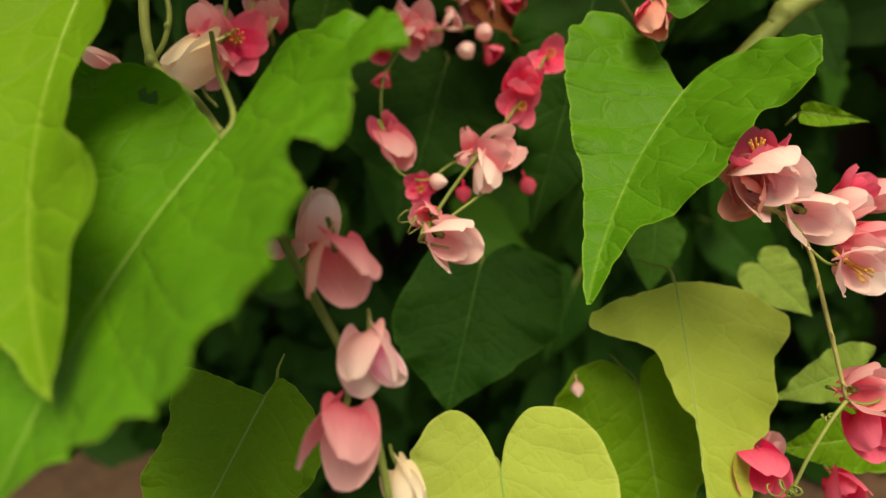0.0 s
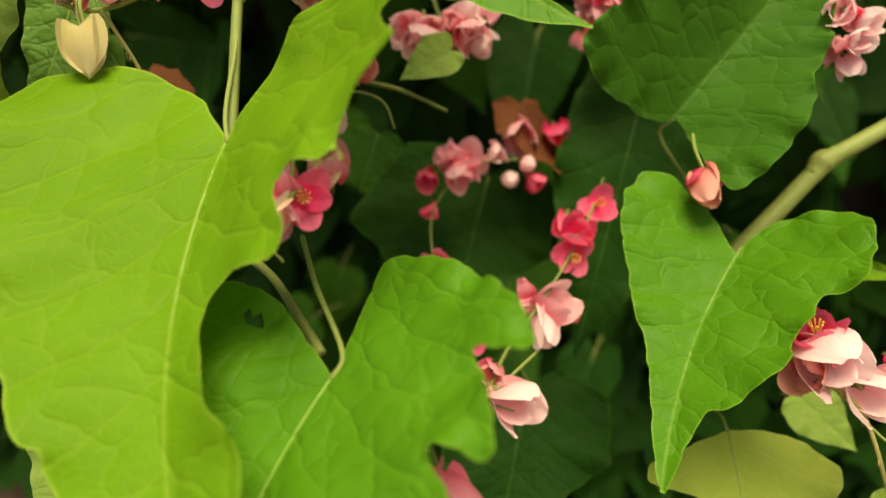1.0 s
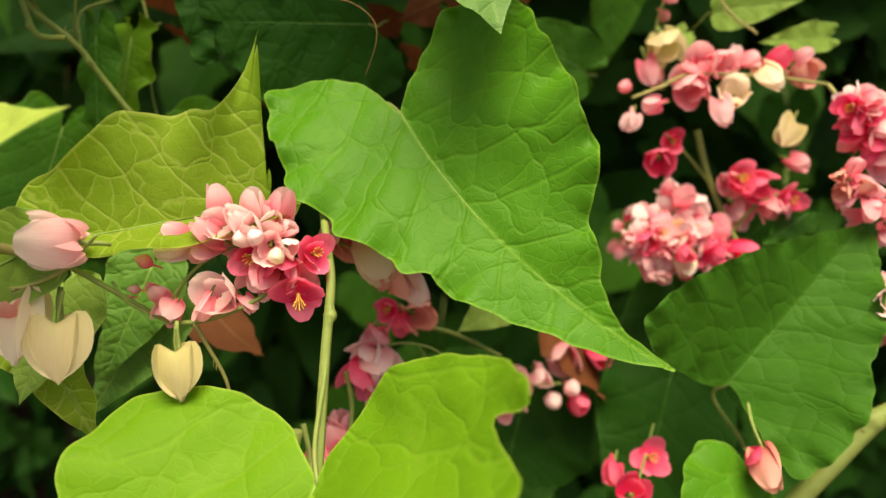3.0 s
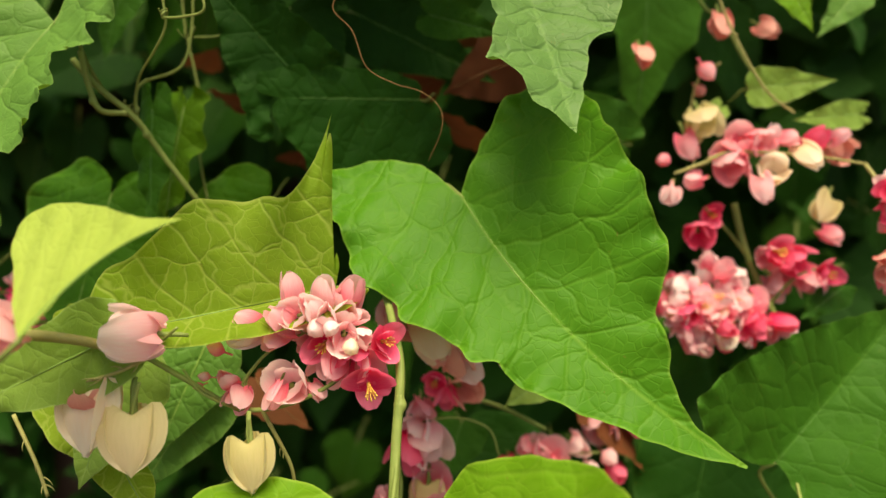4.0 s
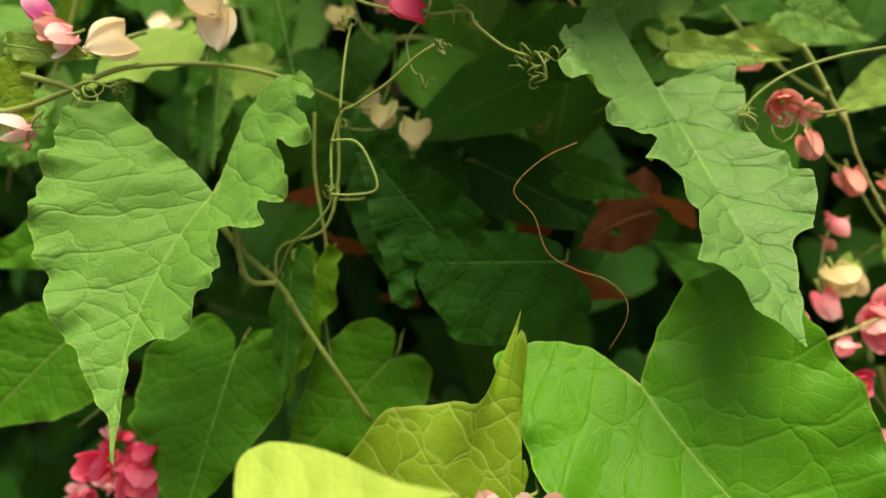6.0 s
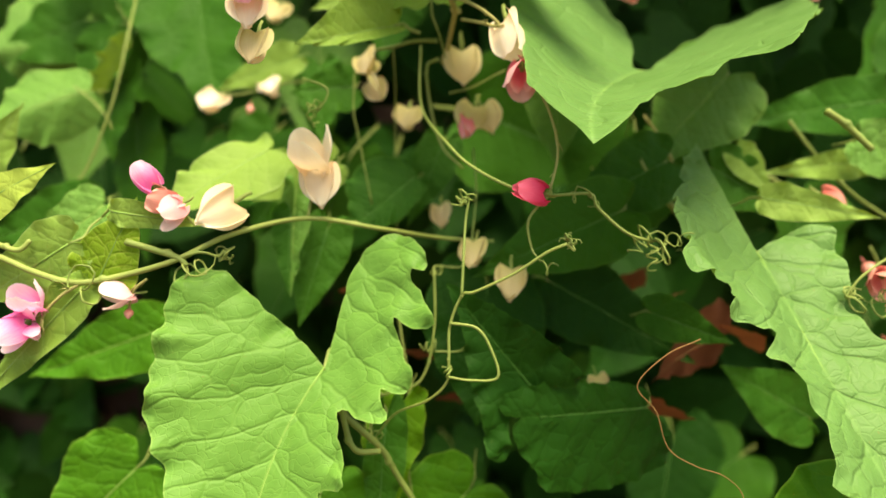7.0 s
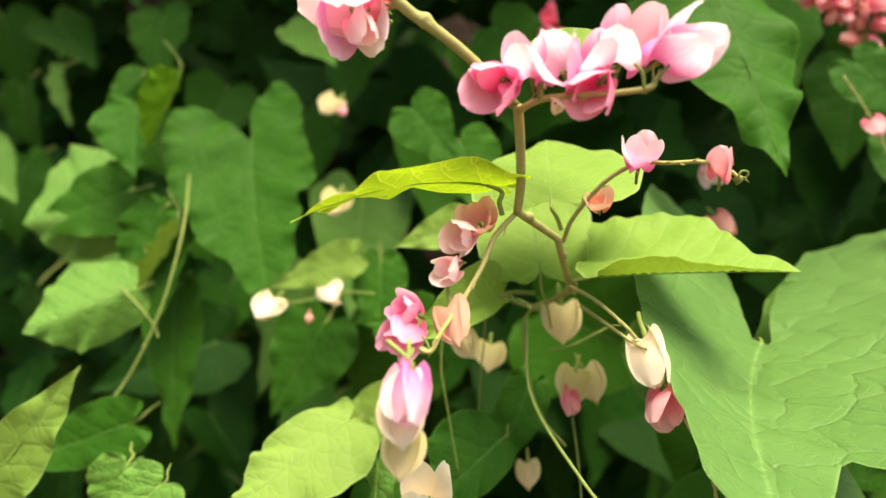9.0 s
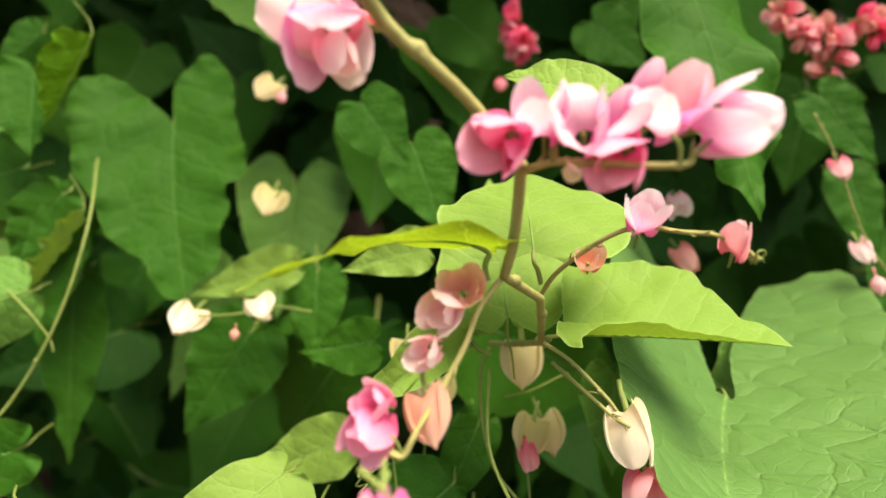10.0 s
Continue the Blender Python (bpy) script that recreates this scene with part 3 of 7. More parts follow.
leaf((-0.1615, 0.2425, 1.1484), (-0.1745, 0.1935, 1.0746), (-0.2085, 0.2229, 1.1503), (-0.1310, 0.2369, 1.1600), "cool", lobe=(0.34, 0.5), wave=0.045, seed=19, curl=0.02, fine=4.0, freq=6.0, hole=[(0.55, 0.14, 0.03)], petiole=(-0.1580, 0.2596, 1.1233), bend=0.105, margin=(((0.077, -0.059), (0.157, -0.111), (0.277, -0.169), (0.379, -0.234), (0.485, -0.255), (0.557, -0.211), (0.579, -0.097), (0.57, 0.0), (0.525, 0.114), (0.469, 0.237), (0.458, 0.29), (0.393, 0.369), (0.327, 0.457), (0.269, 0.565), (0.2, 0.646), (0.138, 0.687), (0.093, 0.787), (0.023, 0.861), (0.008, 0.976)), ((0.0, -0.135), (0.0, -0.266), (0.014, -0.405), (0.079, -0.526), (0.174, -0.564), (0.3, -0.456), (0.29, -0.404), (0.244, -0.389), (0.331, -0.273), (0.37, -0.188), (0.301, -0.172), (0.224, -0.211), (0.276, -0.098), (0.342, 0.011), (0.342, 0.071), (0.257, 0.057), (0.334, 0.165), (0.275, 0.18), (0.148, 0.143), (0.197, 0.23), (0.285, 0.391), (0.202, 0.427), (0.254, 0.51), (0.216, 0.568), (0.035, 0.623), (0.025, 0.71), (0.023, 0.819), (0.002, 0.974))))
leaf((-0.0055, 0.2860, 1.1830), (0.0151, 0.2030, 1.1069), (-0.0375, 0.2470, 1.1815), (0.0339, 0.2375, 1.1434), "broad", lobe=(0.4, 0.12), wave=0.035, seed=20, curl=0.0, freq=6.0, fine=2.4, bend=-0.006, margin=(((0.0, -0.178), (0.0, -0.577), (0.022, -0.497), (0.146, -0.38), (0.198, -0.296), (0.167, -0.262), (0.28, -0.179), (0.388, -0.028), (0.357, 0.022), (0.454, 0.167), (0.42, 0.202), (0.305, 0.18), (0.251, 0.203), (0.331, 0.3), (0.27, 0.33), (0.173, 0.347), (0.223, 0.42), (0.169, 0.453), (0.15, 0.53), (0.136, 0.581), (0.178, 0.697), (0.203, 0.813), (0.126, 0.832), (0.101, 0.9), (0.03, 0.966)), ((0.072, -0.031), (0.158, -0.059), (0.23, -0.01), (0.157, 0.306), (0.211, 0.413), (0.217, 0.53), (0.202, 0.611), (0.157, 0.673), (0.11, 0.694), (0.073, 0.795), (0.034, 0.903))))
# three more in the green that holds the shade
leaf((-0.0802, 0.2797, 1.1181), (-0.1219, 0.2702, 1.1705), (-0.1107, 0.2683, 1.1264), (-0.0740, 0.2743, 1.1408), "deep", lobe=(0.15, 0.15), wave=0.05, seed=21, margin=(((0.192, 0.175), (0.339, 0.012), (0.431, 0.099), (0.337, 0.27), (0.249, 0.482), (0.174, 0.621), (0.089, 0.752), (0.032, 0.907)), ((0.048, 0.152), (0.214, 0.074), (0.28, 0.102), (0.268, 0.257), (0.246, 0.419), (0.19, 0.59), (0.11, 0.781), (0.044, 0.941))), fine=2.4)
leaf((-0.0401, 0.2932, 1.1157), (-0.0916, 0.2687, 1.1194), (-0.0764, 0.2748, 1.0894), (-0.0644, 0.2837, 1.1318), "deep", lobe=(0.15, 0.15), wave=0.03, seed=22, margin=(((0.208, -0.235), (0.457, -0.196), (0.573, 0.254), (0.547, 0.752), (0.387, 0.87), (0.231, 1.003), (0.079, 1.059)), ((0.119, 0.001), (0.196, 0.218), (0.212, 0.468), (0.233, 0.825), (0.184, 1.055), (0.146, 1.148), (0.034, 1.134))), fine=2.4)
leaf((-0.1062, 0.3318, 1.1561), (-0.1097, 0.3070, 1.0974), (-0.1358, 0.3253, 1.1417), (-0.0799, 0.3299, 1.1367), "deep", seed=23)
leaf((-0.1727, 0.2748, 1.0818), (-0.1855, 0.2425, 1.0237), (-0.2134, 0.2688, 1.0696), (-0.1522, 0.2740, 1.0673), "rich", seed=24, lobe=(0.2, 0.2))
leaf((-0.1450, 0.2684, 1.1166), (-0.1471, 0.2547, 1.0708), (-0.1529, 0.2646, 1.0997), (-0.1365, 0.2671, 1.1055), "mid", seed=25, wave=0.035)
leaf((-0.0390, 0.3400, 1.2545), (-0.0804, 0.2169, 1.2258), (-0.1031, 0.2912, 1.2796), (0.0251, 0.3100, 1.2750), "broad", lobe=(0.5, 0.3), wave=0.014, seed=26, curl=0.02, freq=6.0, fine=2.4, bend=0.062, margin=(((0.03, 0.02), (0.05, -0.1), (0.075, -0.342), (0.16, -0.654), (0.28, -0.74), (0.402, -0.728), (0.439, -0.491), (0.423, -0.079), (0.408, 0.059), (0.353, 0.276), (0.291, 0.444), (0.237, 0.54), (0.192, 0.651), (0.172, 0.763), (0.146, 0.878), (0.106, 0.915), (0.072, 0.91), (0.03, 0.93)), ((0.022, 0.024), (0.043, -0.246), (0.114, -0.545), (0.218, -0.8), (0.311, -0.8), (0.396, -0.87), (0.466, -0.82), (0.497, -0.562), (0.486, -0.219), (0.475, 0.1), (0.47, 0.3), (0.44, 0.5), (0.4, 0.66), (0.37, 0.6), (0.33, 0.65), (0.29, 0.58), (0.25, 0.67), (0.204, 0.7), (0.15, 0.66), (0.12, 0.73), (0.075, 0.85), (0.029, 0.95))))
leaf((-0.3085, 0.5013, 1.3386), (-0.2815, 0.4513, 1.2473), (-0.3529, 0.4743, 1.3048), (-0.2612, 0.4807, 1.3122), "mid", lobe=(0.15, 0.3), wave=0.03, seed=27, fine=2.4, bend=0.021, margin=(((0.045, -0.073), (0.182, -0.223), (0.345, -0.33), (0.468, -0.257), (0.522, -0.083), (0.487, 0.122), (0.466, 0.287), (0.389, 0.417), (0.321, 0.635), (0.177, 0.769), (0.139, 0.891), (0.086, 0.98)), ((0.0, -0.089), (0.041, -0.283), (0.223, -0.409), (0.335, -0.219), (0.333, 0.001), (0.388, 0.259), (0.366, 0.388), (0.273, 0.433), (0.276, 0.562), (0.22, 0.676), (0.182, 0.852), (0.058, 0.918), (0.0, 0.979))))
leaf((-0.1554, 0.2628, 1.3118), (-0.2061, 0.2459, 1.3172), (-0.1747, 0.2408, 1.3201), (-0.1746, 0.2669, 1.3111), "lime", lobe=(0.2, 0.16), wave=0.015, seed=28, curl=-0.34, petiole=(-0.1510, 0.2617, 1.3035), label='young yellow-green vine leaf, its pale underside lit through')
leaf((-0.1336, 0.2919, 1.3087), (-0.1328, 0.3252, 1.3329), (-0.1614, 0.3103, 1.3150), (-0.1013, 0.3060, 1.3227), "fresh", lobe=(0.1, 0.1), wave=0.02, seed=29, curl=0.05, petiole=(-0.1293, 0.2953, 1.2987))
leaf((-0.1251, 0.2713, 1.3524), (-0.1496, 0.2893, 1.3581), (-0.1352, 0.2856, 1.3629), (-0.1368, 0.2718, 1.3483), "fresh", lobe=(0.1, 0.1), wave=0.01, seed=59)
leaf((-0.1185, 0.3005, 1.2822), (-0.0550, 0.2834, 1.2919), (-0.0771, 0.3168, 1.3046), (-0.0925, 0.2861, 1.2913), "fresh", lobe=(0.15, 0.15), wave=0.02, seed=30, curl=0.05, petiole=(-0.1220, 0.3072, 1.2775), margin=(((0.452, -0.006), (0.499, 0.068), (0.522, 0.359), (0.483, 0.608), (0.372, 0.699), (0.209, 0.798), (0.115, 0.926)), ((0.209, -0.031), (0.34, 0.072), (0.207, 0.088), (0.118, 0.248))), fine=2.4)
leaf((-0.1474, 0.3209, 1.2705), (-0.1799, 0.2873, 1.2591), (-0.1647, 0.2984, 1.2597), (-0.1571, 0.3120, 1.2846), "fresh", lobe=(0.1, 0.1), wave=0.02, seed=31, petiole=(-0.137, 0.3212, 1.2677))
leaf((-0.1324, 0.3232, 1.2815), (-0.1375, 0.3694, 1.3306), (-0.1576, 0.3333, 1.2938), (-0.1108, 0.3370, 1.3010), "fresh", lobe=(0.1, 0.1), wave=0.02, seed=32)
leaf((-0.3453, 0.4216, 1.2502), (-0.3880, 0.3897, 1.2305), (-0.3674, 0.4076, 1.2160), (-0.3829, 0.4235, 1.2591), "cool", lobe=(0.1, 0.1), seed=33)
leaf((-0.3789, 0.4864, 1.3577), (-0.3680, 0.4604, 1.3133), (-0.4023, 0.4751, 1.3445), (-0.3586, 0.4759, 1.3578), "mid", lobe=(0.2, 0.2), seed=34)
leaf((-0.3987, 0.4981, 1.2881), (-0.4514, 0.4782, 1.2812), (-0.4319, 0.4944, 1.2535), (-0.4436, 0.5249, 1.3325), "cool", lobe=(0.2, 0.2), seed=35)
leaf((-0.2048, 0.3238, 1.2181), (-0.2429, 0.2913, 1.1937), (-0.2336, 0.3138, 1.2138), (-0.2001, 0.3014, 1.2011), "fresh", lobe=(0.1, 0.1), seed=36)
leaf((-0.0478, 0.4069, 1.4220), (-0.0254, 0.3538, 1.3252), (-0.0677, 0.3927, 1.3864), (-0.0134, 0.3921, 1.3906), "mid", seed=37)
leaf((-0.1419, 0.3476, 1.2050), (-0.1703, 0.3319, 1.1826), (-0.1727, 0.3467, 1.2070), (-0.1497, 0.3334, 1.1855), "mid", lobe=(0.1, 0.1), seed=39)
leaf((-0.2784, 0.2415, 1.1993), (-0.2495, 0.2432, 1.2155), (-0.2699, 0.2408, 1.1951), (-0.2783, 0.2431, 1.2084), "pale", lobe=(0.05, 0.05), seed=61, wave=0.025)
leaf((-0.2368, 0.2413, 1.1756), (-0.2220, 0.2420, 1.2046), (-0.2243, 0.2418, 1.1755), (-0.2449, 0.2411, 1.1848), "lime", lobe=(0.05, 0.05), seed=62, wave=0.025)
leaf((-0.2296, 0.2417, 1.1999), (-0.1991, 0.2454, 1.1950), (-0.2257, 0.2419, 1.1948), (-0.2240, 0.2420, 1.2041), "fresh", lobe=(0.05, 0.05), seed=63, wave=0.025)
leaf((-0.2743, 0.3093, 1.1937), (-0.2936, 0.2945, 1.1743), (-0.2855, 0.3071, 1.2010), (-0.2677, 0.3040, 1.1807), "cool", seed=64, lobe=(0.16, 0.16), wave=0.025)
leaf((-0.2457, 0.2419, 1.1888), (-0.2827, 0.2416, 1.1664), (-0.2564, 0.2419, 1.1956), (-0.2459, 0.2420, 1.1750), "fresh", seed=65, lobe=(0.16, 0.16), wave=0.025)
leaf((-0.2643, 0.3283, 1.1315), (-0.3210, 0.3121, 1.1122), (-0.2783, 0.3272, 1.1445), (-0.2663, 0.3218, 1.1135), "rich", seed=66, lobe=(0.16, 0.16), wave=0.025)
leaf((-0.2398, 0.2402, 1.1757), (-0.2809, 0.2297, 1.1318), (-0.2502, 0.2374, 1.1749), (-0.2395, 0.2366, 1.1645), "fresh", lobe=(0.05, 0.05), seed=67, wave=0.025)
leaf((-0.1928, 0.3243, 1.2012), (-0.1933, 0.3055, 1.1562), (-0.2032, 0.3315, 1.1930), (-0.1851, 0.3202, 1.1940), "cool", seed=68, lobe=(0.16, 0.16), wave=0.025)
leaf((-0.1806, 0.3314, 1.1824), (-0.1911, 0.3127, 1.1398), (-0.1948, 0.3273, 1.1796), (-0.1692, 0.3270, 1.1726), "mid", seed=69, lobe=(0.16, 0.16), wave=0.025)
leaf((0.1094, 0.4171, 1.2460), (0.0252, 0.4011, 1.2344), (0.0931, 0.4159, 1.2597), (0.0980, 0.4102, 1.2287), "mid", seed=70, lobe=(0.16, 0.16), wave=0.025)
leaf((0.0179, 0.3949, 1.2570), (-0.0264, 0.3740, 1.2107), (-0.0111, 0.3927, 1.2681), (0.0319, 0.3876, 1.2316), "cool", seed=71, lobe=(0.16, 0.16), wave=0.025)
leaf((-0.0733, 0.3691, 1.2488), (-0.0738, 0.3518, 1.2116), (-0.0890, 0.3642, 1.2427), (-0.0583, 0.3656, 1.2433), "cool", seed=72, lobe=(0.16, 0.16), wave=0.025)
leaf((-0.1295, 0.3716, 1.2213), (-0.1461, 0.3530, 1.1807), (-0.1427, 0.3677, 1.2196), (-0.1212, 0.3669, 1.2108), "mid", seed=73, lobe=(0.16, 0.16), wave=0.025)
leaf((-0.0501, 0.3236, 1.1926), (-0.1122, 0.3058, 1.1663), (-0.0683, 0.3223, 1.2054), (-0.0520, 0.3166, 1.1723), "mid", seed=74, lobe=(0.16, 0.16), wave=0.025)
leaf((-0.0262, 0.3439, 1.2134), (-0.0738, 0.3275, 1.1913), (-0.0424, 0.3426, 1.2259), (-0.0256, 0.3373, 1.1945), "mid", seed=75, lobe=(0.16, 0.16), wave=0.025)
leaf((-0.3443, 0.4778, 1.2914), (-0.3724, 0.4571, 1.2427), (-0.3625, 0.4745, 1.2939), (-0.3405, 0.4871, 1.2749), "mid", seed=76, lobe=(0.16, 0.16), wave=0.025)
leaf((-0.3925, 0.4983, 1.3029), (-0.4508, 0.4805, 1.2756), (-0.4099, 0.4981, 1.3212), (-0.3910, 0.4902, 1.2759), "mid", seed=77, lobe=(0.16, 0.16), wave=0.025)
leaf((0.0062, 0.3123, 1.2008), (0.0506, 0.3028, 1.1944), (0.0111, 0.3079, 1.1925), (0.0135, 0.3108, 1.2074), "fresh", lobe=(0.05, 0.05), seed=78, wave=0.025)
leaf((0.0012, 0.3547, 1.2104), (0.0339, 0.3423, 1.1917), (-0.0014, 0.3486, 1.1948), (0.0127, 0.3541, 1.2206), "mid", seed=79, lobe=(0.16, 0.16), wave=0.025)
leaf((-0.1792, 0.3852, 1.2503), (-0.2088, 0.3731, 1.2465), (-0.1849, 0.3842, 1.2621), (-0.1818, 0.3795, 1.2369), "mid", seed=80, lobe=(0.16, 0.16), wave=0.025)
# another back leaf coloured for the shade it hangs in
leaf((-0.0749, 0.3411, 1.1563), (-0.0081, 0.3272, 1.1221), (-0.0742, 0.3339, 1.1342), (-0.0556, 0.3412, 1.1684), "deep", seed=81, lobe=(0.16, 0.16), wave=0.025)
leaf((-0.0358, 0.3112, 1.1510), (-0.0037, 0.3005, 1.1412), (-0.0345, 0.3063, 1.1413), (-0.0278, 0.3100, 1.1587), "mid", seed=82, lobe=(0.16, 0.16), wave=0.025)
leaf((0.0529, 0.3442, 1.0907), (0.0065, 0.3373, 1.1184), (0.0532, 0.3448, 1.1100), (0.0367, 0.3387, 1.0814), "mid", seed=83, lobe=(0.16, 0.16), wave=0.025)
leaf((-0.1967, 0.4554, 1.3584), (-0.1692, 0.4390, 1.3272), (-0.2064, 0.4510, 1.3411), (-0.1783, 0.4517, 1.3661), "mid", seed=84, lobe=(0.16, 0.16), wave=0.025)
leaf((-0.2276, 0.4422, 1.2714), (-0.2740, 0.4337, 1.2516), (-0.2393, 0.4412, 1.2796), (-0.2295, 0.4376, 1.2577), "fresh", seed=85, lobe=(0.16, 0.16), wave=0.025)
leaf((-0.1605, 0.3687, 1.2973), (-0.1937, 0.3600, 1.2850), (-0.1694, 0.3674, 1.3048), (-0.1618, 0.3644, 1.2864), "fresh", lobe=(0.05, 0.05), seed=86, wave=0.025)
leaf((-0.2121, 0.4503, 1.2664), (-0.2083, 0.4341, 1.2200), (-0.2276, 0.4477, 1.2586), (-0.1952, 0.4451, 1.2606), "mid", seed=87, lobe=(0.16, 0.16), wave=0.025)
leaf((-0.2492, 0.4687, 1.2252), (-0.2788, 0.4542, 1.1685), (-0.2777, 0.4687, 1.2296), (-0.2292, 0.4613, 1.2043), "mid", seed=88, lobe=(0.16, 0.16), wave=0.025)
leaf((-0.3599, 0.4995, 1.2314), (-0.3516, 0.4763, 1.1322), (-0.3788, 0.4962, 1.2159), (-0.3371, 0.4927, 1.2178), "mid", seed=89, lobe=(0.16, 0.16), wave=0.025)
leaf((-0.4071, 0.5431, 1.3861), (-0.4296, 0.5309, 1.3538), (-0.4208, 0.5419, 1.3911), (-0.4045, 0.5482, 1.3719), "mid", seed=90, lobe=(0.16, 0.16), wave=0.025)
leaf((-0.3674, 0.4859, 1.2796), (-0.3640, 0.4663, 1.2059), (-0.3890, 0.4834, 1.2689), (-0.3429, 0.4793, 1.2682), "mid", seed=91, lobe=(0.16, 0.16), wave=0.025)
leaf((-0.3491, 0.4114, 1.1821), (-0.3336, 0.3981, 1.1674), (-0.3531, 0.4081, 1.1771), (-0.3389, 0.4077, 1.1839), "mid", seed=92, lobe=(0.16, 0.16), wave=0.025)
leaf((-0.1881, 0.3704, 1.2101), (-0.2272, 0.3614, 1.1916), (-0.2010, 0.3697, 1.2200), (-0.1871, 0.3655, 1.1958), "fresh", seed=93, lobe=(0.16, 0.16), wave=0.025)
leaf((-0.1679, 0.4454, 1.3391), (-0.1467, 0.4280, 1.2955), (-0.1825, 0.4417, 1.3234), (-0.1469, 0.4408, 1.3413), "mid", seed=94, lobe=(0.16, 0.16), wave=0.025)
leaf((-0.1483, 0.5460, 1.4298), (-0.0982, 0.5273, 1.3965), (-0.1534, 0.5401, 1.4037), (-0.1277, 0.5430, 1.4451), "mid", seed=95, lobe=(0.16, 0.16), wave=0.025)
leaf((-0.0462, 0.4588, 1.2892), (-0.0206, 0.4454, 1.2810), (-0.0465, 0.4542, 1.2762), (-0.0387, 0.4565, 1.3000), "mid", seed=96, lobe=(0.16, 0.16), wave=0.025)
leaf((-0.0607, 0.5182, 1.4312), (-0.0263, 0.5018, 1.4049), (-0.0670, 0.5130, 1.4097), (-0.0448, 0.5154, 1.4440), "mid", seed=97, lobe=(0.16, 0.16), wave=0.025)
leaf((0.0798, 0.4554, 1.3511), (0.0962, 0.4379, 1.3031), (0.0666, 0.4517, 1.3363), (0.0959, 0.4510, 1.3510), "mid", seed=98, lobe=(0.16, 0.16), wave=0.025)
leaf((0.0464, 0.4430, 1.3901), (0.0754, 0.4262, 1.3569), (0.0383, 0.4384, 1.3721), (0.0611, 0.4396, 1.3974), "mid", seed=99, lobe=(0.16, 0.16), wave=0.025)
leaf((0.1579, 0.2371, 0.8480), (0.1753, 0.2206, 0.8325), (0.1511, 0.2282, 0.8390), (0.1688, 0.2381, 0.8535), "fresh", seed=100, lobe=(0.16, 0.16), wave=0.025)
leaf((0.1889, 0.2043, 0.8188), (0.1503, 0.1866, 0.8172), (0.1787, 0.2047, 0.8291), (0.1858, 0.1960, 0.8100), "fresh", seed=101, lobe=(0.16, 0.16), wave=0.025)
leaf((0.1902, 0.1847, 0.8020), (0.1479, 0.1701, 0.8076), (0.1810, 0.1871, 0.8160), (0.1847, 0.1754, 0.7918), "green", seed=102, lobe=(0.16, 0.16), wave=0.025)
leaf((0.1628, 0.2321, 0.9150), (0.1821, 0.2227, 0.9132), (0.1643, 0.2271, 0.9114), (0.1659, 0.2312, 0.9190), "green", lobe=(0.05, 0.05), seed=103, wave=0.025)
leaf((0.1204, 0.2684, 0.8538), (0.1147, 0.2447, 0.8308), (0.1050, 0.2625, 0.8531), (0.1333, 0.2643, 0.8486), "mid", seed=104, lobe=(0.16, 0.16), wave=0.025)
leaf((-0.1040, 0.1454, 0.9122), (-0.1054, 0.1206, 0.8819), (-0.1156, 0.1402, 0.9115), (-0.0907, 0.1408, 0.9053), "fresh", petiole=(-0.0880, 0.1560, 0.9300), seed=105, lobe=(0.16, 0.16), wave=0.025)
leaf((-0.1082, 0.1721, 1.0604), (-0.1511, 0.1531, 1.0433), (-0.1195, 0.1700, 1.0694), (-0.1089, 0.1657, 1.0470), "fresh", lobe=(0.05, 0.05), seed=106, wave=0.025)
leaf((-0.1246, 0.1934, 1.0404), (-0.1348, 0.1743, 1.0085), (-0.1400, 0.1892, 1.0423), (-0.1108, 0.1892, 1.0298), "fresh", seed=107, lobe=(0.16, 0.16), wave=0.025)
leaf((-0.1127, 0.2246, 1.0360), (-0.1285, 0.2039, 0.9998), (-0.1275, 0.2203, 1.0373), (-0.1017, 0.2199, 1.0246), "cool", seed=108, lobe=(0.16, 0.16), wave=0.025)
leaf((-0.1335, 0.1394, 1.0561), (-0.1145, 0.1357, 1.0751), (-0.1254, 0.1374, 1.0569), (-0.1332, 0.1379, 1.0626), "pale", lobe=(0.02, 0.02), seed=109, wave=0.025)
leaf((0.1130, 0.3443, 1.1137), (0.1507, 0.3386, 1.1165), (0.1189, 0.3397, 1.1048), (0.1175, 0.3441, 1.1236), "fresh", lobe=(0.05, 0.05), seed=110, wave=0.025)
leaf((0.1337, 0.3699, 1.1679), (0.1443, 0.3538, 1.1397), (0.1264, 0.3638, 1.1589), (0.1429, 0.3677, 1.1678), "green", seed=111, lobe=(0.16, 0.16), wave=0.025)
leaf((0.1750, 0.3730, 1.1633), (0.1469, 0.3534, 1.1370), (0.1617, 0.3692, 1.1659), (0.1778, 0.3676, 1.1523), "cool", seed=112, lobe=(0.16, 0.16), wave=0.025)
leaf((0.1647, 0.3463, 1.0997), (0.1302, 0.3323, 1.0993), (0.1580, 0.3442, 1.1069), (0.1590, 0.3409, 1.0927), "fresh", seed=113, lobe=(0.16, 0.16), wave=0.025)
leaf((0.1020, 0.3513, 1.1047), (0.0858, 0.3361, 1.0915), (0.0946, 0.3479, 1.1065), (0.1035, 0.3470, 1.0989), "fresh", seed=114, lobe=(0.16, 0.16), wave=0.025)
leaf((0.1518, 0.3160, 1.0228), (0.1282, 0.3008, 1.0125), (0.1419, 0.3132, 1.0282), (0.1524, 0.3112, 1.0152), "mid", seed=115, lobe=(0.16, 0.16), wave=0.025)
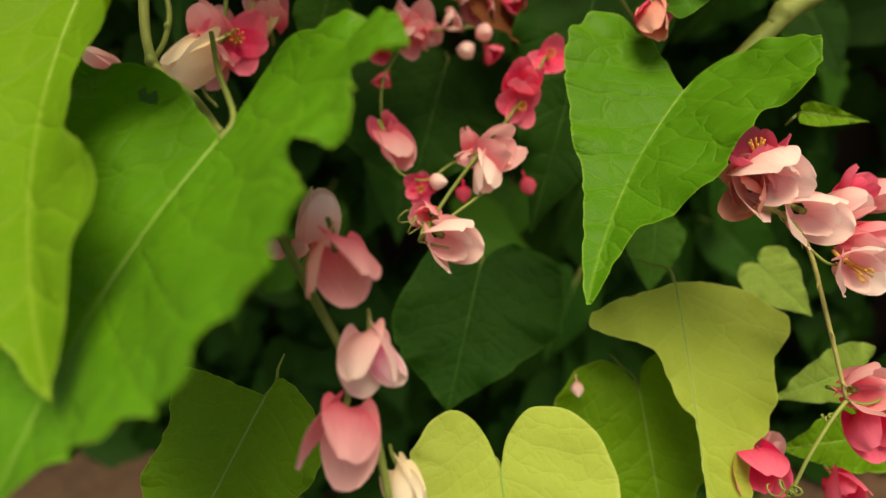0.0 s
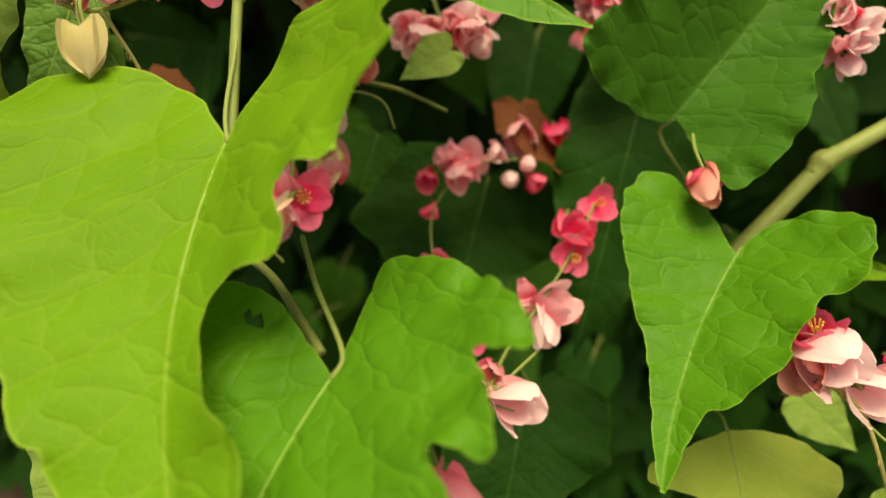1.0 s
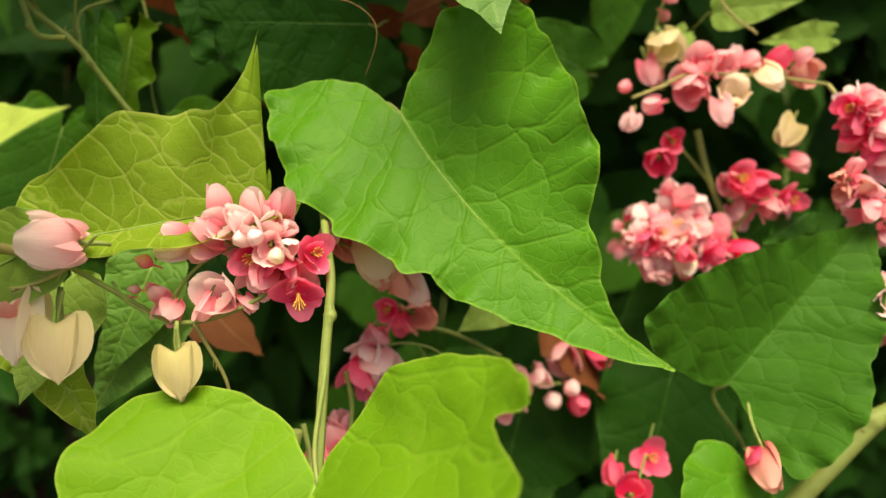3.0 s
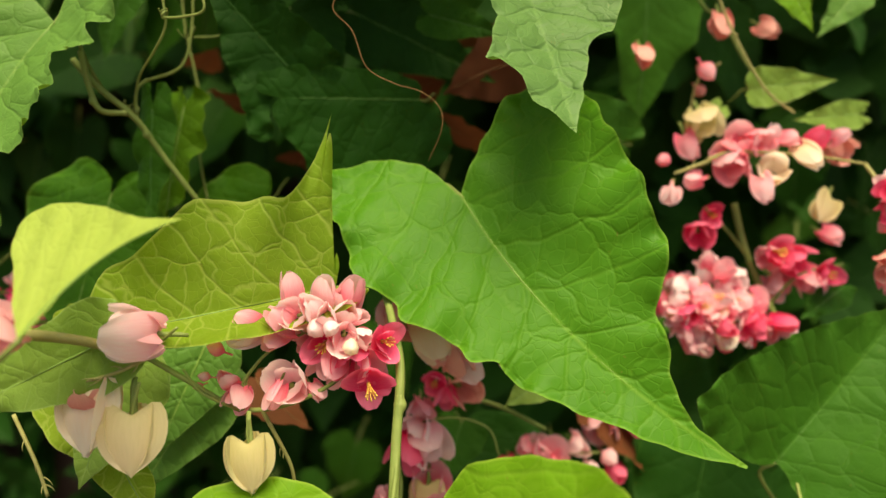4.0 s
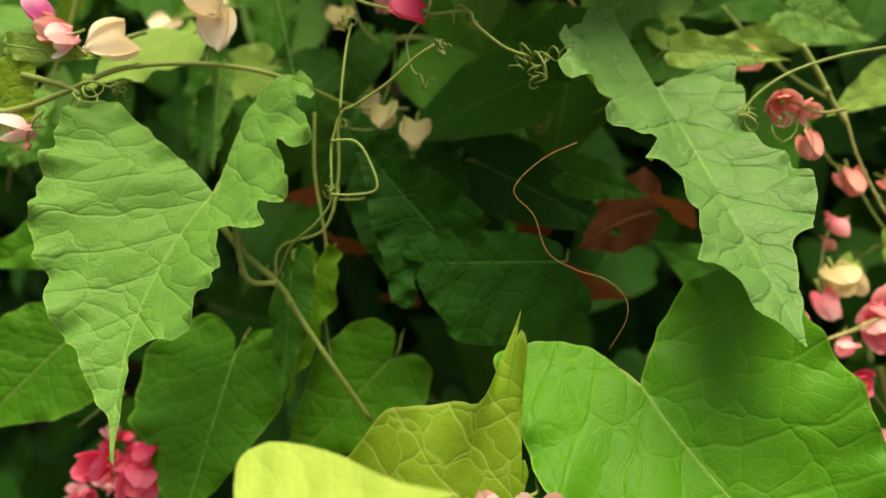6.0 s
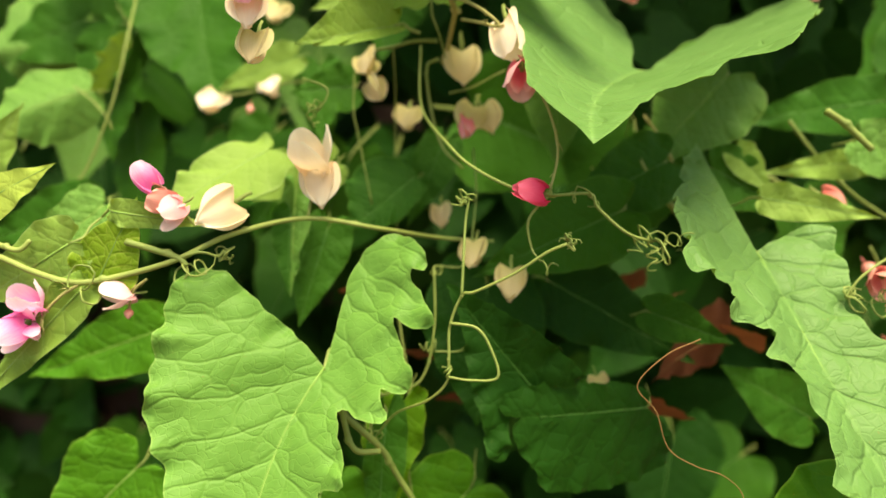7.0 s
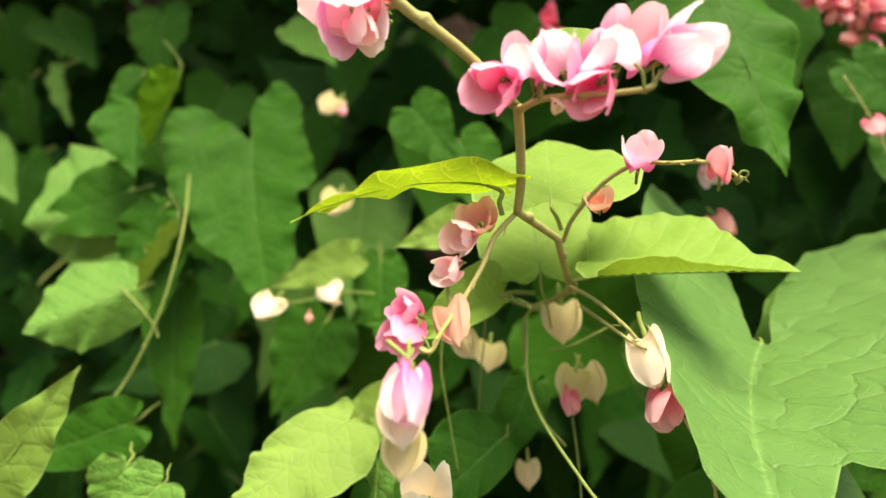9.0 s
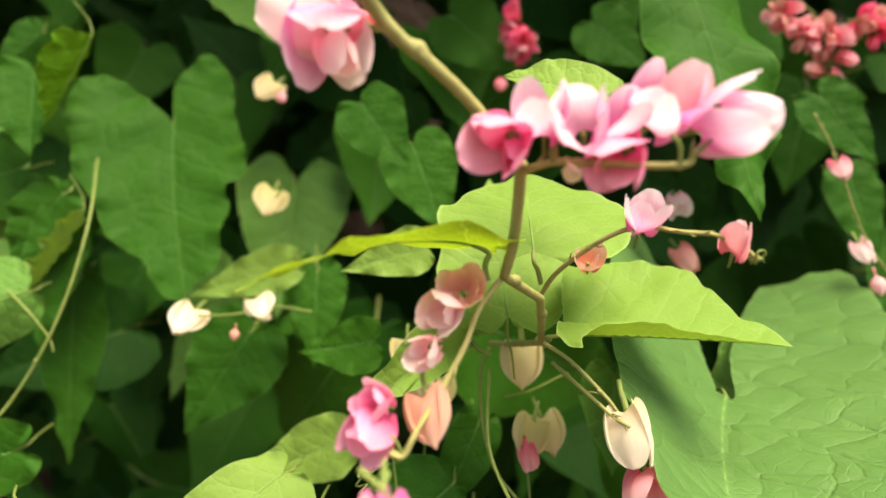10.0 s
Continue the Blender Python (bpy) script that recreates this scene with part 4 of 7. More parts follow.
leaf((0.0132, 0.2658, 1.0025), (-0.0060, 0.2516, 0.9950), (0.0048, 0.2635, 1.0094), (0.0154, 0.2610, 0.9947), "fresh", seed=116, lobe=(0.16, 0.16), wave=0.025)
leaf((-0.0277, 0.2932, 0.9624), (-0.0357, 0.2768, 0.9404), (-0.0419, 0.2890, 0.9639), (-0.0159, 0.2897, 0.9557), "mid", seed=117, lobe=(0.16, 0.16), wave=0.025)
leaf((0.0817, 0.3720, 1.2149), (0.0249, 0.3554, 1.2091), (0.0716, 0.3689, 1.2217), (0.0731, 0.3668, 1.2059), "fresh", lobe=(0.05, 0.05), seed=118, wave=0.025)
leaf((0.0731, 0.3623, 1.2243), (0.1097, 0.3535, 1.2082), (0.0740, 0.3572, 1.2089), (0.0822, 0.3615, 1.2339), "cool", seed=119, lobe=(0.16, 0.16), wave=0.025)
leaf((0.1172, 0.3521, 1.1927), (0.0809, 0.3358, 1.1736), (0.1055, 0.3487, 1.1981), (0.1160, 0.3474, 1.1811), "fresh", seed=120, lobe=(0.16, 0.16), wave=0.025)
leaf((0.0117, 0.3555, 1.2192), (0.0245, 0.3440, 1.2001), (0.0072, 0.3508, 1.2105), (0.0194, 0.3535, 1.2213), "fresh", seed=121, lobe=(0.16, 0.16), wave=0.025)
leaf((-0.1948, 0.3210, 1.1901), (-0.1931, 0.3064, 1.1569), (-0.2022, 0.3166, 1.1857), (-0.1856, 0.3180, 1.1840), "mid", seed=122, lobe=(0.16, 0.16), wave=0.025)
leaf((-0.1404, 0.2858, 1.1167), (-0.1514, 0.2672, 1.0633), (-0.1558, 0.2924, 1.1092), (-0.1316, 0.2822, 1.1061), "green", wave=0.05, seed=123, lobe=(0.16, 0.16))
leaf((-0.1292, 0.3106, 1.0679), (-0.1473, 0.2937, 1.0318), (-0.1458, 0.3063, 1.0703), (-0.1174, 0.3070, 1.0553), "mid", seed=124, lobe=(0.16, 0.16), wave=0.025)
leaf((-0.3435, 0.3116, 1.1883), (-0.3073, 0.3095, 1.2380), (-0.3250, 0.3100, 1.1892), (-0.3486, 0.3099, 1.2040), "fresh", seed=125, lobe=(0.16, 0.16), wave=0.025)
leaf((-0.3337, 0.3925, 1.1837), (-0.3911, 0.3760, 1.1627), (-0.3480, 0.3899, 1.1970), (-0.3354, 0.3874, 1.1648), "mid", seed=126, lobe=(0.16, 0.16), wave=0.025)
leaf((-0.2575, 0.2897, 1.0816), (-0.2930, 0.2713, 1.0472), (-0.2794, 0.2866, 1.0965), (-0.2443, 0.2846, 1.0569), "rich", seed=127, lobe=(0.16, 0.16), wave=0.025)
leaf((-0.1135, 0.2976, 1.0722), (-0.1594, 0.2767, 1.0273), (-0.1380, 0.2936, 1.0829), (-0.1026, 0.2923, 1.0483), "rich", seed=128, lobe=(0.16, 0.16), wave=0.025)
leaf((-0.1503, 0.1988, 1.0443), (-0.1120, 0.1737, 0.9920), (-0.1576, 0.1894, 1.0296), (-0.1287, 0.1977, 1.0432), "lime", seed=129, lobe=(0.16, 0.16), wave=0.025)
leaf((-0.1140, 0.2264, 1.0200), (-0.1362, 0.2008, 0.9860), (-0.1290, 0.2228, 1.0238), (-0.1043, 0.2195, 1.0065), "cool", seed=130, lobe=(0.16, 0.16), wave=0.025)
leaf((-0.3417, 0.4709, 1.3807), (-0.3569, 0.4608, 1.3292), (-0.3547, 0.4544, 1.3613), (-0.3541, 0.4838, 1.3538), "green", lobe=(0.12, 0.12), seed=131, wave=0.04, margin=(((0.1, 0.06), (0.26, 0.12), (0.3, 0.3), (0.33, 0.5), (0.24, 0.65), (0.16, 0.8), (0.06, 0.92)), ((0.06, 0.05), (0.1, 0.2), (0.08, 0.35), (0.12, 0.5), (0.06, 0.65), (0.08, 0.8), (0.03, 0.93))), label='yellow-green vine leaf folded back along its wavy edge')
leaf((-0.3346, 0.4538, 1.2893), (-0.3559, 0.4447, 1.2418), (-0.3455, 0.4378, 1.2745), (-0.3442, 0.4611, 1.2597), "fresh", lobe=(0.12, 0.12), seed=132, wave=0.06, margin=(((0.08, 0.05), (0.17, 0.12), (0.2, 0.28), (0.26, 0.42), (0.2, 0.56), (0.22, 0.7), (0.12, 0.85), (0.05, 0.95)), ((0.05, 0.05), (0.1, 0.15), (0.06, 0.3), (0.11, 0.45), (0.06, 0.6), (0.08, 0.75), (0.03, 0.9))), label='narrow light green vine leaf folded along its ruffled edge')
leaf((-0.3548, 0.4713, 1.2931), (-0.3800, 0.4683, 1.2519), (-0.3818, 0.4727, 1.2855), (-0.3519, 0.4674, 1.2642), "mid", lobe=(0.12, 0.12), seed=133, wave=0.04)
leaf((-0.3041, 0.3399, 1.1874), (-0.3098, 0.3347, 1.1587), (-0.3213, 0.3381, 1.1808), (-0.2923, 0.3391, 1.1798), "cool", lobe=(0.12, 0.12), seed=134, wave=0.03)
leaf((-0.2152, 0.4710, 1.2677), (-0.2134, 0.4639, 1.2118), (-0.2327, 0.4703, 1.2497), (-0.2015, 0.4688, 1.2596), "mid", lobe=(0.12, 0.12), seed=135, wave=0.02)

# ---- flowers, pods and stems ----
MESHES = {}


def gore_data(kind):
    """One sepal as a lightly cupped heart-shaped sheet that stands on +z, its back to +x; husks are broader, keeled and pointed."""
    nu, nv = 10, 10
    v, f, uv = [], [], []
    husk = kind == "husk"
    for j in range(nv + 1):
        q = (j / nv) ** 1.35
        w = ((0.53 * math.sqrt(max(0, 1 - (1 - q / 0.3) ** 2)) if q < 0.3 else 0.53 * math.cos(0.5 * math.pi * (q - 0.3) / 0.7) ** 0.8) if husk else 0.46 * math.sin(math.pi * (0.03 + 0.905 * q) ** 0.64) ** 0.45) + 0.015
        out = (0.05 + 0.27 * math.sin(math.pi * min(1, 0.05 + 0.95 * q) ** 0.6)) if husk else 0.06 + 0.24 * math.sin(math.pi * (0.05 + 0.78 * q) ** 0.75)
        for i in range(nu + 1):
            u = 2 * i / nu - 1
            y = w * u
            x = out - (0.75 if husk else 0.62) * y * y + 0.03 * abs(u) ** 3
            x += (0.03 if husk else 0.025) * math.exp(-(u / 0.16) ** 2) * math.sin(math.pi * q)
            z = q - (0.27 * (1 - math.exp(-q / 0.04)) if husk else 0.17) * abs(u) ** 1.3 * math.exp(-(q / 0.30) ** 2) * 1.3 - 0.10 * abs(u) ** 2 * max(0, q - 0.5)
            x += 0.035 * noise.noise((u * 2.2, q * 2.6, 5)) * (0.3 + q)
            v.append((x, y, z))
            uv.append((u * 0.5, q))
    for j in range(nv):
        for i in range(nu):
            a = j * (nu + 1) + i
            f.append((a, a + 1, a + nu + 2, a + nu + 1))
    return v, f, uv


def shared(name, key, make, mat):
    if key not in MESHES:
        v, f, uv = make()
        ob = mesh_object(name, v, f, mat, None, uv)
        MESHES[key] = ob.data
        bpy.data.objects.remove(ob)
    return MESHES[key]


def core_data(stamens):
    """The pedicel's head, and in an open flower its ring of stamens."""
    v, f = tube_data([(0, 0, -0.62), (0.02, 0.015, -0.42), (0.01, 0, -0.2), (0, 0, 0.0), (0, 0, 0.10)], 0.045, 0.075, 6)
    if stamens:
        for k in range(8):
            a = 2 * math.pi * k / 8
            d = Vector((math.cos(a), math.sin(a), 0))
            path = [tuple(d * r + Vector((0, 0, z))) for r, z in ((0.05, 0.05), (0.09, 0.28), (0.15, 0.48), (0.17, 0.50), (0.18, 0.56))]
            tv, tf = tube_data(path, 0.016, 0.034, 4)
            f += [tuple(i + len(v) for i in face) for face in tf]
            v += tv
    return v, f, [(0, 0)] * len(v)


def bud_data():
    v, f = tube_data([(0, 0, z) for z in np.linspace(-0.5, 1.0, 14)], 0.1, 0.1, 8)
    out = []
    for k in range(14):
        z = -0.5 + 1.5 * k / 13
        r = 0.05 if z < -0.02 else 0.04 + 0.34 * math.sin(math.pi * min(1, max(0, (z + 0.02) / 1.02)) ** 0.85)
        for s in range(8):
            p = Vector(v[k * 8 + s])
            q = Vector((p.x, p.y, 0)).normalized() * r * (1 + 0.12 * (s % 3 == 0))
            out.append((q.x, q.y, z))
    return out, f, [(0.1, max(0, p[2])) for p in out]


STYLE = {  # sepals, tilt outward, name of the part
    "bloom": (5, 44, "flower"), "wide": (5, 66, "flower"), "half": (5, 22, "flower"), "shut": (3, 2, "flower"), "pod": (3, -2, "seed_pod"), "tatter": (5, 40, "flower"),
    "wing": (3, 19, "flower")}


def flower(spray, at, way, size, kind, mat, seed=0):
    """A flower, bud or pod of one spray: at is where its pedicel meets the sepals, way is where it points."""
    rng = random.Random(int(at[0] * 7919 + at[1] * 104729 + at[2] * 1299709) + seed)
    turn = Vector(way).to_track_quat("Z", "Y").to_matrix().to_4x4()
    spin = rng.uniform(0, 6.28)
    if kind == "pod":  # a broad sepal outwards from the hedge
        out = turn.to_3x3().transposed() @ Vector((0, -1, 0))
        spin = math.atan2(out.y, out.x) + rng.gauss(0, 0.35)
    m = Matrix.Translation(Vector(at) - spray.location) @ turn @ Matrix.Rotation(spin, 4, "Z") @ Matrix.Scale(size, 4)
    if kind in ("pod", "shut"):
        m = m @ Matrix.Diagonal((0.80 if kind == "pod" else 0.85, 1, 1, 1))
    if kind == "bud":
        ob = new("bud", shared("bud", ("bud", mat), bud_data, M[mat]))
        ob.parent, ob.matrix_basis = spray, m
        return ob
    count, tilt, part_name = STYLE[kind]
    opened = kind in ("bloom", "wide")
    ob = new(part_name, shared(part_name, ("core", opened), lambda: core_data(opened), M["yellow" if opened else "stem"]))
    ob.parent, ob.matrix_basis = spray, m
    shape = "husk" if kind == "pod" else "sepal"
    for k in range(count):
        s = new(shape, shared(shape, (shape, mat), lambda: gore_data(shape), M[mat]))
        s.parent = ob
        a = 2 * math.pi * (k + (0.5 if k >= 3 else 0)) / 3 if count == 5 else 2 * math.pi * k / 3
        lean = tilt * rng.uniform(0.75, 1.2) * (0.55 if k >= 3 and kind != "wide" else 1)
        q = 0.80 if k >= 3 else rng.uniform(0.92, 1.06) * (1.12 if kind == "wing" else 1.0)
        s.matrix_basis = Matrix.Rotation(a + rng.uniform(-0.12, 0.12), 4, "Z") @ Matrix.Rotation(radians(lean), 4, "Y") @ Matrix.Scale(q, 4)
    return ob


def spray_of(at, label, category="flower spray", group="flower sprays"):
    ob = new("flower_spray" if "pod" not in label else "pod_spray")
    ob.location = at
    return tagged(ob, label, category, group)


def stalk(spray, pts, r0, r1, mat="stem", name="stem", knots=()):
    """A stalk of a spray; woody ones carry the pointed bracts of shed flowers at their joints."""
    base = spray.location
    line = spline([tuple(Vector(p) - base) for p in pts], 8 * (len(pts) - 1))
    v, f = tube_data(line, r0, r1, 7, knots)
    rng = random.Random(int(1e5 * abs(pts[0][0] + pts[-1][2])))
    gap = 0.0042
    reach = np.linalg.norm(np.diff(line, axis=0), axis=1).sum()
    for k in range(int(reach / gap) if mat == "wood" and r0 < 0.0011 else 0):
        q = rng.uniform(0.1, 0.97)
        i = min(len(line) - 2, int(q * (len(line) - 1)))
        way = Vector(line[i + 1] - line[i]).normalized()
        out = (Vector((rng.gauss(0, 1), rng.gauss(0, 1), rng.gauss(0, 1))).cross(way)).normalized()
        size = rng.uniform(0.0011, 0.0023)
        p = Vector(line[i])
        spur = [tuple(p), tuple(p + out * 0.5 * size + way * 0.35 * size), tuple(p + out * 0.85 * size + way * 0.9 * size), tuple(p + out * size + way * 1.5 * size)]
        sv, sf = tube_data(spur, 0.55 * r0, 0.08 * r0, 5)
        f += [tuple(j + len(v) for j in face) for face in sf]
        v += sv
    return mesh_object(name, v, f, M[mat], spray)


def curls(spray, at, way, count, radius, mat="stem", seed=0):
    """Tendrils that wind round themselves at the end of a stem."""
    rng = random.Random(seed)
    for k in range(count):
        w = (Vector(way) + Vector((rng.gauss(0, 1.3), rng.gauss(0, 1.3), rng.gauss(0, 1.3)))).normalized()
        path = coil(at, w, radius * rng.uniform(0.5, 1.35), rng.uniform(1.2, 2.8), radius * rng.uniform(0.8, 3.6), rng)
        v, f = tube_data([tuple(Vector(p) - spray.location) for p in path], 0.00036, 0.00022, 5)
        mesh_object("tendril", v, f, M[mat], spray)


def posy(spray, line, count, size, mats, kinds, seed, reach=0.006, droop=0.3):
    """Flowers set closely along a stem line, pointing outward from it."""
    rng = random.Random(seed)
    pts = spline(line, 40)
    for k in range(count):
        p = Vector(pts[min(40, int(41 * (k + rng.random()) / count))])
        a = Vector((rng.gauss(0, 1), rng.gauss(-0.5, 1), rng.gauss(-droop, 1))).normalized()
        flower(spray, tuple(p + a * reach * rng.uniform(0.5, 1.2)), tuple(a), size * rng.uniform(0.7, 1.15), rng.choice(kinds), rng.choice(mats), k)


def node(stem, a, b, r, mat):
    """A swollen joint of a stem, with the scar of a shed leaf on one side."""
    a, b = Vector(a), Vector(b)
    way = (b - a).normalized()
    c = (a + b) / 2
    side = way.orthogonal().normalized()
    path = [tuple(c + way * (1.9 * r * f) + side * (0.35 * r * math.exp(-(2 * f) ** 2))) for f in np.linspace(-1, 1, 9)]
    v, f = tube_data(path, r, r, 8)
    for k in range(9):
        swell = 0.96 + 0.42 * math.exp(-((k - 4) / 1.7) ** 2)
        for s in range(8):
            p = Vector(path[k])
            v[k * 8 + s] = tuple(p + (Vector(v[k * 8 + s]) - p) * swell)
    mesh_object("node", v, f, M[mat], stem)


def vine(pts, r0, r1, label, mat="stem", knots=(), ends=0, radius=0.004, seed=0, name="vine_stem"):
    ob = new(name)
    ob.location = pts[0]
    tagged(ob, label, "vine stem" if name == "vine_stem" else "tendril", "stems of the vine")
    stalk(ob, pts, r0, r1, mat, "stem")
    if name == "vine_stem" and len(pts) > 3:
        knots = knots or (0.5,)
    line = spline(pts, 60)
    for q in knots:
        k = min(57, max(2, int(60 * q)))
        node(ob, line[k - 1] - np.array(pts[0]), line[k + 1] - np.array(pts[0]), r0 + (r1 - r0) * q, mat)
    if ends:
        curls(ob, pts[-1], Vector(pts[-1]) - Vector(pts[-2]), ends, radius, mat, seed)
    return ob


def dry_leaf(base, tip, side, seed):
    """A withered leaf, curled in on itself, caught among the stems."""
    b, t, r = Vector(base), Vector(tip), Vector(side)
    L = (t - b).length
    ya = (t - b).normalized()
    xa = (r - b) - ya * (r - b).dot(ya)
    w = xa.length
    xa.normalize()
    za = xa.cross(ya)
    v, f, uv = blade_data(L, w, w * 0.8, 0.2, 0.25, 0.35 * w, -0.2 * w, (0.1, 0.1), 0.25, 0.03, seed, 0.8)
    ob = new("dry_leaf")
    ob.matrix_world = place(xa, ya, za, b)
    mesh_object("blade", v, f, M["litter"], ob, uv)
    rv, rf = midrib_data(L, 0.25, 0.0004)
    mesh_object("midrib", rv, rf, M["dry"], ob)
    return tagged(ob, "withered reddish-brown leaf caught in the vine", "dry leaf", "withered leaves")

# flower sprays and stems
s = spray_of((0.0027, 0.1149, 0.9306), "drooping spray of rosy pink flowers on a green stem")
stalk(s, [(-0.0012, 0.1237, 0.9267), (0.0053, 0.1158, 0.9181), (0.0147, 0.1050, 0.9075), (0.0218, 0.0987, 0.8929), (0.0261, 0.0886, 0.8717)], 0.0013, 0.001, "stem")
stalk(s, [(0.0147, 0.1050, 0.9075), (0.0192, 0.1018, 0.9065), (0.0222, 0.0999, 0.9063)], 0.0005, 0.0004, "stem")
flower(s, (0.0063, 0.1246, 0.9222), (0.34, 0.20, 0.92), 0.0131, "shut", "rose")
flower(s, (0.0015, 0.1225, 0.9214), (-0.90, -0.43, 0.04), 0.0072, "bud", "rose")
flower(s, (0.0015, 0.1237, 0.9208), (0.78, -0.61, 0.15), 0.0066, "bud", "rose")
flower(s, (0.0183, 0.1069, 0.9288), (0.35, -0.82, -0.46), 0.0131, "wing", "pink")
flower(s, (0.0239, 0.1017, 0.9084), (0.15, -0.88, -0.45), 0.0117, "wing", "rose")
flower(s, (0.0253, 0.1013, 0.9049), (0.65, -0.67, -0.37), 0.0099, "shut", "mauve")
flower(s, (0.0182, 0.0925, 0.8949), (-0.05, -0.90, -0.43), 0.0137, "wing", "pink")
flower(s, (0.0275, 0.0953, 0.8751), (0.43, -0.87, -0.24), 0.0117, "shut", "blush")
s = spray_of((-0.0489, 0.2341, 0.9872), "cluster of pink and deep pink flowers in shade")
stalk(s, [(-0.0489, 0.2341, 0.9872), (-0.0464, 0.2279, 0.9740), (-0.0486, 0.2211, 0.9612), (-0.0558, 0.2120, 0.9452), (-0.0510, 0.2087, 0.9374)], 0.0009, 0.0006, "stem")
flower(s, (-0.0507, 0.2238, 0.9573), (-0.32, -0.17, 0.93), 0.0166, "shut", "pink")
flower(s, (-0.0440, 0.2232, 0.9580), (0.40, -0.86, 0.31), 0.0141, "wide", "hot")
flower(s, (-0.0508, 0.2142, 0.9579), (-0.49, -0.82, -0.29), 0.0208, "shut", "blush")
flower(s, (-0.0579, 0.2213, 0.9581), (0.34, -0.66, -0.67), 0.0166, "half", "pink")
flower(s, (-0.0549, 0.2340, 0.9577), (0.22, -0.13, 0.97), 0.0130, "shut", "pink")
flower(s, (-0.0370, 0.2402, 0.9614), (0.12, -0.30, 0.95), 0.0151, "half", "pink")
flower(s, (-0.0372, 0.2385, 0.9670), (-0.01, -0.62, -0.79), 0.0139, "pod", "cream")
flower(s, (-0.0774, 0.1952, 0.9566), (-0.62, -0.44, 0.65), 0.0095, "shut", "rose")
s = spray_of((0.0192, 0.2007, 0.8833), "thin spray of small deep pink flowers")
stalk(s, [(0.0233, 0.1786, 0.8941), (0.0314, 0.1983, 0.9017), (0.0440, 0.2088, 0.9145), (0.0544, 0.2253, 0.9218), (0.0647, 0.2412, 0.9325), (0.0749, 0.2629, 0.9455)], 0.0008, 0.0005, "stem")
stalk(s, [(0.0233, 0.1786, 0.8941), (0.0321, 0.1873, 0.8977), (0.0446, 0.2003, 0.9019)], 0.0006, 0.0005, "stem")
stalk(s, [(0.0233, 0.1786, 0.8941), (0.0289, 0.1768, 0.8934), (0.0337, 0.1759, 0.8924)], 0.0005, 0.0004, "stem")
stalk(s, [(0.0440, 0.2088, 0.9145), (0.0320, 0.2201, 0.9068), (0.0206, 0.2113, 0.9038), (0.0051, 0.2329, 0.9063), (-0.0021, 0.2712, 0.9283), (0.0143, 0.2790, 0.9503)], 0.0005, 0.0004, "stem")
flower(s, (0.0119, 0.2854, 0.9490), (0.35, -0.55, 0.76), 0.0150, "half", "pink")
flower(s, (0.0113, 0.2854, 0.9528), (-0.31, -0.72, 0.62), 0.0112, "shut", "pink")
flower(s, (0.0119, 0.2820, 0.9490), (0.24, -0.82, -0.53), 0.0137, "half", "pink")
flower(s, (-0.0037, 0.2827, 0.9283), (0.11, -0.99, 0.11), 0.0117, "shut", "hot")
flower(s, (0.0016, 0.2513, 0.9105), (-0.11, -0.55, 0.83), 0.0116, "half", "hot")
flower(s, (0.0036, 0.2412, 0.9130), (0.46, -0.76, -0.46), 0.0174, "shut", "pink")
flower(s, (0.0203, 0.2115, 0.9007), (0.12, -0.96, 0.26), 0.0082, "wide", "hot")
flower(s, (0.0237, 0.2137, 0.9025), (0.87, -0.48, 0.08), 0.0081, "bud", "rose")
flower(s, (0.0259, 0.1918, 0.8985), (-0.23, -0.94, 0.24), 0.0098, "half", "pink")
flower(s, (0.0302, 0.1805, 0.8957), (0.70, -0.70, -0.15), 0.0159, "half", "rose")
flower(s, (0.0455, 0.2088, 0.9109), (0.05, -0.89, -0.44), 0.0146, "shut", "rose")
flower(s, (0.0461, 0.2121, 0.9116), (0.84, -0.26, 0.47), 0.0144, "half", "pink")
flower(s, (0.0403, 0.2219, 0.9118), (-0.22, -0.32, 0.92), 0.0096, "shut", "pink")
flower(s, (0.0416, 0.2198, 0.9093), (-0.76, -0.64, 0.12), 0.0090, "shut", "pink")
flower(s, (0.0591, 0.2299, 0.9252), (0.11, -0.98, 0.17), 0.0100, "wide", "hot")
flower(s, (0.0608, 0.2361, 0.9301), (0.13, -0.51, 0.85), 0.0118, "half", "hot")
flower(s, (0.0706, 0.2495, 0.9384), (0.23, -0.82, 0.52), 0.0097, "wide", "hot")
flower(s, (0.0340, 0.3028, 0.9353), (0.11, -0.99, 0.11), 0.0112, "bud", "rose")
flower(s, (0.0450, 0.3040, 0.9337), (0.31, -0.95, -0.02), 0.0129, "shut", "hot")
flower(s, (0.0402, 0.3143, 0.9565), (0.05, -0.92, -0.40), 0.0161, "half", "pink")
flower(s, (0.0576, 0.2568, 0.9301), (-0.33, -0.91, -0.25), 0.0116, "shut", "hot")
flower(s, (0.0343, 0.2327, 0.8921), (0.05, -0.88, -0.46), 0.0084, "bud", "hot")
flower(s, (0.0600, 0.2657, 0.8820), (0.27, -0.84, -0.47), 0.0098, "bud", "hot")
flower(s, (0.0582, 0.3172, 0.9551), (0.08, -0.98, -0.15), 0.0147, "shut", "hot")
curls(s, (0.0233, 0.1786, 0.8941), (-0.85, -0.22, 0.49), 1, 0.003, seed=742)
s = spray_of((0.1276, 0.1716, 0.9060), "sunlit spray of pale pink flowers on a bent stem")
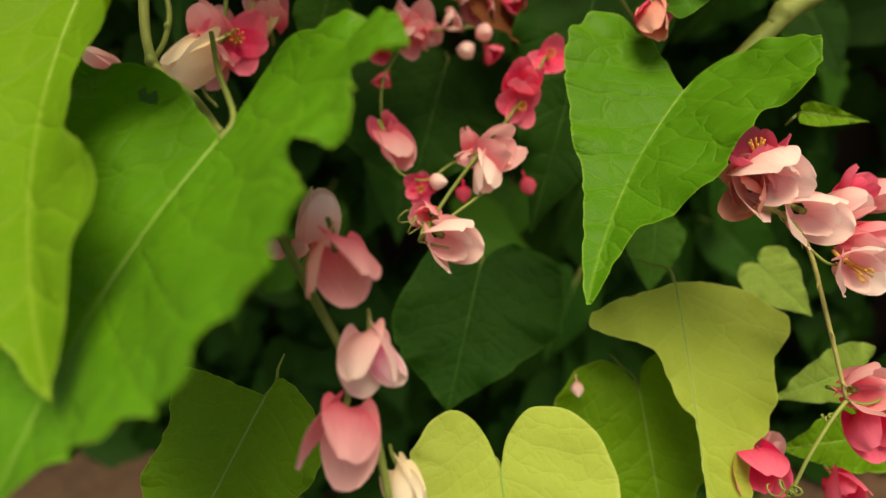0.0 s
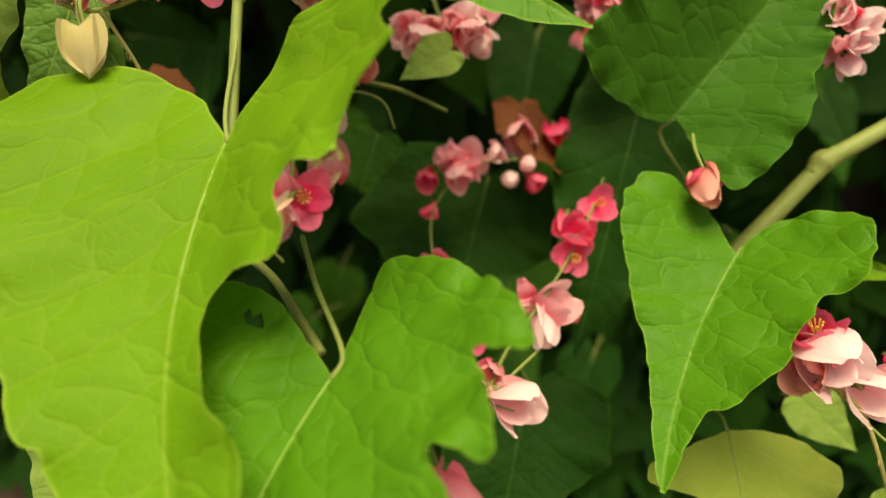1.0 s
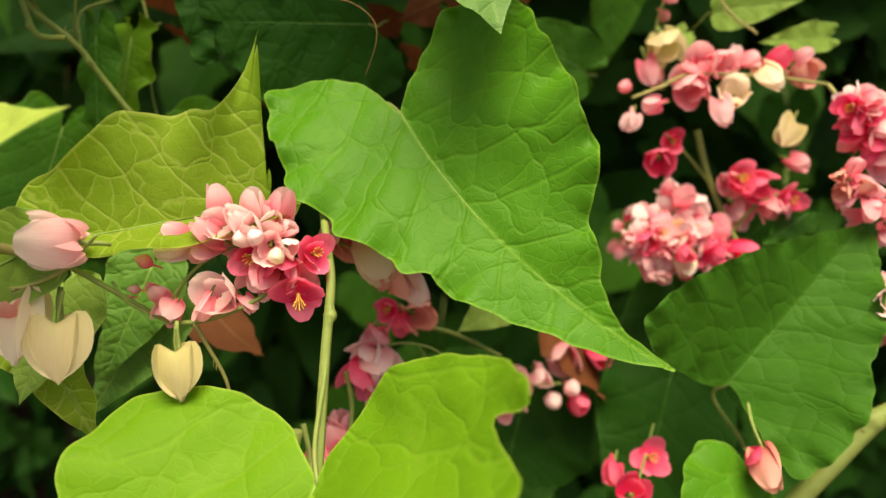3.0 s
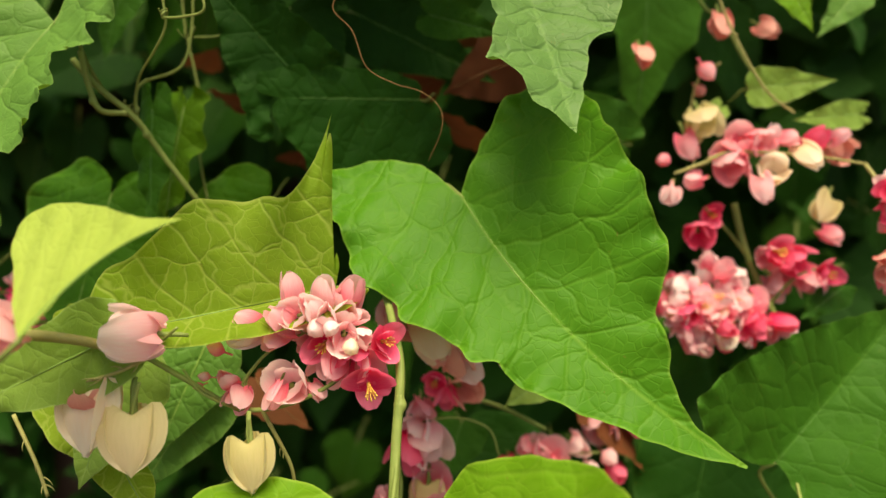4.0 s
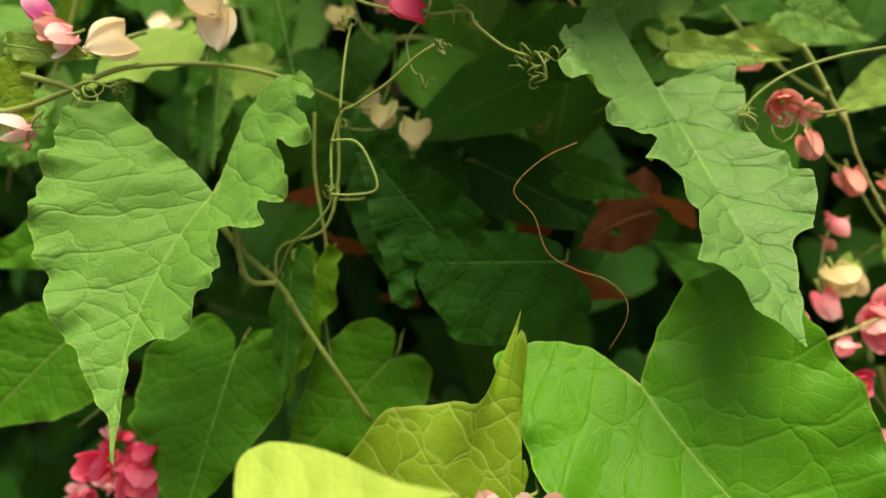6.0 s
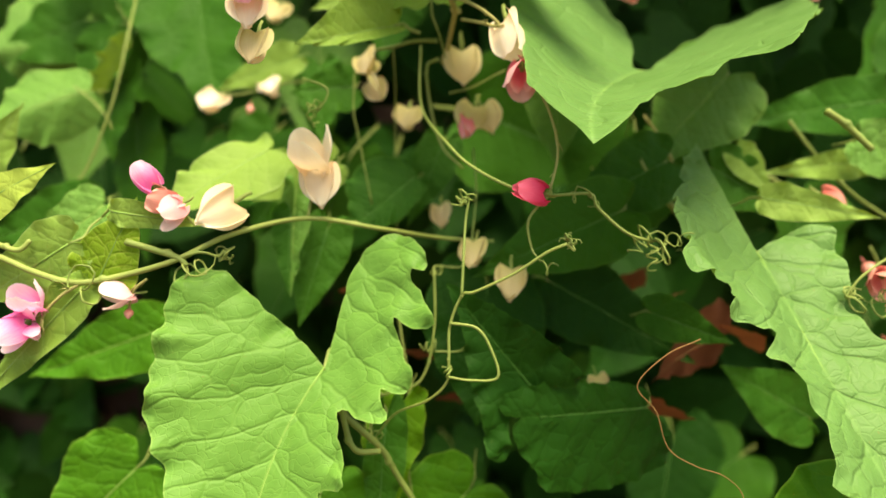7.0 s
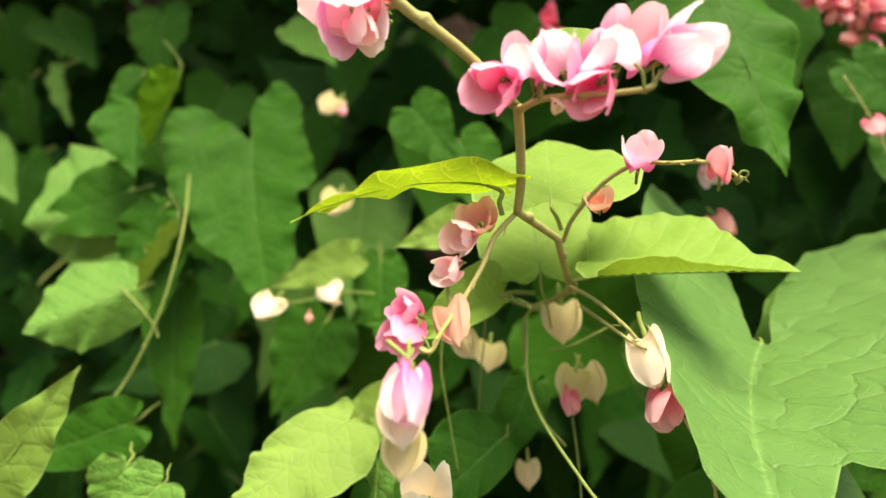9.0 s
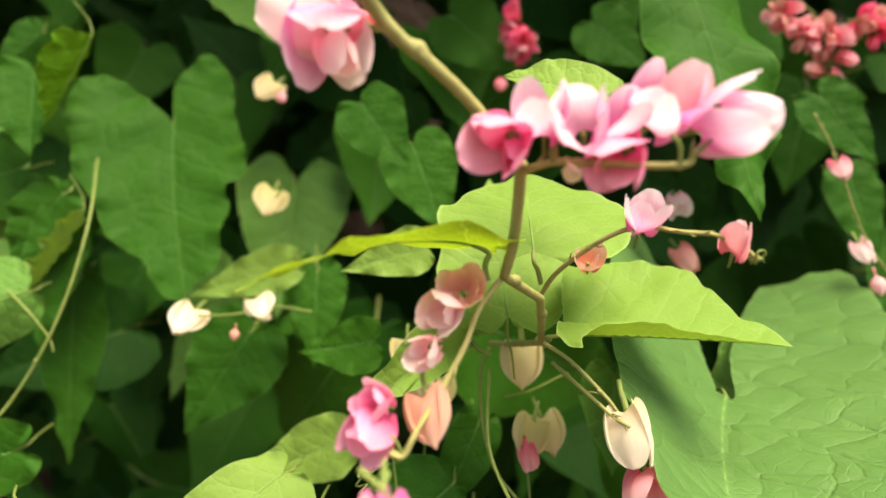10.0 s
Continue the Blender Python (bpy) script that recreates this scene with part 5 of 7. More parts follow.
stalk(s, [(0.1276, 0.1716, 0.9060), (0.1367, 0.1706, 0.9013), (0.1422, 0.1651, 0.8934), (0.1467, 0.1549, 0.8740), (0.1502, 0.1431, 0.8542)], 0.0008, 0.0006, "wood")
stalk(s, [(0.1502, 0.1431, 0.8542), (0.1451, 0.1392, 0.8502), (0.1382, 0.1337, 0.8413), (0.1337, 0.1303, 0.8313), (0.1282, 0.1281, 0.8195)], 0.0006, 0.0005, "stem")
stalk(s, [(0.1502, 0.1431, 0.8542), (0.1577, 0.1443, 0.8521), (0.1684, 0.1504, 0.8522)], 0.0005, 0.0004, "stem")
stalk(s, [(0.1431, 0.1670, 0.8924), (0.1461, 0.1618, 0.8903), (0.1484, 0.1599, 0.8903)], 0.0005, 0.0004, "stem")
flower(s, (0.1295, 0.1787, 0.9169), (-0.21, -0.11, 0.97), 0.0116, "bloom", "hot")
flower(s, (0.1294, 0.1793, 0.9137), (0.28, -0.96, -0.06), 0.0190, "half", "rose")
flower(s, (0.1282, 0.1765, 0.9084), (-0.75, -0.66, 0.03), 0.0127, "tatter", "faded")
flower(s, (0.1327, 0.1847, 0.9089), (-0.36, -0.93, -0.01), 0.0147, "half", "pink")
flower(s, (0.1424, 0.1746, 0.9016), (0.30, -0.95, 0.03), 0.0149, "half", "rose")
flower(s, (0.1551, 0.1825, 0.8970), (0.60, -0.59, 0.55), 0.0122, "shut", "rose")
flower(s, (0.1523, 0.1604, 0.8903), (0.29, -0.95, -0.11), 0.0116, "bloom", "rose")
flower(s, (0.1612, 0.1879, 0.8994), (0.55, -0.15, 0.82), 0.0107, "half", "hot")
flower(s, (0.1596, 0.1772, 0.8902), (0.85, -0.53, -0.02), 0.0139, "half", "pink")
flower(s, (0.1723, 0.2007, 0.8940), (0.68, -0.66, 0.31), 0.0131, "shut", "pink")
curls(s, (0.1454, 0.1395, 0.8506), (-0.22, -0.96, -0.17), 2, 0.0012, seed=1472)
curls(s, (0.1334, 0.1301, 0.8310), (-0.49, -0.74, -0.47), 3, 0.0018, seed=1398)
s = spray_of((0.1576, 0.1555, 0.8431), "pink flowers low in the vine beside a tendril")
stalk(s, [(0.1517, 0.1455, 0.8517), (0.1560, 0.1434, 0.8507), (0.1614, 0.1439, 0.8481)], 0.0005, 0.0004, "stem")
flower(s, (0.1340, 0.1582, 0.8177), (-0.01, -1.00, -0.08), 0.0159, "half", "hot")
flower(s, (0.1384, 0.1633, 0.8124), (0.33, -0.12, 0.94), 0.0108, "shut", "pink")
flower(s, (0.1551, 0.1503, 0.8523), (0.44, -0.76, 0.49), 0.0140, "half", "pink")
flower(s, (0.1590, 0.1482, 0.8439), (0.28, -0.92, -0.25), 0.0134, "half", "hot")
flower(s, (0.1612, 0.1566, 0.8079), (0.11, -0.99, 0.11), 0.0131, "half", "hot")
flower(s, (0.0764, 0.1841, 0.8291), (0.05, -0.92, -0.40), 0.0064, "bud", "rose")
s = spray_of((0.1029, 0.2321, 0.9756), "reddish half-dried flower hanging on a short stalk")
stalk(s, [(0.1077, 0.2536, 0.9724), (0.1045, 0.2383, 0.9647), (0.1056, 0.2262, 0.9579)], 0.0007, 0.0005, "stem")
flower(s, (0.1056, 0.2276, 0.9561), (0.04, -0.89, -0.46), 0.0135, "shut", "faded")
flower(s, (0.1036, 0.2283, 0.9540), (0.40, -0.91, -0.04), 0.0090, "tatter", "hot")
s = spray_of((-0.1538, 0.1797, 1.0559), "dense spray of pink and deep pink flowers with buds")
stalk(s, [(-0.1239, 0.1451, 1.0710), (-0.1189, 0.1639, 1.0612), (-0.1084, 0.1736, 1.0539), (-0.0972, 0.1775, 1.0440), (-0.0867, 0.1813, 1.0338), (-0.0771, 0.1818, 1.0318), (-0.0641, 0.1839, 1.0347), (-0.0533, 0.1895, 1.0406), (-0.0514, 0.1928, 1.0533)], 0.0009, 0.0006, "stem")
stalk(s, [(-0.0867, 0.1813, 1.0338), (-0.0807, 0.1861, 1.0423), (-0.0744, 0.1891, 1.0480), (-0.0645, 0.1912, 1.0523)], 0.0006, 0.0004, "stem")
stalk(s, [(-0.0771, 0.1818, 1.0318), (-0.0740, 0.1807, 1.0257), (-0.0699, 0.1805, 1.0148), (-0.0690, 0.1805, 1.0055)], 0.0007, 0.0005, "wood")
stalk(s, [(-0.0971, 0.1781, 1.0463), (-0.0930, 0.1779, 1.0395), (-0.0835, 0.1811, 1.0316)], 0.0004, 0.0004, "stem")
flower(s, (-0.0680, 0.1914, 1.0618), (-0.05, -0.06, 1.00), 0.0097, "shut", "pink")
flower(s, (-0.0592, 0.1952, 1.0592), (0.15, -0.13, 0.98), 0.0095, "shut", "rose")
flower(s, (-0.0527, 0.1962, 1.0576), (0.32, -0.02, 0.95), 0.0106, "shut", "pink")
flower(s, (-0.0602, 0.1902, 1.0574), (-0.22, -0.58, 0.78), 0.0095, "shut", "rose")
flower(s, (-0.0674, 0.1885, 1.0554), (-0.53, -0.53, 0.66), 0.0099, "shut", "pink")
flower(s, (-0.0776, 0.1874, 1.0558), (-0.72, -0.45, 0.53), 0.0077, "shut", "pink")
flower(s, (-0.0781, 0.1873, 1.0537), (-0.78, -0.63, -0.04), 0.0088, "shut", "rose")
flower(s, (-0.0714, 0.1911, 1.0526), (-0.37, -0.90, -0.23), 0.0090, "shut", "pink")
flower(s, (-0.0648, 0.1879, 1.0586), (-0.09, -0.90, 0.42), 0.0091, "half", "rose")
flower(s, (-0.0569, 0.1882, 1.0570), (0.20, -0.77, 0.60), 0.0094, "shut", "rose")
flower(s, (-0.0543, 0.1914, 1.0557), (0.50, -0.55, 0.67), 0.0093, "shut", "rose")
flower(s, (-0.0494, 0.1901, 1.0521), (0.61, -0.79, 0.07), 0.0083, "shut", "rose")
flower(s, (-0.0414, 0.1911, 1.0492), (0.61, -0.74, 0.28), 0.0078, "bloom", "hot")
flower(s, (-0.0582, 0.1879, 1.0501), (-0.00, -1.00, 0.04), 0.0087, "bloom", "hot")
flower(s, (-0.0518, 0.1858, 1.0537), (0.19, -0.98, 0.03), 0.0086, "half", "rose")
flower(s, (-0.0516, 0.1904, 1.0461), (0.18, -0.93, -0.32), 0.0105, "half", "hot")
flower(s, (-0.0561, 0.1901, 1.0452), (-0.29, -0.74, -0.60), 0.0100, "half", "pink")
flower(s, (-0.0455, 0.1851, 1.0381), (0.31, -0.91, -0.27), 0.0089, "wide", "hot")
flower(s, (-0.0485, 0.1927, 1.0440), (0.73, -0.60, -0.34), 0.0098, "half", "pink")
flower(s, (-0.0685, 0.1855, 1.0376), (-0.00, -0.79, 0.61), 0.0117, "half", "rose")
flower(s, (-0.0714, 0.1828, 1.0391), (-0.29, -0.64, -0.71), 0.0079, "shut", "pink")
flower(s, (-0.0637, 0.1880, 1.0367), (0.65, -0.56, -0.51), 0.0062, "shut", "pink")
flower(s, (-0.0831, 0.1830, 1.0375), (-0.20, -0.80, -0.57), 0.0077, "half", "pink")
flower(s, (-0.0856, 0.1824, 1.0400), (-0.13, -0.65, 0.74), 0.0064, "shut", "pink")
flower(s, (-0.0870, 0.1834, 1.0493), (-0.67, -0.48, 0.57), 0.0054, "bud", "pink")
flower(s, (-0.0914, 0.1819, 1.0421), (-0.73, -0.57, 0.39), 0.0038, "bud", "pink")
flower(s, (-0.0935, 0.1809, 1.0402), (-0.74, -0.67, -0.05), 0.0029, "bud", "pink")
flower(s, (-0.0641, 0.1962, 1.0498), (-0.15, -0.98, 0.12), 0.0091, "half", "pink")
flower(s, (-0.0554, 0.1960, 1.0564), (0.17, -0.21, 0.96), 0.0083, "shut", "pink")
flower(s, (-0.0588, 0.1869, 1.0556), (-0.10, -0.97, 0.24), 0.0072, "bud", "rose")
flower(s, (-0.0512, 0.1928, 1.0550), (0.74, -0.50, 0.45), 0.0078, "shut", "pink")
flower(s, (-0.0544, 0.1840, 1.0567), (0.10, -0.97, 0.23), 0.0061, "bud", "rose")
flower(s, (-0.0497, 0.1841, 1.0509), (0.29, -0.93, 0.22), 0.0062, "bud", "blush")
s = spray_of((-0.1595, 0.1637, 1.0606), "pale pink flowers and cream heart-shaped pods on a hairy stem")
stalk(s, [(-0.1339, 0.1381, 1.0722), (-0.1269, 0.1485, 1.0695), (-0.1193, 0.1567, 1.0656), (-0.1112, 0.1635, 1.0606), (-0.1009, 0.1683, 1.0544)], 0.0016, 0.0012, "wood")
stalk(s, [(-0.1009, 0.1683, 1.0544), (-0.1083, 0.1667, 1.0512), (-0.1157, 0.1655, 1.0493), (-0.1243, 0.1662, 1.0473)], 0.0006, 0.0004, "wood")
stalk(s, [(-0.1009, 0.1686, 1.0559), (-0.0972, 0.1696, 1.0586), (-0.0918, 0.1691, 1.0627)], 0.0006, 0.0004, "stem")
stalk(s, [(-0.1033, 0.1665, 1.0481), (-0.1049, 0.1650, 1.0424), (-0.1054, 0.1640, 1.0389)], 0.0005, 0.0004, "stem")
stalk(s, [(-0.0766, 0.1712, 1.0349), (-0.0771, 0.1701, 1.0305), (-0.0765, 0.1695, 1.0275)], 0.0004, 0.0003, "stem")
stalk(s, [(-0.1524, 0.1781, 1.0317), (-0.1461, 0.1752, 1.0170), (-0.1430, 0.1732, 1.0072)], 0.0006, 0.0005, "wood")
flower(s, (-0.0991, 0.1696, 1.0607), (-0.88, -0.42, 0.22), 0.0142, "half", "rose")
flower(s, (-0.1160, 0.1417, 1.0732), (-0.36, -0.92, 0.14), 0.0145, "half", "rose")
flower(s, (-0.1174, 0.1683, 1.0456), (-0.05, -0.43, -0.90), 0.0177, "pod", "blush")
flower(s, (-0.1059, 0.1657, 1.0392), (0.05, -0.42, -0.91), 0.0158, "pod", "cream")
flower(s, (-0.0768, 0.1709, 1.0278), (0.10, -0.41, -0.91), 0.0137, "pod", "cream")
flower(s, (-0.1172, 0.1658, 1.0413), (0.05, -0.05, 1.00), 0.0089, "tatter", "faded")
s = spray_of((-0.0495, 0.2390, 1.0384), "peach-coloured fading flowers behind a large leaf")
stalk(s, [(-0.0482, 0.2297, 1.0421), (-0.0386, 0.2315, 1.0370), (-0.0288, 0.2334, 1.0319), (-0.0190, 0.2342, 1.0227)], 0.0008, 0.0006, "wood")
stalk(s, [(-0.0414, 0.2441, 0.9917), (-0.0260, 0.2460, 0.9931), (-0.0130, 0.2462, 0.9882), (-0.0088, 0.2440, 0.9773)], 0.0005, 0.0004, "stem")
stalk(s, [(-0.0240, 0.2620, 0.9941), (-0.0078, 0.2624, 0.9889), (0.0107, 0.2619, 0.9790)], 0.001, 0.0008, "stem")
flower(s, (-0.0434, 0.2364, 1.0450), (0.42, -0.80, -0.43), 0.0149, "half", "faded")
flower(s, (-0.0434, 0.2364, 1.0445), (-0.14, -0.98, -0.11), 0.0119, "half", "pink")
flower(s, (-0.0345, 0.2340, 1.0389), (0.34, -0.58, -0.74), 0.0168, "shut", "blush")
flower(s, (-0.0276, 0.2351, 1.0317), (0.55, -0.53, -0.64), 0.0170, "shut", "faded")
flower(s, (-0.0235, 0.2347, 1.0259), (0.63, -0.41, -0.66), 0.0141, "shut", "rose")
flower(s, (-0.0276, 0.2389, 1.0324), (-0.19, -0.65, -0.74), 0.0143, "shut", "faded")
flower(s, (-0.0342, 0.2547, 1.0046), (-0.10, -0.99, 0.14), 0.0077, "bloom", "hot")
flower(s, (-0.0303, 0.2554, 1.0007), (0.04, -0.75, -0.65), 0.0095, "half", "hot")
flower(s, (-0.0254, 0.2583, 1.0011), (0.64, -0.77, -0.06), 0.0124, "half", "faded")
flower(s, (-0.0411, 0.2543, 0.9946), (0.06, -0.89, -0.44), 0.0108, "half", "pink")
flower(s, (-0.0395, 0.2453, 0.9891), (-0.35, -0.94, 0.01), 0.0151, "half", "rose")
flower(s, (-0.0398, 0.2437, 0.9879), (0.51, -0.75, -0.41), 0.0156, "half", "rose")
flower(s, (-0.0439, 0.2413, 0.9855), (-0.26, -0.80, -0.54), 0.0130, "half", "hot")
s = spray_of((-0.0041, 0.2910, 0.9431), "small pink flowers low behind the leaves")
stalk(s, [(-0.0041, 0.2910, 0.9431), (0.0146, 0.2937, 0.9462), (0.0387, 0.2962, 0.9464)], 0.0006, 0.0005, "stem")
flower(s, (0.0086, 0.2997, 0.9441), (0.10, -0.82, 0.56), 0.0147, "half", "rose")
flower(s, (0.0051, 0.2982, 0.9494), (-0.44, -0.87, 0.22), 0.0107, "shut", "pink")
flower(s, (0.0123, 0.2990, 0.9459), (0.54, -0.83, -0.17), 0.0134, "half", "pink")
flower(s, (0.0271, 0.3023, 0.9488), (0.33, -0.94, 0.10), 0.0134, "shut", "rose")
flower(s, (-0.0051, 0.2955, 0.9417), (0.08, -0.97, -0.23), 0.0107, "half", "hot")
flower(s, (0.0421, 0.3011, 0.9430), (0.33, -0.94, 0.10), 0.0107, "bud", "rose")
s = spray_of((0.0695, 0.3057, 1.0795), "long arching spray of pale and pink flowers")
stalk(s, [(0.0695, 0.3057, 1.0795), (0.0806, 0.3077, 1.0829), (0.0929, 0.3101, 1.0876), (0.1100, 0.3117, 1.0868), (0.1295, 0.3132, 1.0847), (0.1539, 0.3146, 1.0801)], 0.0007, 0.0006, "wood")
stalk(s, [(0.1031, 0.3256, 1.0617), (0.1079, 0.3211, 1.0410), (0.1156, 0.3115, 1.0193), (0.1230, 0.3035, 1.0046)], 0.0016, 0.0014, "stem")
flower(s, (0.1019, 0.3175, 1.0881), (-0.33, -0.63, 0.70), 0.0134, "half", "pink")
flower(s, (0.1066, 0.3195, 1.0922), (0.30, -0.93, -0.23), 0.0122, "half", "pink")
flower(s, (0.1139, 0.3197, 1.0891), (0.17, -0.21, 0.96), 0.0104, "shut", "rose")
flower(s, (0.1184, 0.3189, 1.0916), (0.53, -0.84, 0.08), 0.0090, "shut", "pink")
flower(s, (0.1303, 0.3191, 1.0879), (0.44, -0.52, 0.73), 0.0110, "shut", "hot")
flower(s, (0.1263, 0.3151, 1.0877), (0.28, -0.81, -0.52), 0.0128, "shut", "blush")
flower(s, (0.1141, 0.3136, 1.0766), (-0.24, -0.86, 0.45), 0.0121, "half", "blush")
flower(s, (0.1074, 0.3080, 1.0762), (0.12, -0.52, -0.85), 0.0113, "shut", "rose")
flower(s, (0.0971, 0.3168, 1.0843), (-0.15, -0.89, -0.44), 0.0147, "half", "pink")
flower(s, (0.0973, 0.3201, 1.0862), (-0.55, -0.84, -0.04), 0.0119, "half", "pink")
flower(s, (0.0823, 0.3086, 1.0764), (-0.86, -0.51, -0.06), 0.0090, "shut", "pink")
flower(s, (0.1414, 0.3197, 1.0903), (0.59, -0.60, 0.53), 0.0078, "shut", "pink")
flower(s, (0.1437, 0.3234, 1.0627), (-0.50, -0.63, -0.60), 0.0137, "pod", "cream")
flower(s, (0.1471, 0.3319, 1.0867), (0.39, -0.84, -0.37), 0.0122, "half", "faded")
s = spray_of((0.1230, 0.3026, 1.0009), "crowded clusters of pink flowers with deep pink open ones")
stalk(s, [(0.1279, 0.3124, 0.9966), (0.1155, 0.3102, 1.0143), (0.1091, 0.3200, 1.0359), (0.0957, 0.3175, 1.0530), (0.0863, 0.3135, 1.0620)], 0.0008, 0.0006, "stem")
stalk(s, [(0.1155, 0.3102, 1.0143), (0.1287, 0.3103, 1.0304), (0.1490, 0.3134, 1.0344)], 0.0007, 0.0006, "stem")
flower(s, (0.0891, 0.3150, 1.0588), (0.09, -0.99, 0.04), 0.0076, "bloom", "hot")
flower(s, (0.0846, 0.3178, 1.0505), (-0.14, -0.98, -0.11), 0.0122, "half", "hot")
flower(s, (0.0883, 0.3156, 1.0373), (-0.00, -0.99, 0.14), 0.0122, "shut", "rose")
flower(s, (0.0970, 0.3140, 1.0309), (0.31, -0.91, -0.28), 0.0126, "half", "rose")
flower(s, (0.0722, 0.3182, 1.0711), (-0.31, -0.78, -0.54), 0.0102, "shut", "rose")
flower(s, (0.0724, 0.3316, 1.0829), (-0.55, -0.84, -0.04), 0.0084, "bud", "pink")
flower(s, (0.1176, 0.3105, 1.0420), (0.20, -0.97, 0.13), 0.0105, "bloom", "hot")
flower(s, (0.1170, 0.3151, 1.0389), (-0.44, -0.90, 0.02), 0.0111, "half", "pink")
flower(s, (0.1243, 0.3153, 1.0394), (0.42, -0.86, -0.28), 0.0141, "half", "hot")
flower(s, (0.1394, 0.3100, 1.0316), (0.40, -0.92, 0.00), 0.0099, "bloom", "hot")
flower(s, (0.1337, 0.3155, 1.0303), (0.16, -0.74, -0.66), 0.0126, "half", "pink")
flower(s, (0.0909, 0.2957, 1.0118), (0.04, -0.71, -0.70), 0.0122, "shut", "blush")
flower(s, (0.1210, 0.3197, 1.0262), (0.31, -0.84, -0.44), 0.0124, "half", "pink")
flower(s, (0.1527, 0.3425, 1.0428), (0.44, -0.88, -0.17), 0.0109, "shut", "pink")
posy(s, [(0.0749, 0.2982, 1.0246), (0.0809, 0.2964, 1.0146), (0.0933, 0.2975, 1.0140), (0.1156, 0.3043, 1.0111)], 40, 0.0094, ('pink', 'pink', 'rose', 'pink', 'hot'), ('half', 'shut', 'half', 'bloom'), 7, 0.006)
posy(s, [(0.0751, 0.3006, 1.0130), (0.0799, 0.2980, 1.0004)], 11, 0.0090, ('pink', 'rose'), ('half', 'shut'), 8, 0.005)
posy(s, [(0.0806, 0.3059, 1.0325), (0.0931, 0.3052, 1.0245), (0.1057, 0.3058, 1.0215)], 15, 0.0085, ('pink', 'rose', 'pink'), ('half', 'shut'), 9, 0.006)
s = spray_of((0.1428, 0.2894, 1.0804), "hanging cluster of bright pink flowers")
stalk(s, [(0.1524, 0.3118, 1.0801), (0.1586, 0.2969, 1.0663), (0.1709, 0.2844, 1.0574)], 0.0009, 0.0007, "wood")
flower(s, (0.1639, 0.3055, 1.0711), (-0.38, -0.75, 0.55), 0.0111, "half", "pink")
flower(s, (0.1628, 0.2867, 1.0524), (0.17, -0.89, -0.43), 0.0107, "half", "pink")
posy(s, [(0.1516, 0.2895, 1.0777), (0.1599, 0.2849, 1.0624), (0.1710, 0.2860, 1.0616)], 24, 0.0089, ('pink', 'hot', 'hot', 'rose'), ('half', 'shut', 'bloom'), 17, 0.006)
posy(s, [(0.1439, 0.2781, 1.0488), (0.1547, 0.2769, 1.0418), (0.1631, 0.2731, 1.0286)], 20, 0.0078, ('pink', 'faded', 'pink'), ('half', 'shut'), 18, 0.006)
posy(s, [(0.1568, 0.2551, 1.0107), (0.1596, 0.2518, 1.0004), (0.1560, 0.2478, 0.9906)], 11, 0.0086, ('rose', 'rose', 'pink'), ('half', 'shut'), 19, 0.005)
s = spray_of((0.0012, 0.3211, 1.0255), "pink flower cluster in the shade of the leaves")
stalk(s, [(0.0012, 0.3211, 1.0255), (0.0058, 0.3149, 1.0104), (0.0105, 0.3099, 0.9977)], 0.0008, 0.0006, "stem")
posy(s, [(-0.0031, 0.2928, 1.0130), (0.0104, 0.2931, 1.0095), (0.0252, 0.2940, 1.0069)], 18, 0.0146, ('rose', 'pink', 'rose'), ('shut', 'half'), 27, 0.006)
posy(s, [(0.0742, 0.3708, 0.9909), (0.0872, 0.3772, 1.0011), (0.1029, 0.3812, 1.0053)], 29, 0.0069, ('pink', 'hot', 'pink'), ('half', 'shut'), 28, 0.006)
s = spray_of((0.0842, 0.3659, 1.1727), "scattered reddish fading buds deep in the vine")
stalk(s, [(0.0842, 0.3659, 1.1727), (0.0948, 0.3623, 1.1534), (0.1030, 0.3618, 1.1477), (0.1136, 0.3582, 1.1284), (0.1243, 0.3553, 1.1117)], 0.0007, 0.0006, "stem")
stalk(s, [(0.1025, 0.3566, 1.1262), (0.0913, 0.3536, 1.1186), (0.0852, 0.3465, 1.0919)], 0.0005, 0.0004, "wood")
flower(s, (0.1026, 0.3650, 1.1460), (0.05, -0.81, -0.59), 0.0108, "shut", "faded")
flower(s, (0.0599, 0.3373, 1.1336), (0.05, -0.81, -0.59), 0.0119, "shut", "faded")
flower(s, (0.0939, 0.3587, 1.1258), (0.06, -0.85, -0.52), 0.0086, "bud", "faded")
flower(s, (0.0912, 0.3554, 1.1151), (0.28, -0.81, -0.52), 0.0075, "bud", "faded")
flower(s, (0.0899, 0.3500, 1.0884), (-0.30, -0.87, -0.40), 0.0102, "shut", "faded")
flower(s, (0.1240, 0.3670, 1.1436), (0.42, -0.80, -0.43), 0.0108, "shut", "faded")
flower(s, (0.0837, 0.3668, 1.1637), (0.06, -0.85, -0.52), 0.0086, "bud", "faded")
flower(s, (-0.0742, 0.3665, 1.1497), (0.03, -0.64, -0.76), 0.0083, "bud", "faded")
flower(s, (-0.2063, 0.2569, 1.0411), (0.26, -0.77, -0.58), 0.0139, "half", "hot")
flower(s, (-0.2035, 0.2586, 1.0482), (0.08, -0.97, -0.23), 0.0093, "shut", "hot")
flower(s, (-0.2225, 0.2568, 1.0433), (-0.26, -0.94, 0.23), 0.0116, "half", "hot")
flower(s, (-0.2226, 0.2496, 1.0093), (-0.14, -0.98, -0.11), 0.0139, "half", "pink")
s = spray_of((-0.2626, 0.2994, 1.0388), "bright pink flower cluster among deep green leaves")
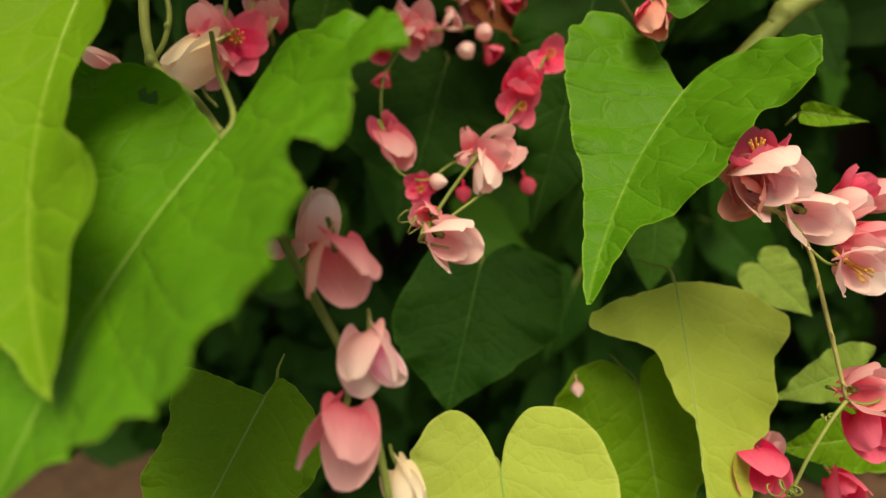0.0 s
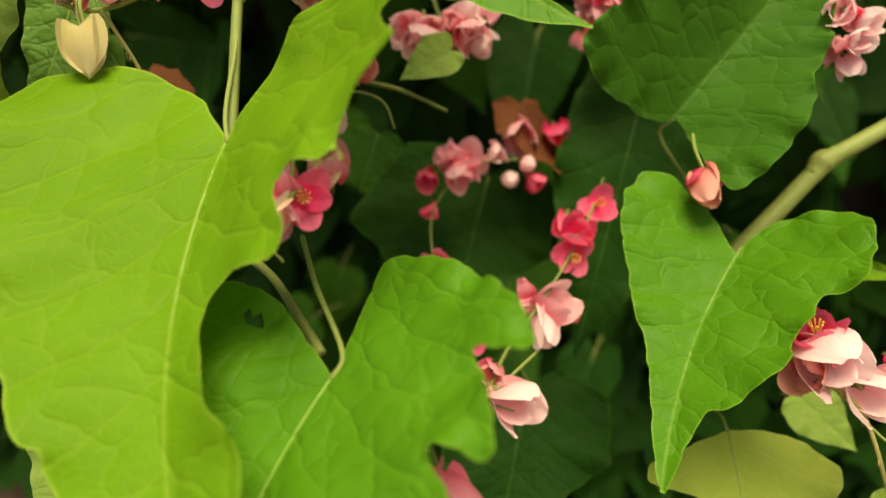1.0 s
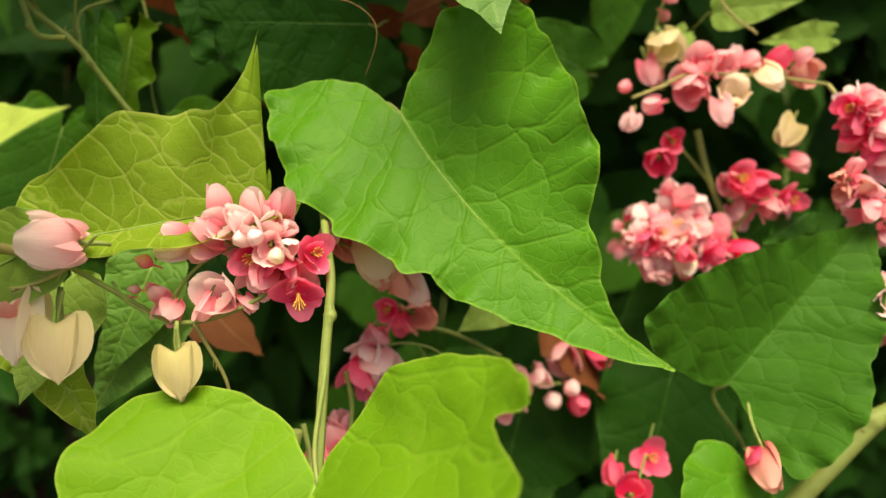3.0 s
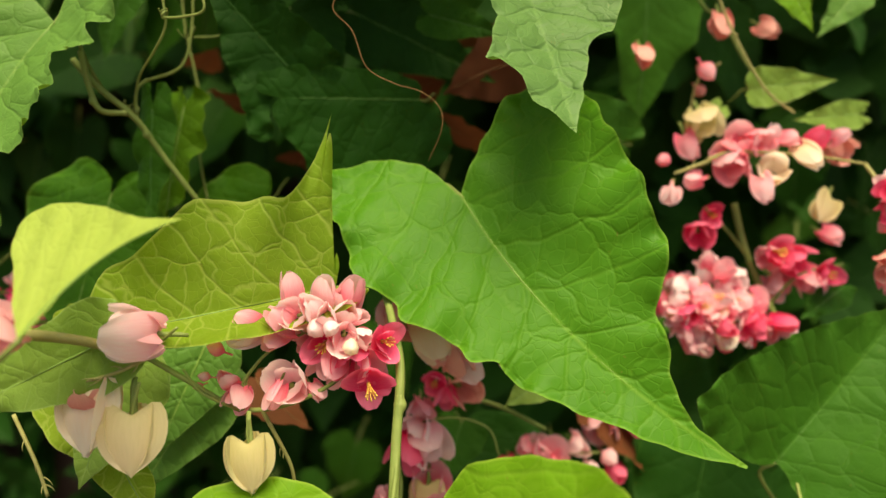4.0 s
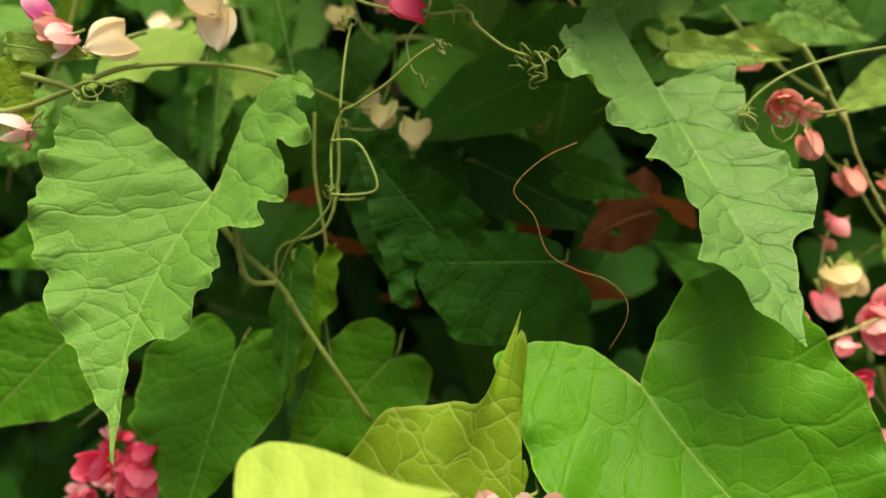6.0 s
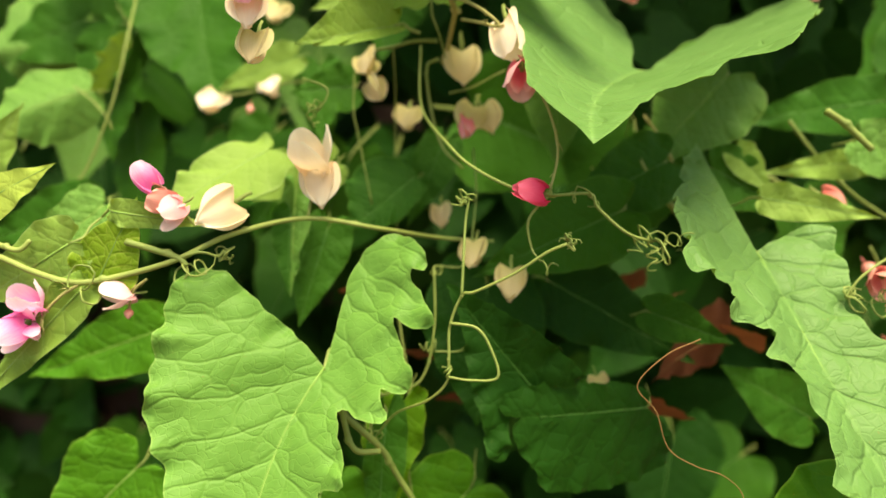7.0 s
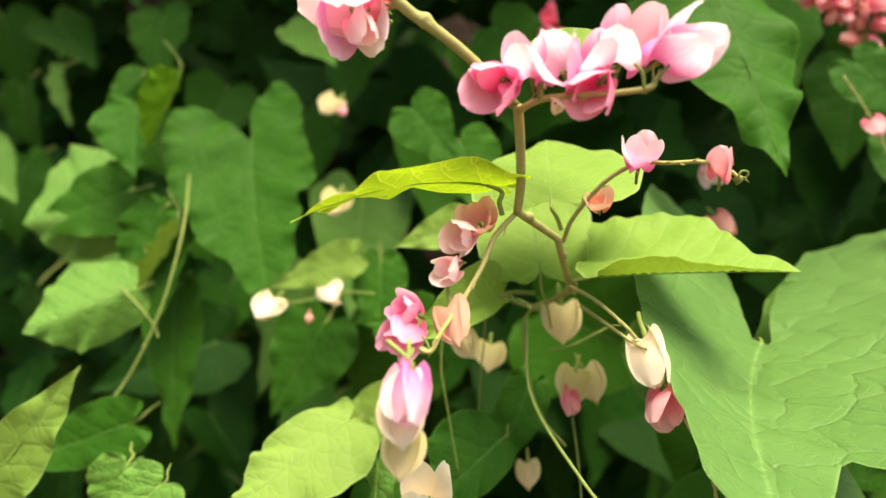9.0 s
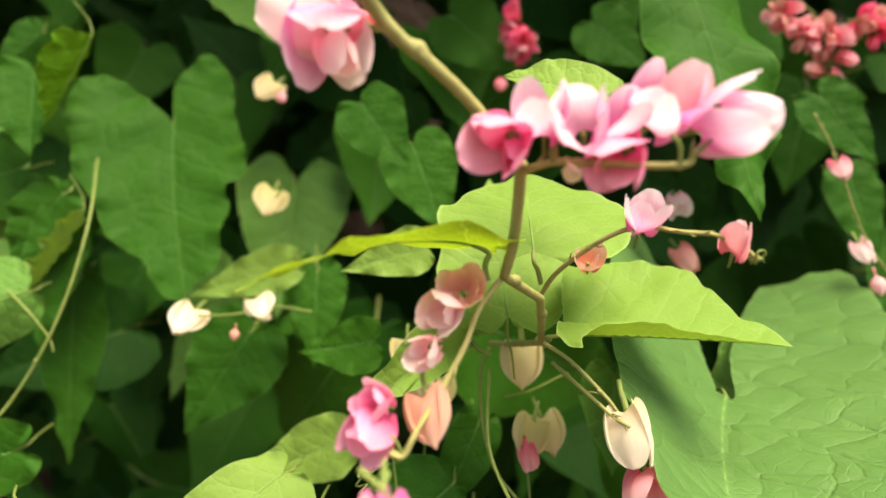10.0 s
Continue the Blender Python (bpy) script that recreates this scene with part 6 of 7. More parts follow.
stalk(s, [(-0.2626, 0.2994, 1.0388), (-0.2491, 0.3025, 1.0489), (-0.2409, 0.3042, 1.0538)], 0.0007, 0.0005, "stem")
posy(s, [(-0.2440, 0.3005, 1.0355), (-0.2429, 0.2982, 1.0223), (-0.2418, 0.2964, 1.0117)], 18, 0.0062, ('hot', 'pink'), ('half', 'shut'), 31, 0.005)
posy(s, [(-0.2632, 0.2945, 1.0125), (-0.2580, 0.2935, 1.0044), (-0.2568, 0.2922, 0.9964)], 18, 0.0065, ('hot', 'pink'), ('half', 'shut'), 32, 0.005)
s = spray_of((-0.2405, 0.2372, 1.1763), "pale pink and mauve flowers beside a knotted stem")
stalk(s, [(-0.2405, 0.2372, 1.1763), (-0.2455, 0.2357, 1.1729), (-0.2511, 0.2351, 1.1672), (-0.2529, 0.2342, 1.1618)], 0.0006, 0.0004, "wood")
stalk(s, [(-0.2200, 0.2420, 1.1776), (-0.2245, 0.2418, 1.1737), (-0.2270, 0.2415, 1.1669)], 0.0005, 0.0004, "wood")
flower(s, (-0.2545, 0.2357, 1.1688), (-0.15, -0.50, 0.85), 0.0090, "wing", "mauve")
flower(s, (-0.2560, 0.2352, 1.1668), (0.55, -0.60, 0.55), 0.0072, "shut", "mauve")
flower(s, (-0.2584, 0.2347, 1.1631), (-0.60, -0.60, -0.45), 0.0098, "wing", "mauve")
flower(s, (-0.2561, 0.2344, 1.1621), (0.68, -0.50, -0.30), 0.0062, "shut", "mauve")
flower(s, (-0.2261, 0.2417, 1.1725), (-0.91, -0.42, -0.04), 0.0086, "wing", "rose")
flower(s, (-0.2263, 0.2416, 1.1675), (0.04, -0.52, -0.85), 0.0037, "bud", "faded")
curls(s, (-0.2401, 0.2380, 1.1751), (0.04, -0.56, -0.83), 2, 0.0035, seed=165)
s = spray_of((-0.2027, 0.2433, 1.1953), "mauve bud, faded flowers and a blush pod on a side shoot")
stalk(s, [(-0.2029, 0.2432, 1.1956), (-0.2066, 0.2419, 1.2003), (-0.2108, 0.2417, 1.2056), (-0.2151, 0.2418, 1.2093)], 0.0006, 0.0004, "stem")
flower(s, (-0.2154, 0.2419, 1.2089), (-0.56, -0.21, 0.81), 0.0089, "shut", "mauve")
flower(s, (-0.2102, 0.2417, 1.2036), (-0.81, -0.51, 0.28), 0.0078, "half", "faded")
flower(s, (-0.2074, 0.2417, 1.2022), (-0.61, -0.66, -0.44), 0.0089, "half", "rose")
flower(s, (-0.1935, 0.2501, 1.2021), (-0.51, -0.79, -0.35), 0.0143, "pod", "blush")
s = spray_of((-0.1725, 0.2676, 1.1952), "blush and cream pods hanging from the branch")
stalk(s, [(-0.1725, 0.2676, 1.1952), (-0.1716, 0.2697, 1.2022), (-0.1696, 0.2725, 1.2140)], 0.0006, 0.0005, "stem")
flower(s, (-0.1690, 0.2674, 1.2147), (-0.12, -0.50, 0.82), 0.0130, "wing", "blush")
flower(s, (-0.1683, 0.2708, 1.2124), (0.08, -0.35, -0.93), 0.0144, "pod", "blush")
s = spray_of((-0.2116, 0.4206, 1.2559), "pair of cream pods on a thin side shoot")
stalk(s, [(-0.2091, 0.4104, 1.2554), (-0.2278, 0.4196, 1.2540), (-0.2472, 0.4177, 1.2488), (-0.2635, 0.4167, 1.2469)], 0.0007, 0.0005, "stem")
flower(s, (-0.2674, 0.4232, 1.2464), (-0.28, -0.87, -0.40), 0.0174, "pod", "blush")
flower(s, (-0.2367, 0.4257, 1.2543), (0.40, -0.87, -0.30), 0.0157, "pod", "blush")
flower(s, (-0.2455, 0.4175, 1.2417), (0.04, -0.52, -0.85), 0.0059, "bud", "faded")
s = spray_of((-0.1313, 0.3500, 1.2686), "hanging cream pods under the branch fork")
stalk(s, [(-0.1313, 0.3500, 1.2686), (-0.1417, 0.3495, 1.2684), (-0.1519, 0.3486, 1.2657), (-0.1597, 0.3480, 1.2642)], 0.001, 0.0007, "stem")
stalk(s, [(-0.1519, 0.3486, 1.2657), (-0.1518, 0.3547, 1.2443), (-0.1527, 0.3597, 1.2173), (-0.1509, 0.3520, 1.1765)], 0.0004, 0.0003, "stem")
stalk(s, [(-0.1697, 0.3456, 1.2539), (-0.1697, 0.3422, 1.2360), (-0.1676, 0.3403, 1.2259), (-0.1602, 0.3343, 1.1930)], 0.0004, 0.0003, "stem")
stalk(s, [(-0.1211, 0.3512, 1.2726), (-0.1196, 0.3503, 1.2676), (-0.1193, 0.3496, 1.2638)], 0.0005, 0.0004, "stem")
stalk(s, [(-0.1255, 0.3457, 1.2445), (-0.1152, 0.3466, 1.2473), (-0.1050, 0.3481, 1.2526), (-0.0999, 0.3488, 1.2552)], 0.0005, 0.0004, "stem")
stalk(s, [(-0.1139, 0.3413, 1.2193), (-0.1121, 0.3276, 1.2003), (-0.1135, 0.3037, 1.1824)], 0.0005, 0.0004, "stem")
stalk(s, [(-0.1276, 0.3011, 1.1719), (-0.1183, 0.3014, 1.1714), (-0.1137, 0.3022, 1.1744)], 0.0004, 0.0003, "stem")
flower(s, (-0.1645, 0.3518, 1.2613), (0.05, -0.78, -0.62), 0.0138, "pod", "cream")
flower(s, (-0.1620, 0.3479, 1.2500), (0.45, -0.53, -0.72), 0.0129, "pod", "cream")
flower(s, (-0.1480, 0.3787, 1.2371), (-0.06, -0.78, -0.62), 0.0147, "pod", "cream")
flower(s, (-0.1200, 0.3511, 1.2629), (0.08, -0.37, -0.92), 0.0174, "pod", "cream")
flower(s, (-0.1098, 0.3440, 1.2372), (0.36, -0.56, -0.75), 0.0145, "pod", "cream")
flower(s, (-0.1141, 0.3398, 1.2367), (-0.28, -0.59, -0.76), 0.0152, "pod", "cream")
flower(s, (-0.1177, 0.3313, 1.2317), (0.15, -0.73, -0.67), 0.0098, "shut", "pink")
flower(s, (-0.1122, 0.3068, 1.1801), (-0.18, -0.71, -0.68), 0.0120, "pod", "cream")
flower(s, (-0.0977, 0.2906, 1.1721), (-0.06, -0.68, -0.73), 0.0128, "pod", "cream")
flower(s, (-0.1293, 0.3578, 1.1898), (0.04, -0.57, -0.82), 0.0114, "pod", "cream")
flower(s, (-0.0586, 0.3067, 1.1230), (0.26, -0.58, -0.77), 0.0083, "pod", "cream")
s = spray_of((-0.1192, 0.2768, 1.2668), "blush white flower over a pink one on a short stalk")
stalk(s, [(-0.1189, 0.3082, 1.2708), (-0.1117, 0.2925, 1.2669), (-0.1061, 0.2819, 1.2638), (-0.1035, 0.2768, 1.2633)], 0.0007, 0.0005, "wood")
flower(s, (-0.1018, 0.2834, 1.2647), (0.14, -0.60, -0.75), 0.0165, "shut", "blush")
flower(s, (-0.0964, 0.2773, 1.2489), (-0.05, -0.64, -0.77), 0.0121, "half", "pink")
s = spray_of((-0.1332, 0.2611, 1.2571), "single deep pink bud at a tendril node")
stalk(s, [(-0.1367, 0.3232, 1.2628), (-0.1350, 0.3081, 1.2368), (-0.1218, 0.2751, 1.2213), (-0.1120, 0.2639, 1.2137), (-0.0985, 0.2532, 1.2079), (-0.0880, 0.2533, 1.2061), (-0.0746, 0.2540, 1.2066), (-0.0718, 0.2532, 1.2021), (-0.0624, 0.2521, 1.1942), (-0.0531, 0.2549, 1.1910)], 0.0006, 0.0005, "stem")
stalk(s, [(-0.0927, 0.2706, 1.2443), (-0.0874, 0.2634, 1.2323), (-0.0851, 0.2581, 1.2197), (-0.0880, 0.2533, 1.2061)], 0.0005, 0.0004, "wood")
stalk(s, [(-0.0880, 0.2533, 1.2061), (-0.0945, 0.2515, 1.1981), (-0.0934, 0.2498, 1.1891), (-0.0909, 0.2462, 1.1854)], 0.0005, 0.0003, "stem")
flower(s, (-0.0909, 0.2530, 1.2065), (-0.82, -0.54, 0.19), 0.0105, "shut", "hot")
curls(s, (-0.0531, 0.2549, 1.1910), (0.88, -0.32, -0.35), 5, 0.0035, seed=1195)
curls(s, (-0.0737, 0.2538, 1.2057), (0.04, -0.52, -0.85), 2, 0.003, seed=1090)
curls(s, (-0.0909, 0.2462, 1.1854), (0.05, -0.83, -0.56), 1, 0.0025, seed=995)
curls(s, (-0.0880, 0.2533, 1.2061), (0.04, -0.98, 0.19), 2, 0.001, seed=1012)
s = spray_of((-0.1503, 0.2476, 1.3069), "cascading spray of mauve and faded flowers")
stalk(s, [(-0.1470, 0.2652, 1.3040), (-0.1531, 0.2568, 1.2974), (-0.1562, 0.2511, 1.2898), (-0.1609, 0.2454, 1.2814), (-0.1660, 0.2388, 1.2740), (-0.1685, 0.2365, 1.2692), (-0.1715, 0.2368, 1.2695)], 0.0008, 0.0006, "wood")
stalk(s, [(-0.1773, 0.2397, 1.2727), (-0.1713, 0.2381, 1.2726), (-0.1685, 0.2365, 1.2692)], 0.0004, 0.0003, "stem")
flower(s, (-0.1573, 0.2565, 1.3010), (-0.22, -0.84, 0.50), 0.0085, "tatter", "peach")
flower(s, (-0.1608, 0.2545, 1.2982), (-0.46, -0.85, -0.26), 0.0092, "half", "rose")
flower(s, (-0.1639, 0.2497, 1.2894), (-0.67, -0.71, -0.19), 0.0075, "half", "rose")
flower(s, (-0.1741, 0.2421, 1.2778), (-0.59, -0.68, 0.43), 0.0080, "half", "magenta")
flower(s, (-0.1746, 0.2432, 1.2736), (-0.41, -0.81, -0.43), 0.0108, "half", "magenta")
flower(s, (-0.1639, 0.2461, 1.2786), (0.23, -0.60, -0.77), 0.0112, "pod", "peach")
s = spray_of((-0.1772, 0.2157, 1.2762), "white and mauve flower above cream pods")
stalk(s, [(-0.1772, 0.2157, 1.2762), (-0.1731, 0.2152, 1.2732), (-0.1712, 0.2149, 1.2711), (-0.1716, 0.2145, 1.2682)], 0.0006, 0.0005, "stem")
flower(s, (-0.1723, 0.2176, 1.2692), (0.04, -0.59, -0.80), 0.0122, "shut", "mauve")
flower(s, (-0.1727, 0.2177, 1.2678), (-0.14, -0.51, -0.85), 0.0108, "shut", "rose")
flower(s, (-0.1743, 0.2204, 1.2601), (0.16, -0.63, -0.76), 0.0105, "pod", "blush")
flower(s, (-0.1730, 0.2231, 1.2515), (-0.05, -0.63, -0.78), 0.0098, "pod", "cream")
s = spray_of((-0.1351, 0.2707, 1.2997), "hairy side shoot with mauve and pink flowers")
stalk(s, [(-0.1278, 0.2997, 1.2944), (-0.1260, 0.2906, 1.3033), (-0.1192, 0.2772, 1.3147), (-0.1113, 0.2711, 1.3200), (-0.1037, 0.2644, 1.3202), (-0.0958, 0.2597, 1.3205), (-0.0897, 0.2568, 1.3180), (-0.0874, 0.2563, 1.3156)], 0.0008, 0.0005, "wood")
flower(s, (-0.1111, 0.2710, 1.3202), (-0.03, -0.37, 0.93), 0.0105, "half", "mauve")
flower(s, (-0.1195, 0.2838, 1.3072), (-0.24, -0.65, 0.72), 0.0066, "tatter", "peach")
flower(s, (-0.0915, 0.2595, 1.3173), (-0.13, -0.49, 0.86), 0.0085, "shut", "pink")
curls(s, (-0.0881, 0.2565, 1.3162), (0.59, -0.41, -0.70), 2, 0.0012, seed=1330)
s = spray_of((-0.1505, 0.2364, 1.3306), "large mauve and pale pink flowers crowning the stem")
stalk(s, [(-0.1489, 0.2444, 1.3307), (-0.1438, 0.2412, 1.3331), (-0.1361, 0.2376, 1.3339), (-0.1277, 0.2349, 1.3342), (-0.1197, 0.2323, 1.3353), (-0.1183, 0.2324, 1.3375)], 0.0009, 0.0007, "wood")
stalk(s, [(-0.1438, 0.2412, 1.3331), (-0.1443, 0.2409, 1.3382), (-0.1445, 0.2415, 1.3428)], 0.001, 0.0008, "stem")
stalk(s, [(-0.1197, 0.2323, 1.3353), (-0.1177, 0.2314, 1.3381), (-0.1157, 0.2316, 1.3405)], 0.0005, 0.0004, "stem")
stalk(s, [(-0.1208, 0.2323, 1.3350), (-0.1216, 0.2319, 1.3387), (-0.1235, 0.2323, 1.3407)], 0.0005, 0.0004, "stem")
flower(s, (-0.1533, 0.2414, 1.3378), (-0.55, -0.75, -0.38), 0.0112, "wing", "magenta")
flower(s, (-0.1551, 0.2428, 1.3375), (-0.67, -0.71, 0.23), 0.0085, "shut", "magenta")
flower(s, (-0.1469, 0.2401, 1.3394), (-0.23, -0.48, 0.85), 0.0097, "wing", "mauve")
flower(s, (-0.1387, 0.2393, 1.3391), (-0.41, -0.83, 0.38), 0.0106, "wing", "mauve")
flower(s, (-0.1325, 0.2394, 1.3407), (-0.03, -0.61, 0.79), 0.0092, "wing", "mauve")
flower(s, (-0.1300, 0.2371, 1.3372), (-0.55, -0.50, -0.66), 0.0112, "half", "magenta")
flower(s, (-0.1244, 0.2412, 1.3439), (0.08, -0.67, 0.74), 0.0116, "wing", "mauve")
flower(s, (-0.1197, 0.2408, 1.3467), (0.16, -0.49, 0.86), 0.0105, "shut", "rose")
flower(s, (-0.1151, 0.2361, 1.3434), (0.50, -0.79, 0.35), 0.0133, "wing", "mauve")
flower(s, (-0.1121, 0.2347, 1.3476), (0.80, -0.60, -0.05), 0.0099, "shut", "mauve")
flower(s, (-0.1401, 0.2420, 1.3330), (0.09, -0.87, -0.48), 0.0052, "shut", "blush")
flower(s, (-0.1516, 0.2437, 1.3364), (-0.19, -0.71, -0.68), 0.0075, "shut", "magenta")
s = spray_of((-0.1795, 0.2441, 1.3554), "pair of open rosy flowers near the stem tip")
stalk(s, [(-0.1795, 0.2462, 1.3558), (-0.1831, 0.2466, 1.3565), (-0.1855, 0.2479, 1.3571), (-0.1907, 0.2449, 1.3536)], 0.0006, 0.0004, "wood")
flower(s, (-0.1932, 0.2498, 1.3567), (0.13, -0.70, -0.70), 0.0143, "wing", "mauve")
flower(s, (-0.1925, 0.2524, 1.3560), (-0.94, -0.30, 0.15), 0.0153, "shut", "rose")
flower(s, (-0.1914, 0.2456, 1.3532), (0.42, -0.61, -0.67), 0.0112, "shut", "rose")
flower(s, (-0.1858, 0.2533, 1.3577), (-0.29, -0.96, -0.01), 0.0088, "shut", "pink")
s = spray_of((-0.1166, 0.5259, 1.4536), "clusters of deep pink flowers far back in the foliage")
stalk(s, [(-0.1166, 0.5259, 1.4536), (-0.1099, 0.5236, 1.4401), (-0.1067, 0.5216, 1.4262)], 0.0008, 0.0007, "stem")
stalk(s, [(0.0308, 0.4726, 1.4547), (0.0553, 0.4680, 1.4349), (0.0642, 0.4642, 1.4103)], 0.0008, 0.0007, "stem")
posy(s, [(-0.1124, 0.5225, 1.4291), (-0.1060, 0.5207, 1.4191), (-0.1032, 0.5192, 1.4087)], 20, 0.0091, ('hot', 'pink'), ('half', 'shut'), 41, 0.005)
posy(s, [(0.0289, 0.4712, 1.4417), (0.0464, 0.4679, 1.4276), (0.0626, 0.4663, 1.4261), (0.0629, 0.4638, 1.4069)], 31, 0.0087, ('pink', 'faded', 'pink'), ('shut', 'half'), 42, 0.006)
posy(s, [(0.0709, 0.4672, 1.4399), (0.0910, 0.4646, 1.4324)], 15, 0.0091, ('hot', 'faded'), ('shut',), 43, 0.006)
s = spray_of((-0.2383, 0.4783, 1.3098), "far pods and pink flowers on hanging shoots")
stalk(s, [(-0.2348, 0.4579, 1.3108), (-0.2374, 0.4575, 1.3060), (-0.2403, 0.4575, 1.3042)], 0.0006, 0.0004, "stem")
stalk(s, [(0.0693, 0.3886, 1.2947), (0.0481, 0.3935, 1.3191), (0.0311, 0.3995, 1.3547), (0.0184, 0.4031, 1.3747)], 0.0005, 0.0004, "wood")
flower(s, (-0.2502, 0.4912, 1.3670), (-0.48, -0.65, -0.58), 0.0152, "pod", "cream")
flower(s, (-0.2463, 0.4880, 1.3618), (0.50, -0.73, -0.48), 0.0084, "bud", "pink")
flower(s, (-0.2411, 0.4641, 1.3058), (-0.11, -0.78, -0.62), 0.0178, "pod", "cream")
flower(s, (0.0334, 0.4021, 1.3533), (0.03, -0.68, -0.73), 0.0102, "shut", "pink")
flower(s, (0.0480, 0.3964, 1.3158), (0.14, -0.69, -0.71), 0.0112, "shut", "rose")
flower(s, (0.0567, 0.3928, 1.3014), (0.05, -0.56, -0.83), 0.0096, "bud", "rose")
flower(s, (-0.0411, 0.4062, 1.3273), (0.01, -0.79, -0.61), 0.0107, "half", "rose")
flower(s, (-0.0369, 0.4029, 1.3032), (0.37, -0.71, -0.59), 0.0129, "shut", "faded")
flower(s, (-0.1183, 0.5011, 1.3863), (0.01, -0.79, -0.61), 0.0102, "bud", "pink")
vine([(-0.2920, 0.2393, 1.1900), (-0.2703, 0.2392, 1.1856), (-0.2549, 0.2375, 1.1802), (-0.2406, 0.2374, 1.1770), (-0.2261, 0.2417, 1.1792), (-0.2092, 0.2419, 1.1844), (-0.1927, 0.2487, 1.1921), (-0.1728, 0.2674, 1.1953), (-0.1478, 0.2745, 1.1910), (-0.1278, 0.3109, 1.1821), (-0.1041, 0.3140, 1.1805)], 0.0011, 0.0008, "pale green hairy branch with swollen nodes", knots=(0.35, 0.62, 0.78))
vine([(-0.2872, 0.2400, 1.1938), (-0.2709, 0.2399, 1.1897), (-0.2611, 0.2390, 1.1871), (-0.2572, 0.2403, 1.1901)], 0.001, 0.0008, "pale green stem crossing the branch")
vine([(-0.2259, 0.2418, 1.1900), (-0.2168, 0.2420, 1.1875), (-0.2087, 0.2419, 1.1849), (-0.2061, 0.2418, 1.1823)], 0.0012, 0.0009, "short pale green side stem", ends=2, radius=0.003, seed=3)
vine([(-0.2114, 0.2419, 1.1837), (-0.2020, 0.2421, 1.1869), (-0.1968, 0.2449, 1.1853), (-0.1953, 0.2461, 1.1869)], 0.0005, 0.0004, "curled tendril beside the branch", ends=3, radius=0.0025, seed=4, name="tendril")
vine([(-0.1933, 0.2286, 1.3672), (-0.1845, 0.2431, 1.3606), (-0.1783, 0.2460, 1.3553), (-0.1695, 0.2465, 1.3497), (-0.1600, 0.2489, 1.3428), (-0.1495, 0.2487, 1.3325)], 0.0017, 0.0015, "thick hairy olive-brown stem", mat="wood", knots=(0.5,))
vine([(-0.1491, 0.2477, 1.3325), (-0.1477, 0.2526, 1.3244), (-0.1464, 0.2592, 1.3134), (-0.1465, 0.2637, 1.3057), (-0.1465, 0.2643, 1.3047), (-0.1448, 0.2665, 1.3037), (-0.1337, 0.2810, 1.2973), (-0.1320, 0.2832, 1.2963), (-0.1314, 0.2848, 1.2951), (-0.1273, 0.2967, 1.2866), (-0.1224, 0.3129, 1.2767), (-0.1217, 0.3151, 1.2754), (-0.1221, 0.3178, 1.2745), (-0.1261, 0.3446, 1.2659), (-0.1297, 0.3645, 1.2603)], 0.0014, 0.0011, "olive-brown stem bent in steps with swollen nodes", mat="wood", knots=(0.37, 0.62, 0.8))
vine([(-0.1242, 0.3025, 1.2787), (-0.1162, 0.2963, 1.2749), (-0.1092, 0.2879, 1.2694), (-0.1053, 0.2851, 1.2656), (-0.1024, 0.2843, 1.2618)], 0.0007, 0.0005, "thin olive stalk leading to a pod", mat="wood")
vine([(-0.1316, 0.3546, 1.2608), (-0.1358, 0.3442, 1.2557), (-0.1335, 0.3416, 1.2365), (-0.1276, 0.3340, 1.2200), (-0.1181, 0.3269, 1.2110)], 0.0008, 0.0006, "thin hanging green vine shoot", knots=(0.3, 0.6))
vine([(-0.0840, 0.2356, 1.1929), (-0.0899, 0.2368, 1.1898), (-0.0996, 0.2391, 1.1825), (-0.1115, 0.2414, 1.1759), (-0.1159, 0.2429, 1.1741), (-0.1197, 0.2428, 1.1638), (-0.1198, 0.2408, 1.1530), (-0.1205, 0.2412, 1.1450), (-0.1269, 0.2436, 1.1375), (-0.1388, 0.2516, 1.1287), (-0.1476, 0.2589, 1.1155)], 0.0005, 0.0004, "twining green tendril with small curls", knots=(0.4, 0.6), ends=3, radius=0.002, seed=9, name="tendril")
vine([(-0.1159, 0.2410, 1.1748), (-0.1156, 0.2452, 1.1858), (-0.1152, 0.2515, 1.1975), (-0.1142, 0.2549, 1.2044)], 0.0005, 0.0004, "thin green tendril standing up", ends=2, radius=0.002, seed=10, name="tendril")
vine([(-0.1197, 0.2421, 1.1650), (-0.1111, 0.2393, 1.1645), (-0.1065, 0.2383, 1.1585), (-0.1039, 0.2366, 1.1492), (-0.1124, 0.2379, 1.1473), (-0.1205, 0.2397, 1.1476)], 0.0005, 0.0004, "looped thin green vine tendril", ends=1, radius=0.002, seed=11, name="tendril")
vine([(-0.0834, 0.2386, 1.1922), (-0.0812, 0.2384, 1.1905), (-0.0830, 0.2389, 1.1939)], 0.0005, 0.0004, "curled yellow-green tip of a tendril", ends=4, radius=0.0018, seed=12, name="tendril")
vine([(-0.0401, 0.2405, 1.1622), (-0.0509, 0.2386, 1.1573), (-0.0600, 0.2360, 1.1480), (-0.0539, 0.2351, 1.1398), (-0.0497, 0.2334, 1.1283), (-0.0409, 0.2331, 1.1227), (-0.0321, 0.2334, 1.1197), (-0.0260, 0.2330, 1.1142), (-0.0256, 0.2317, 1.1072), (-0.0305, 0.2334, 1.0969)], 0.00019, 0.00014, "thin dry brown tendril hanging over the leaves", mat="dry", name="tendril")
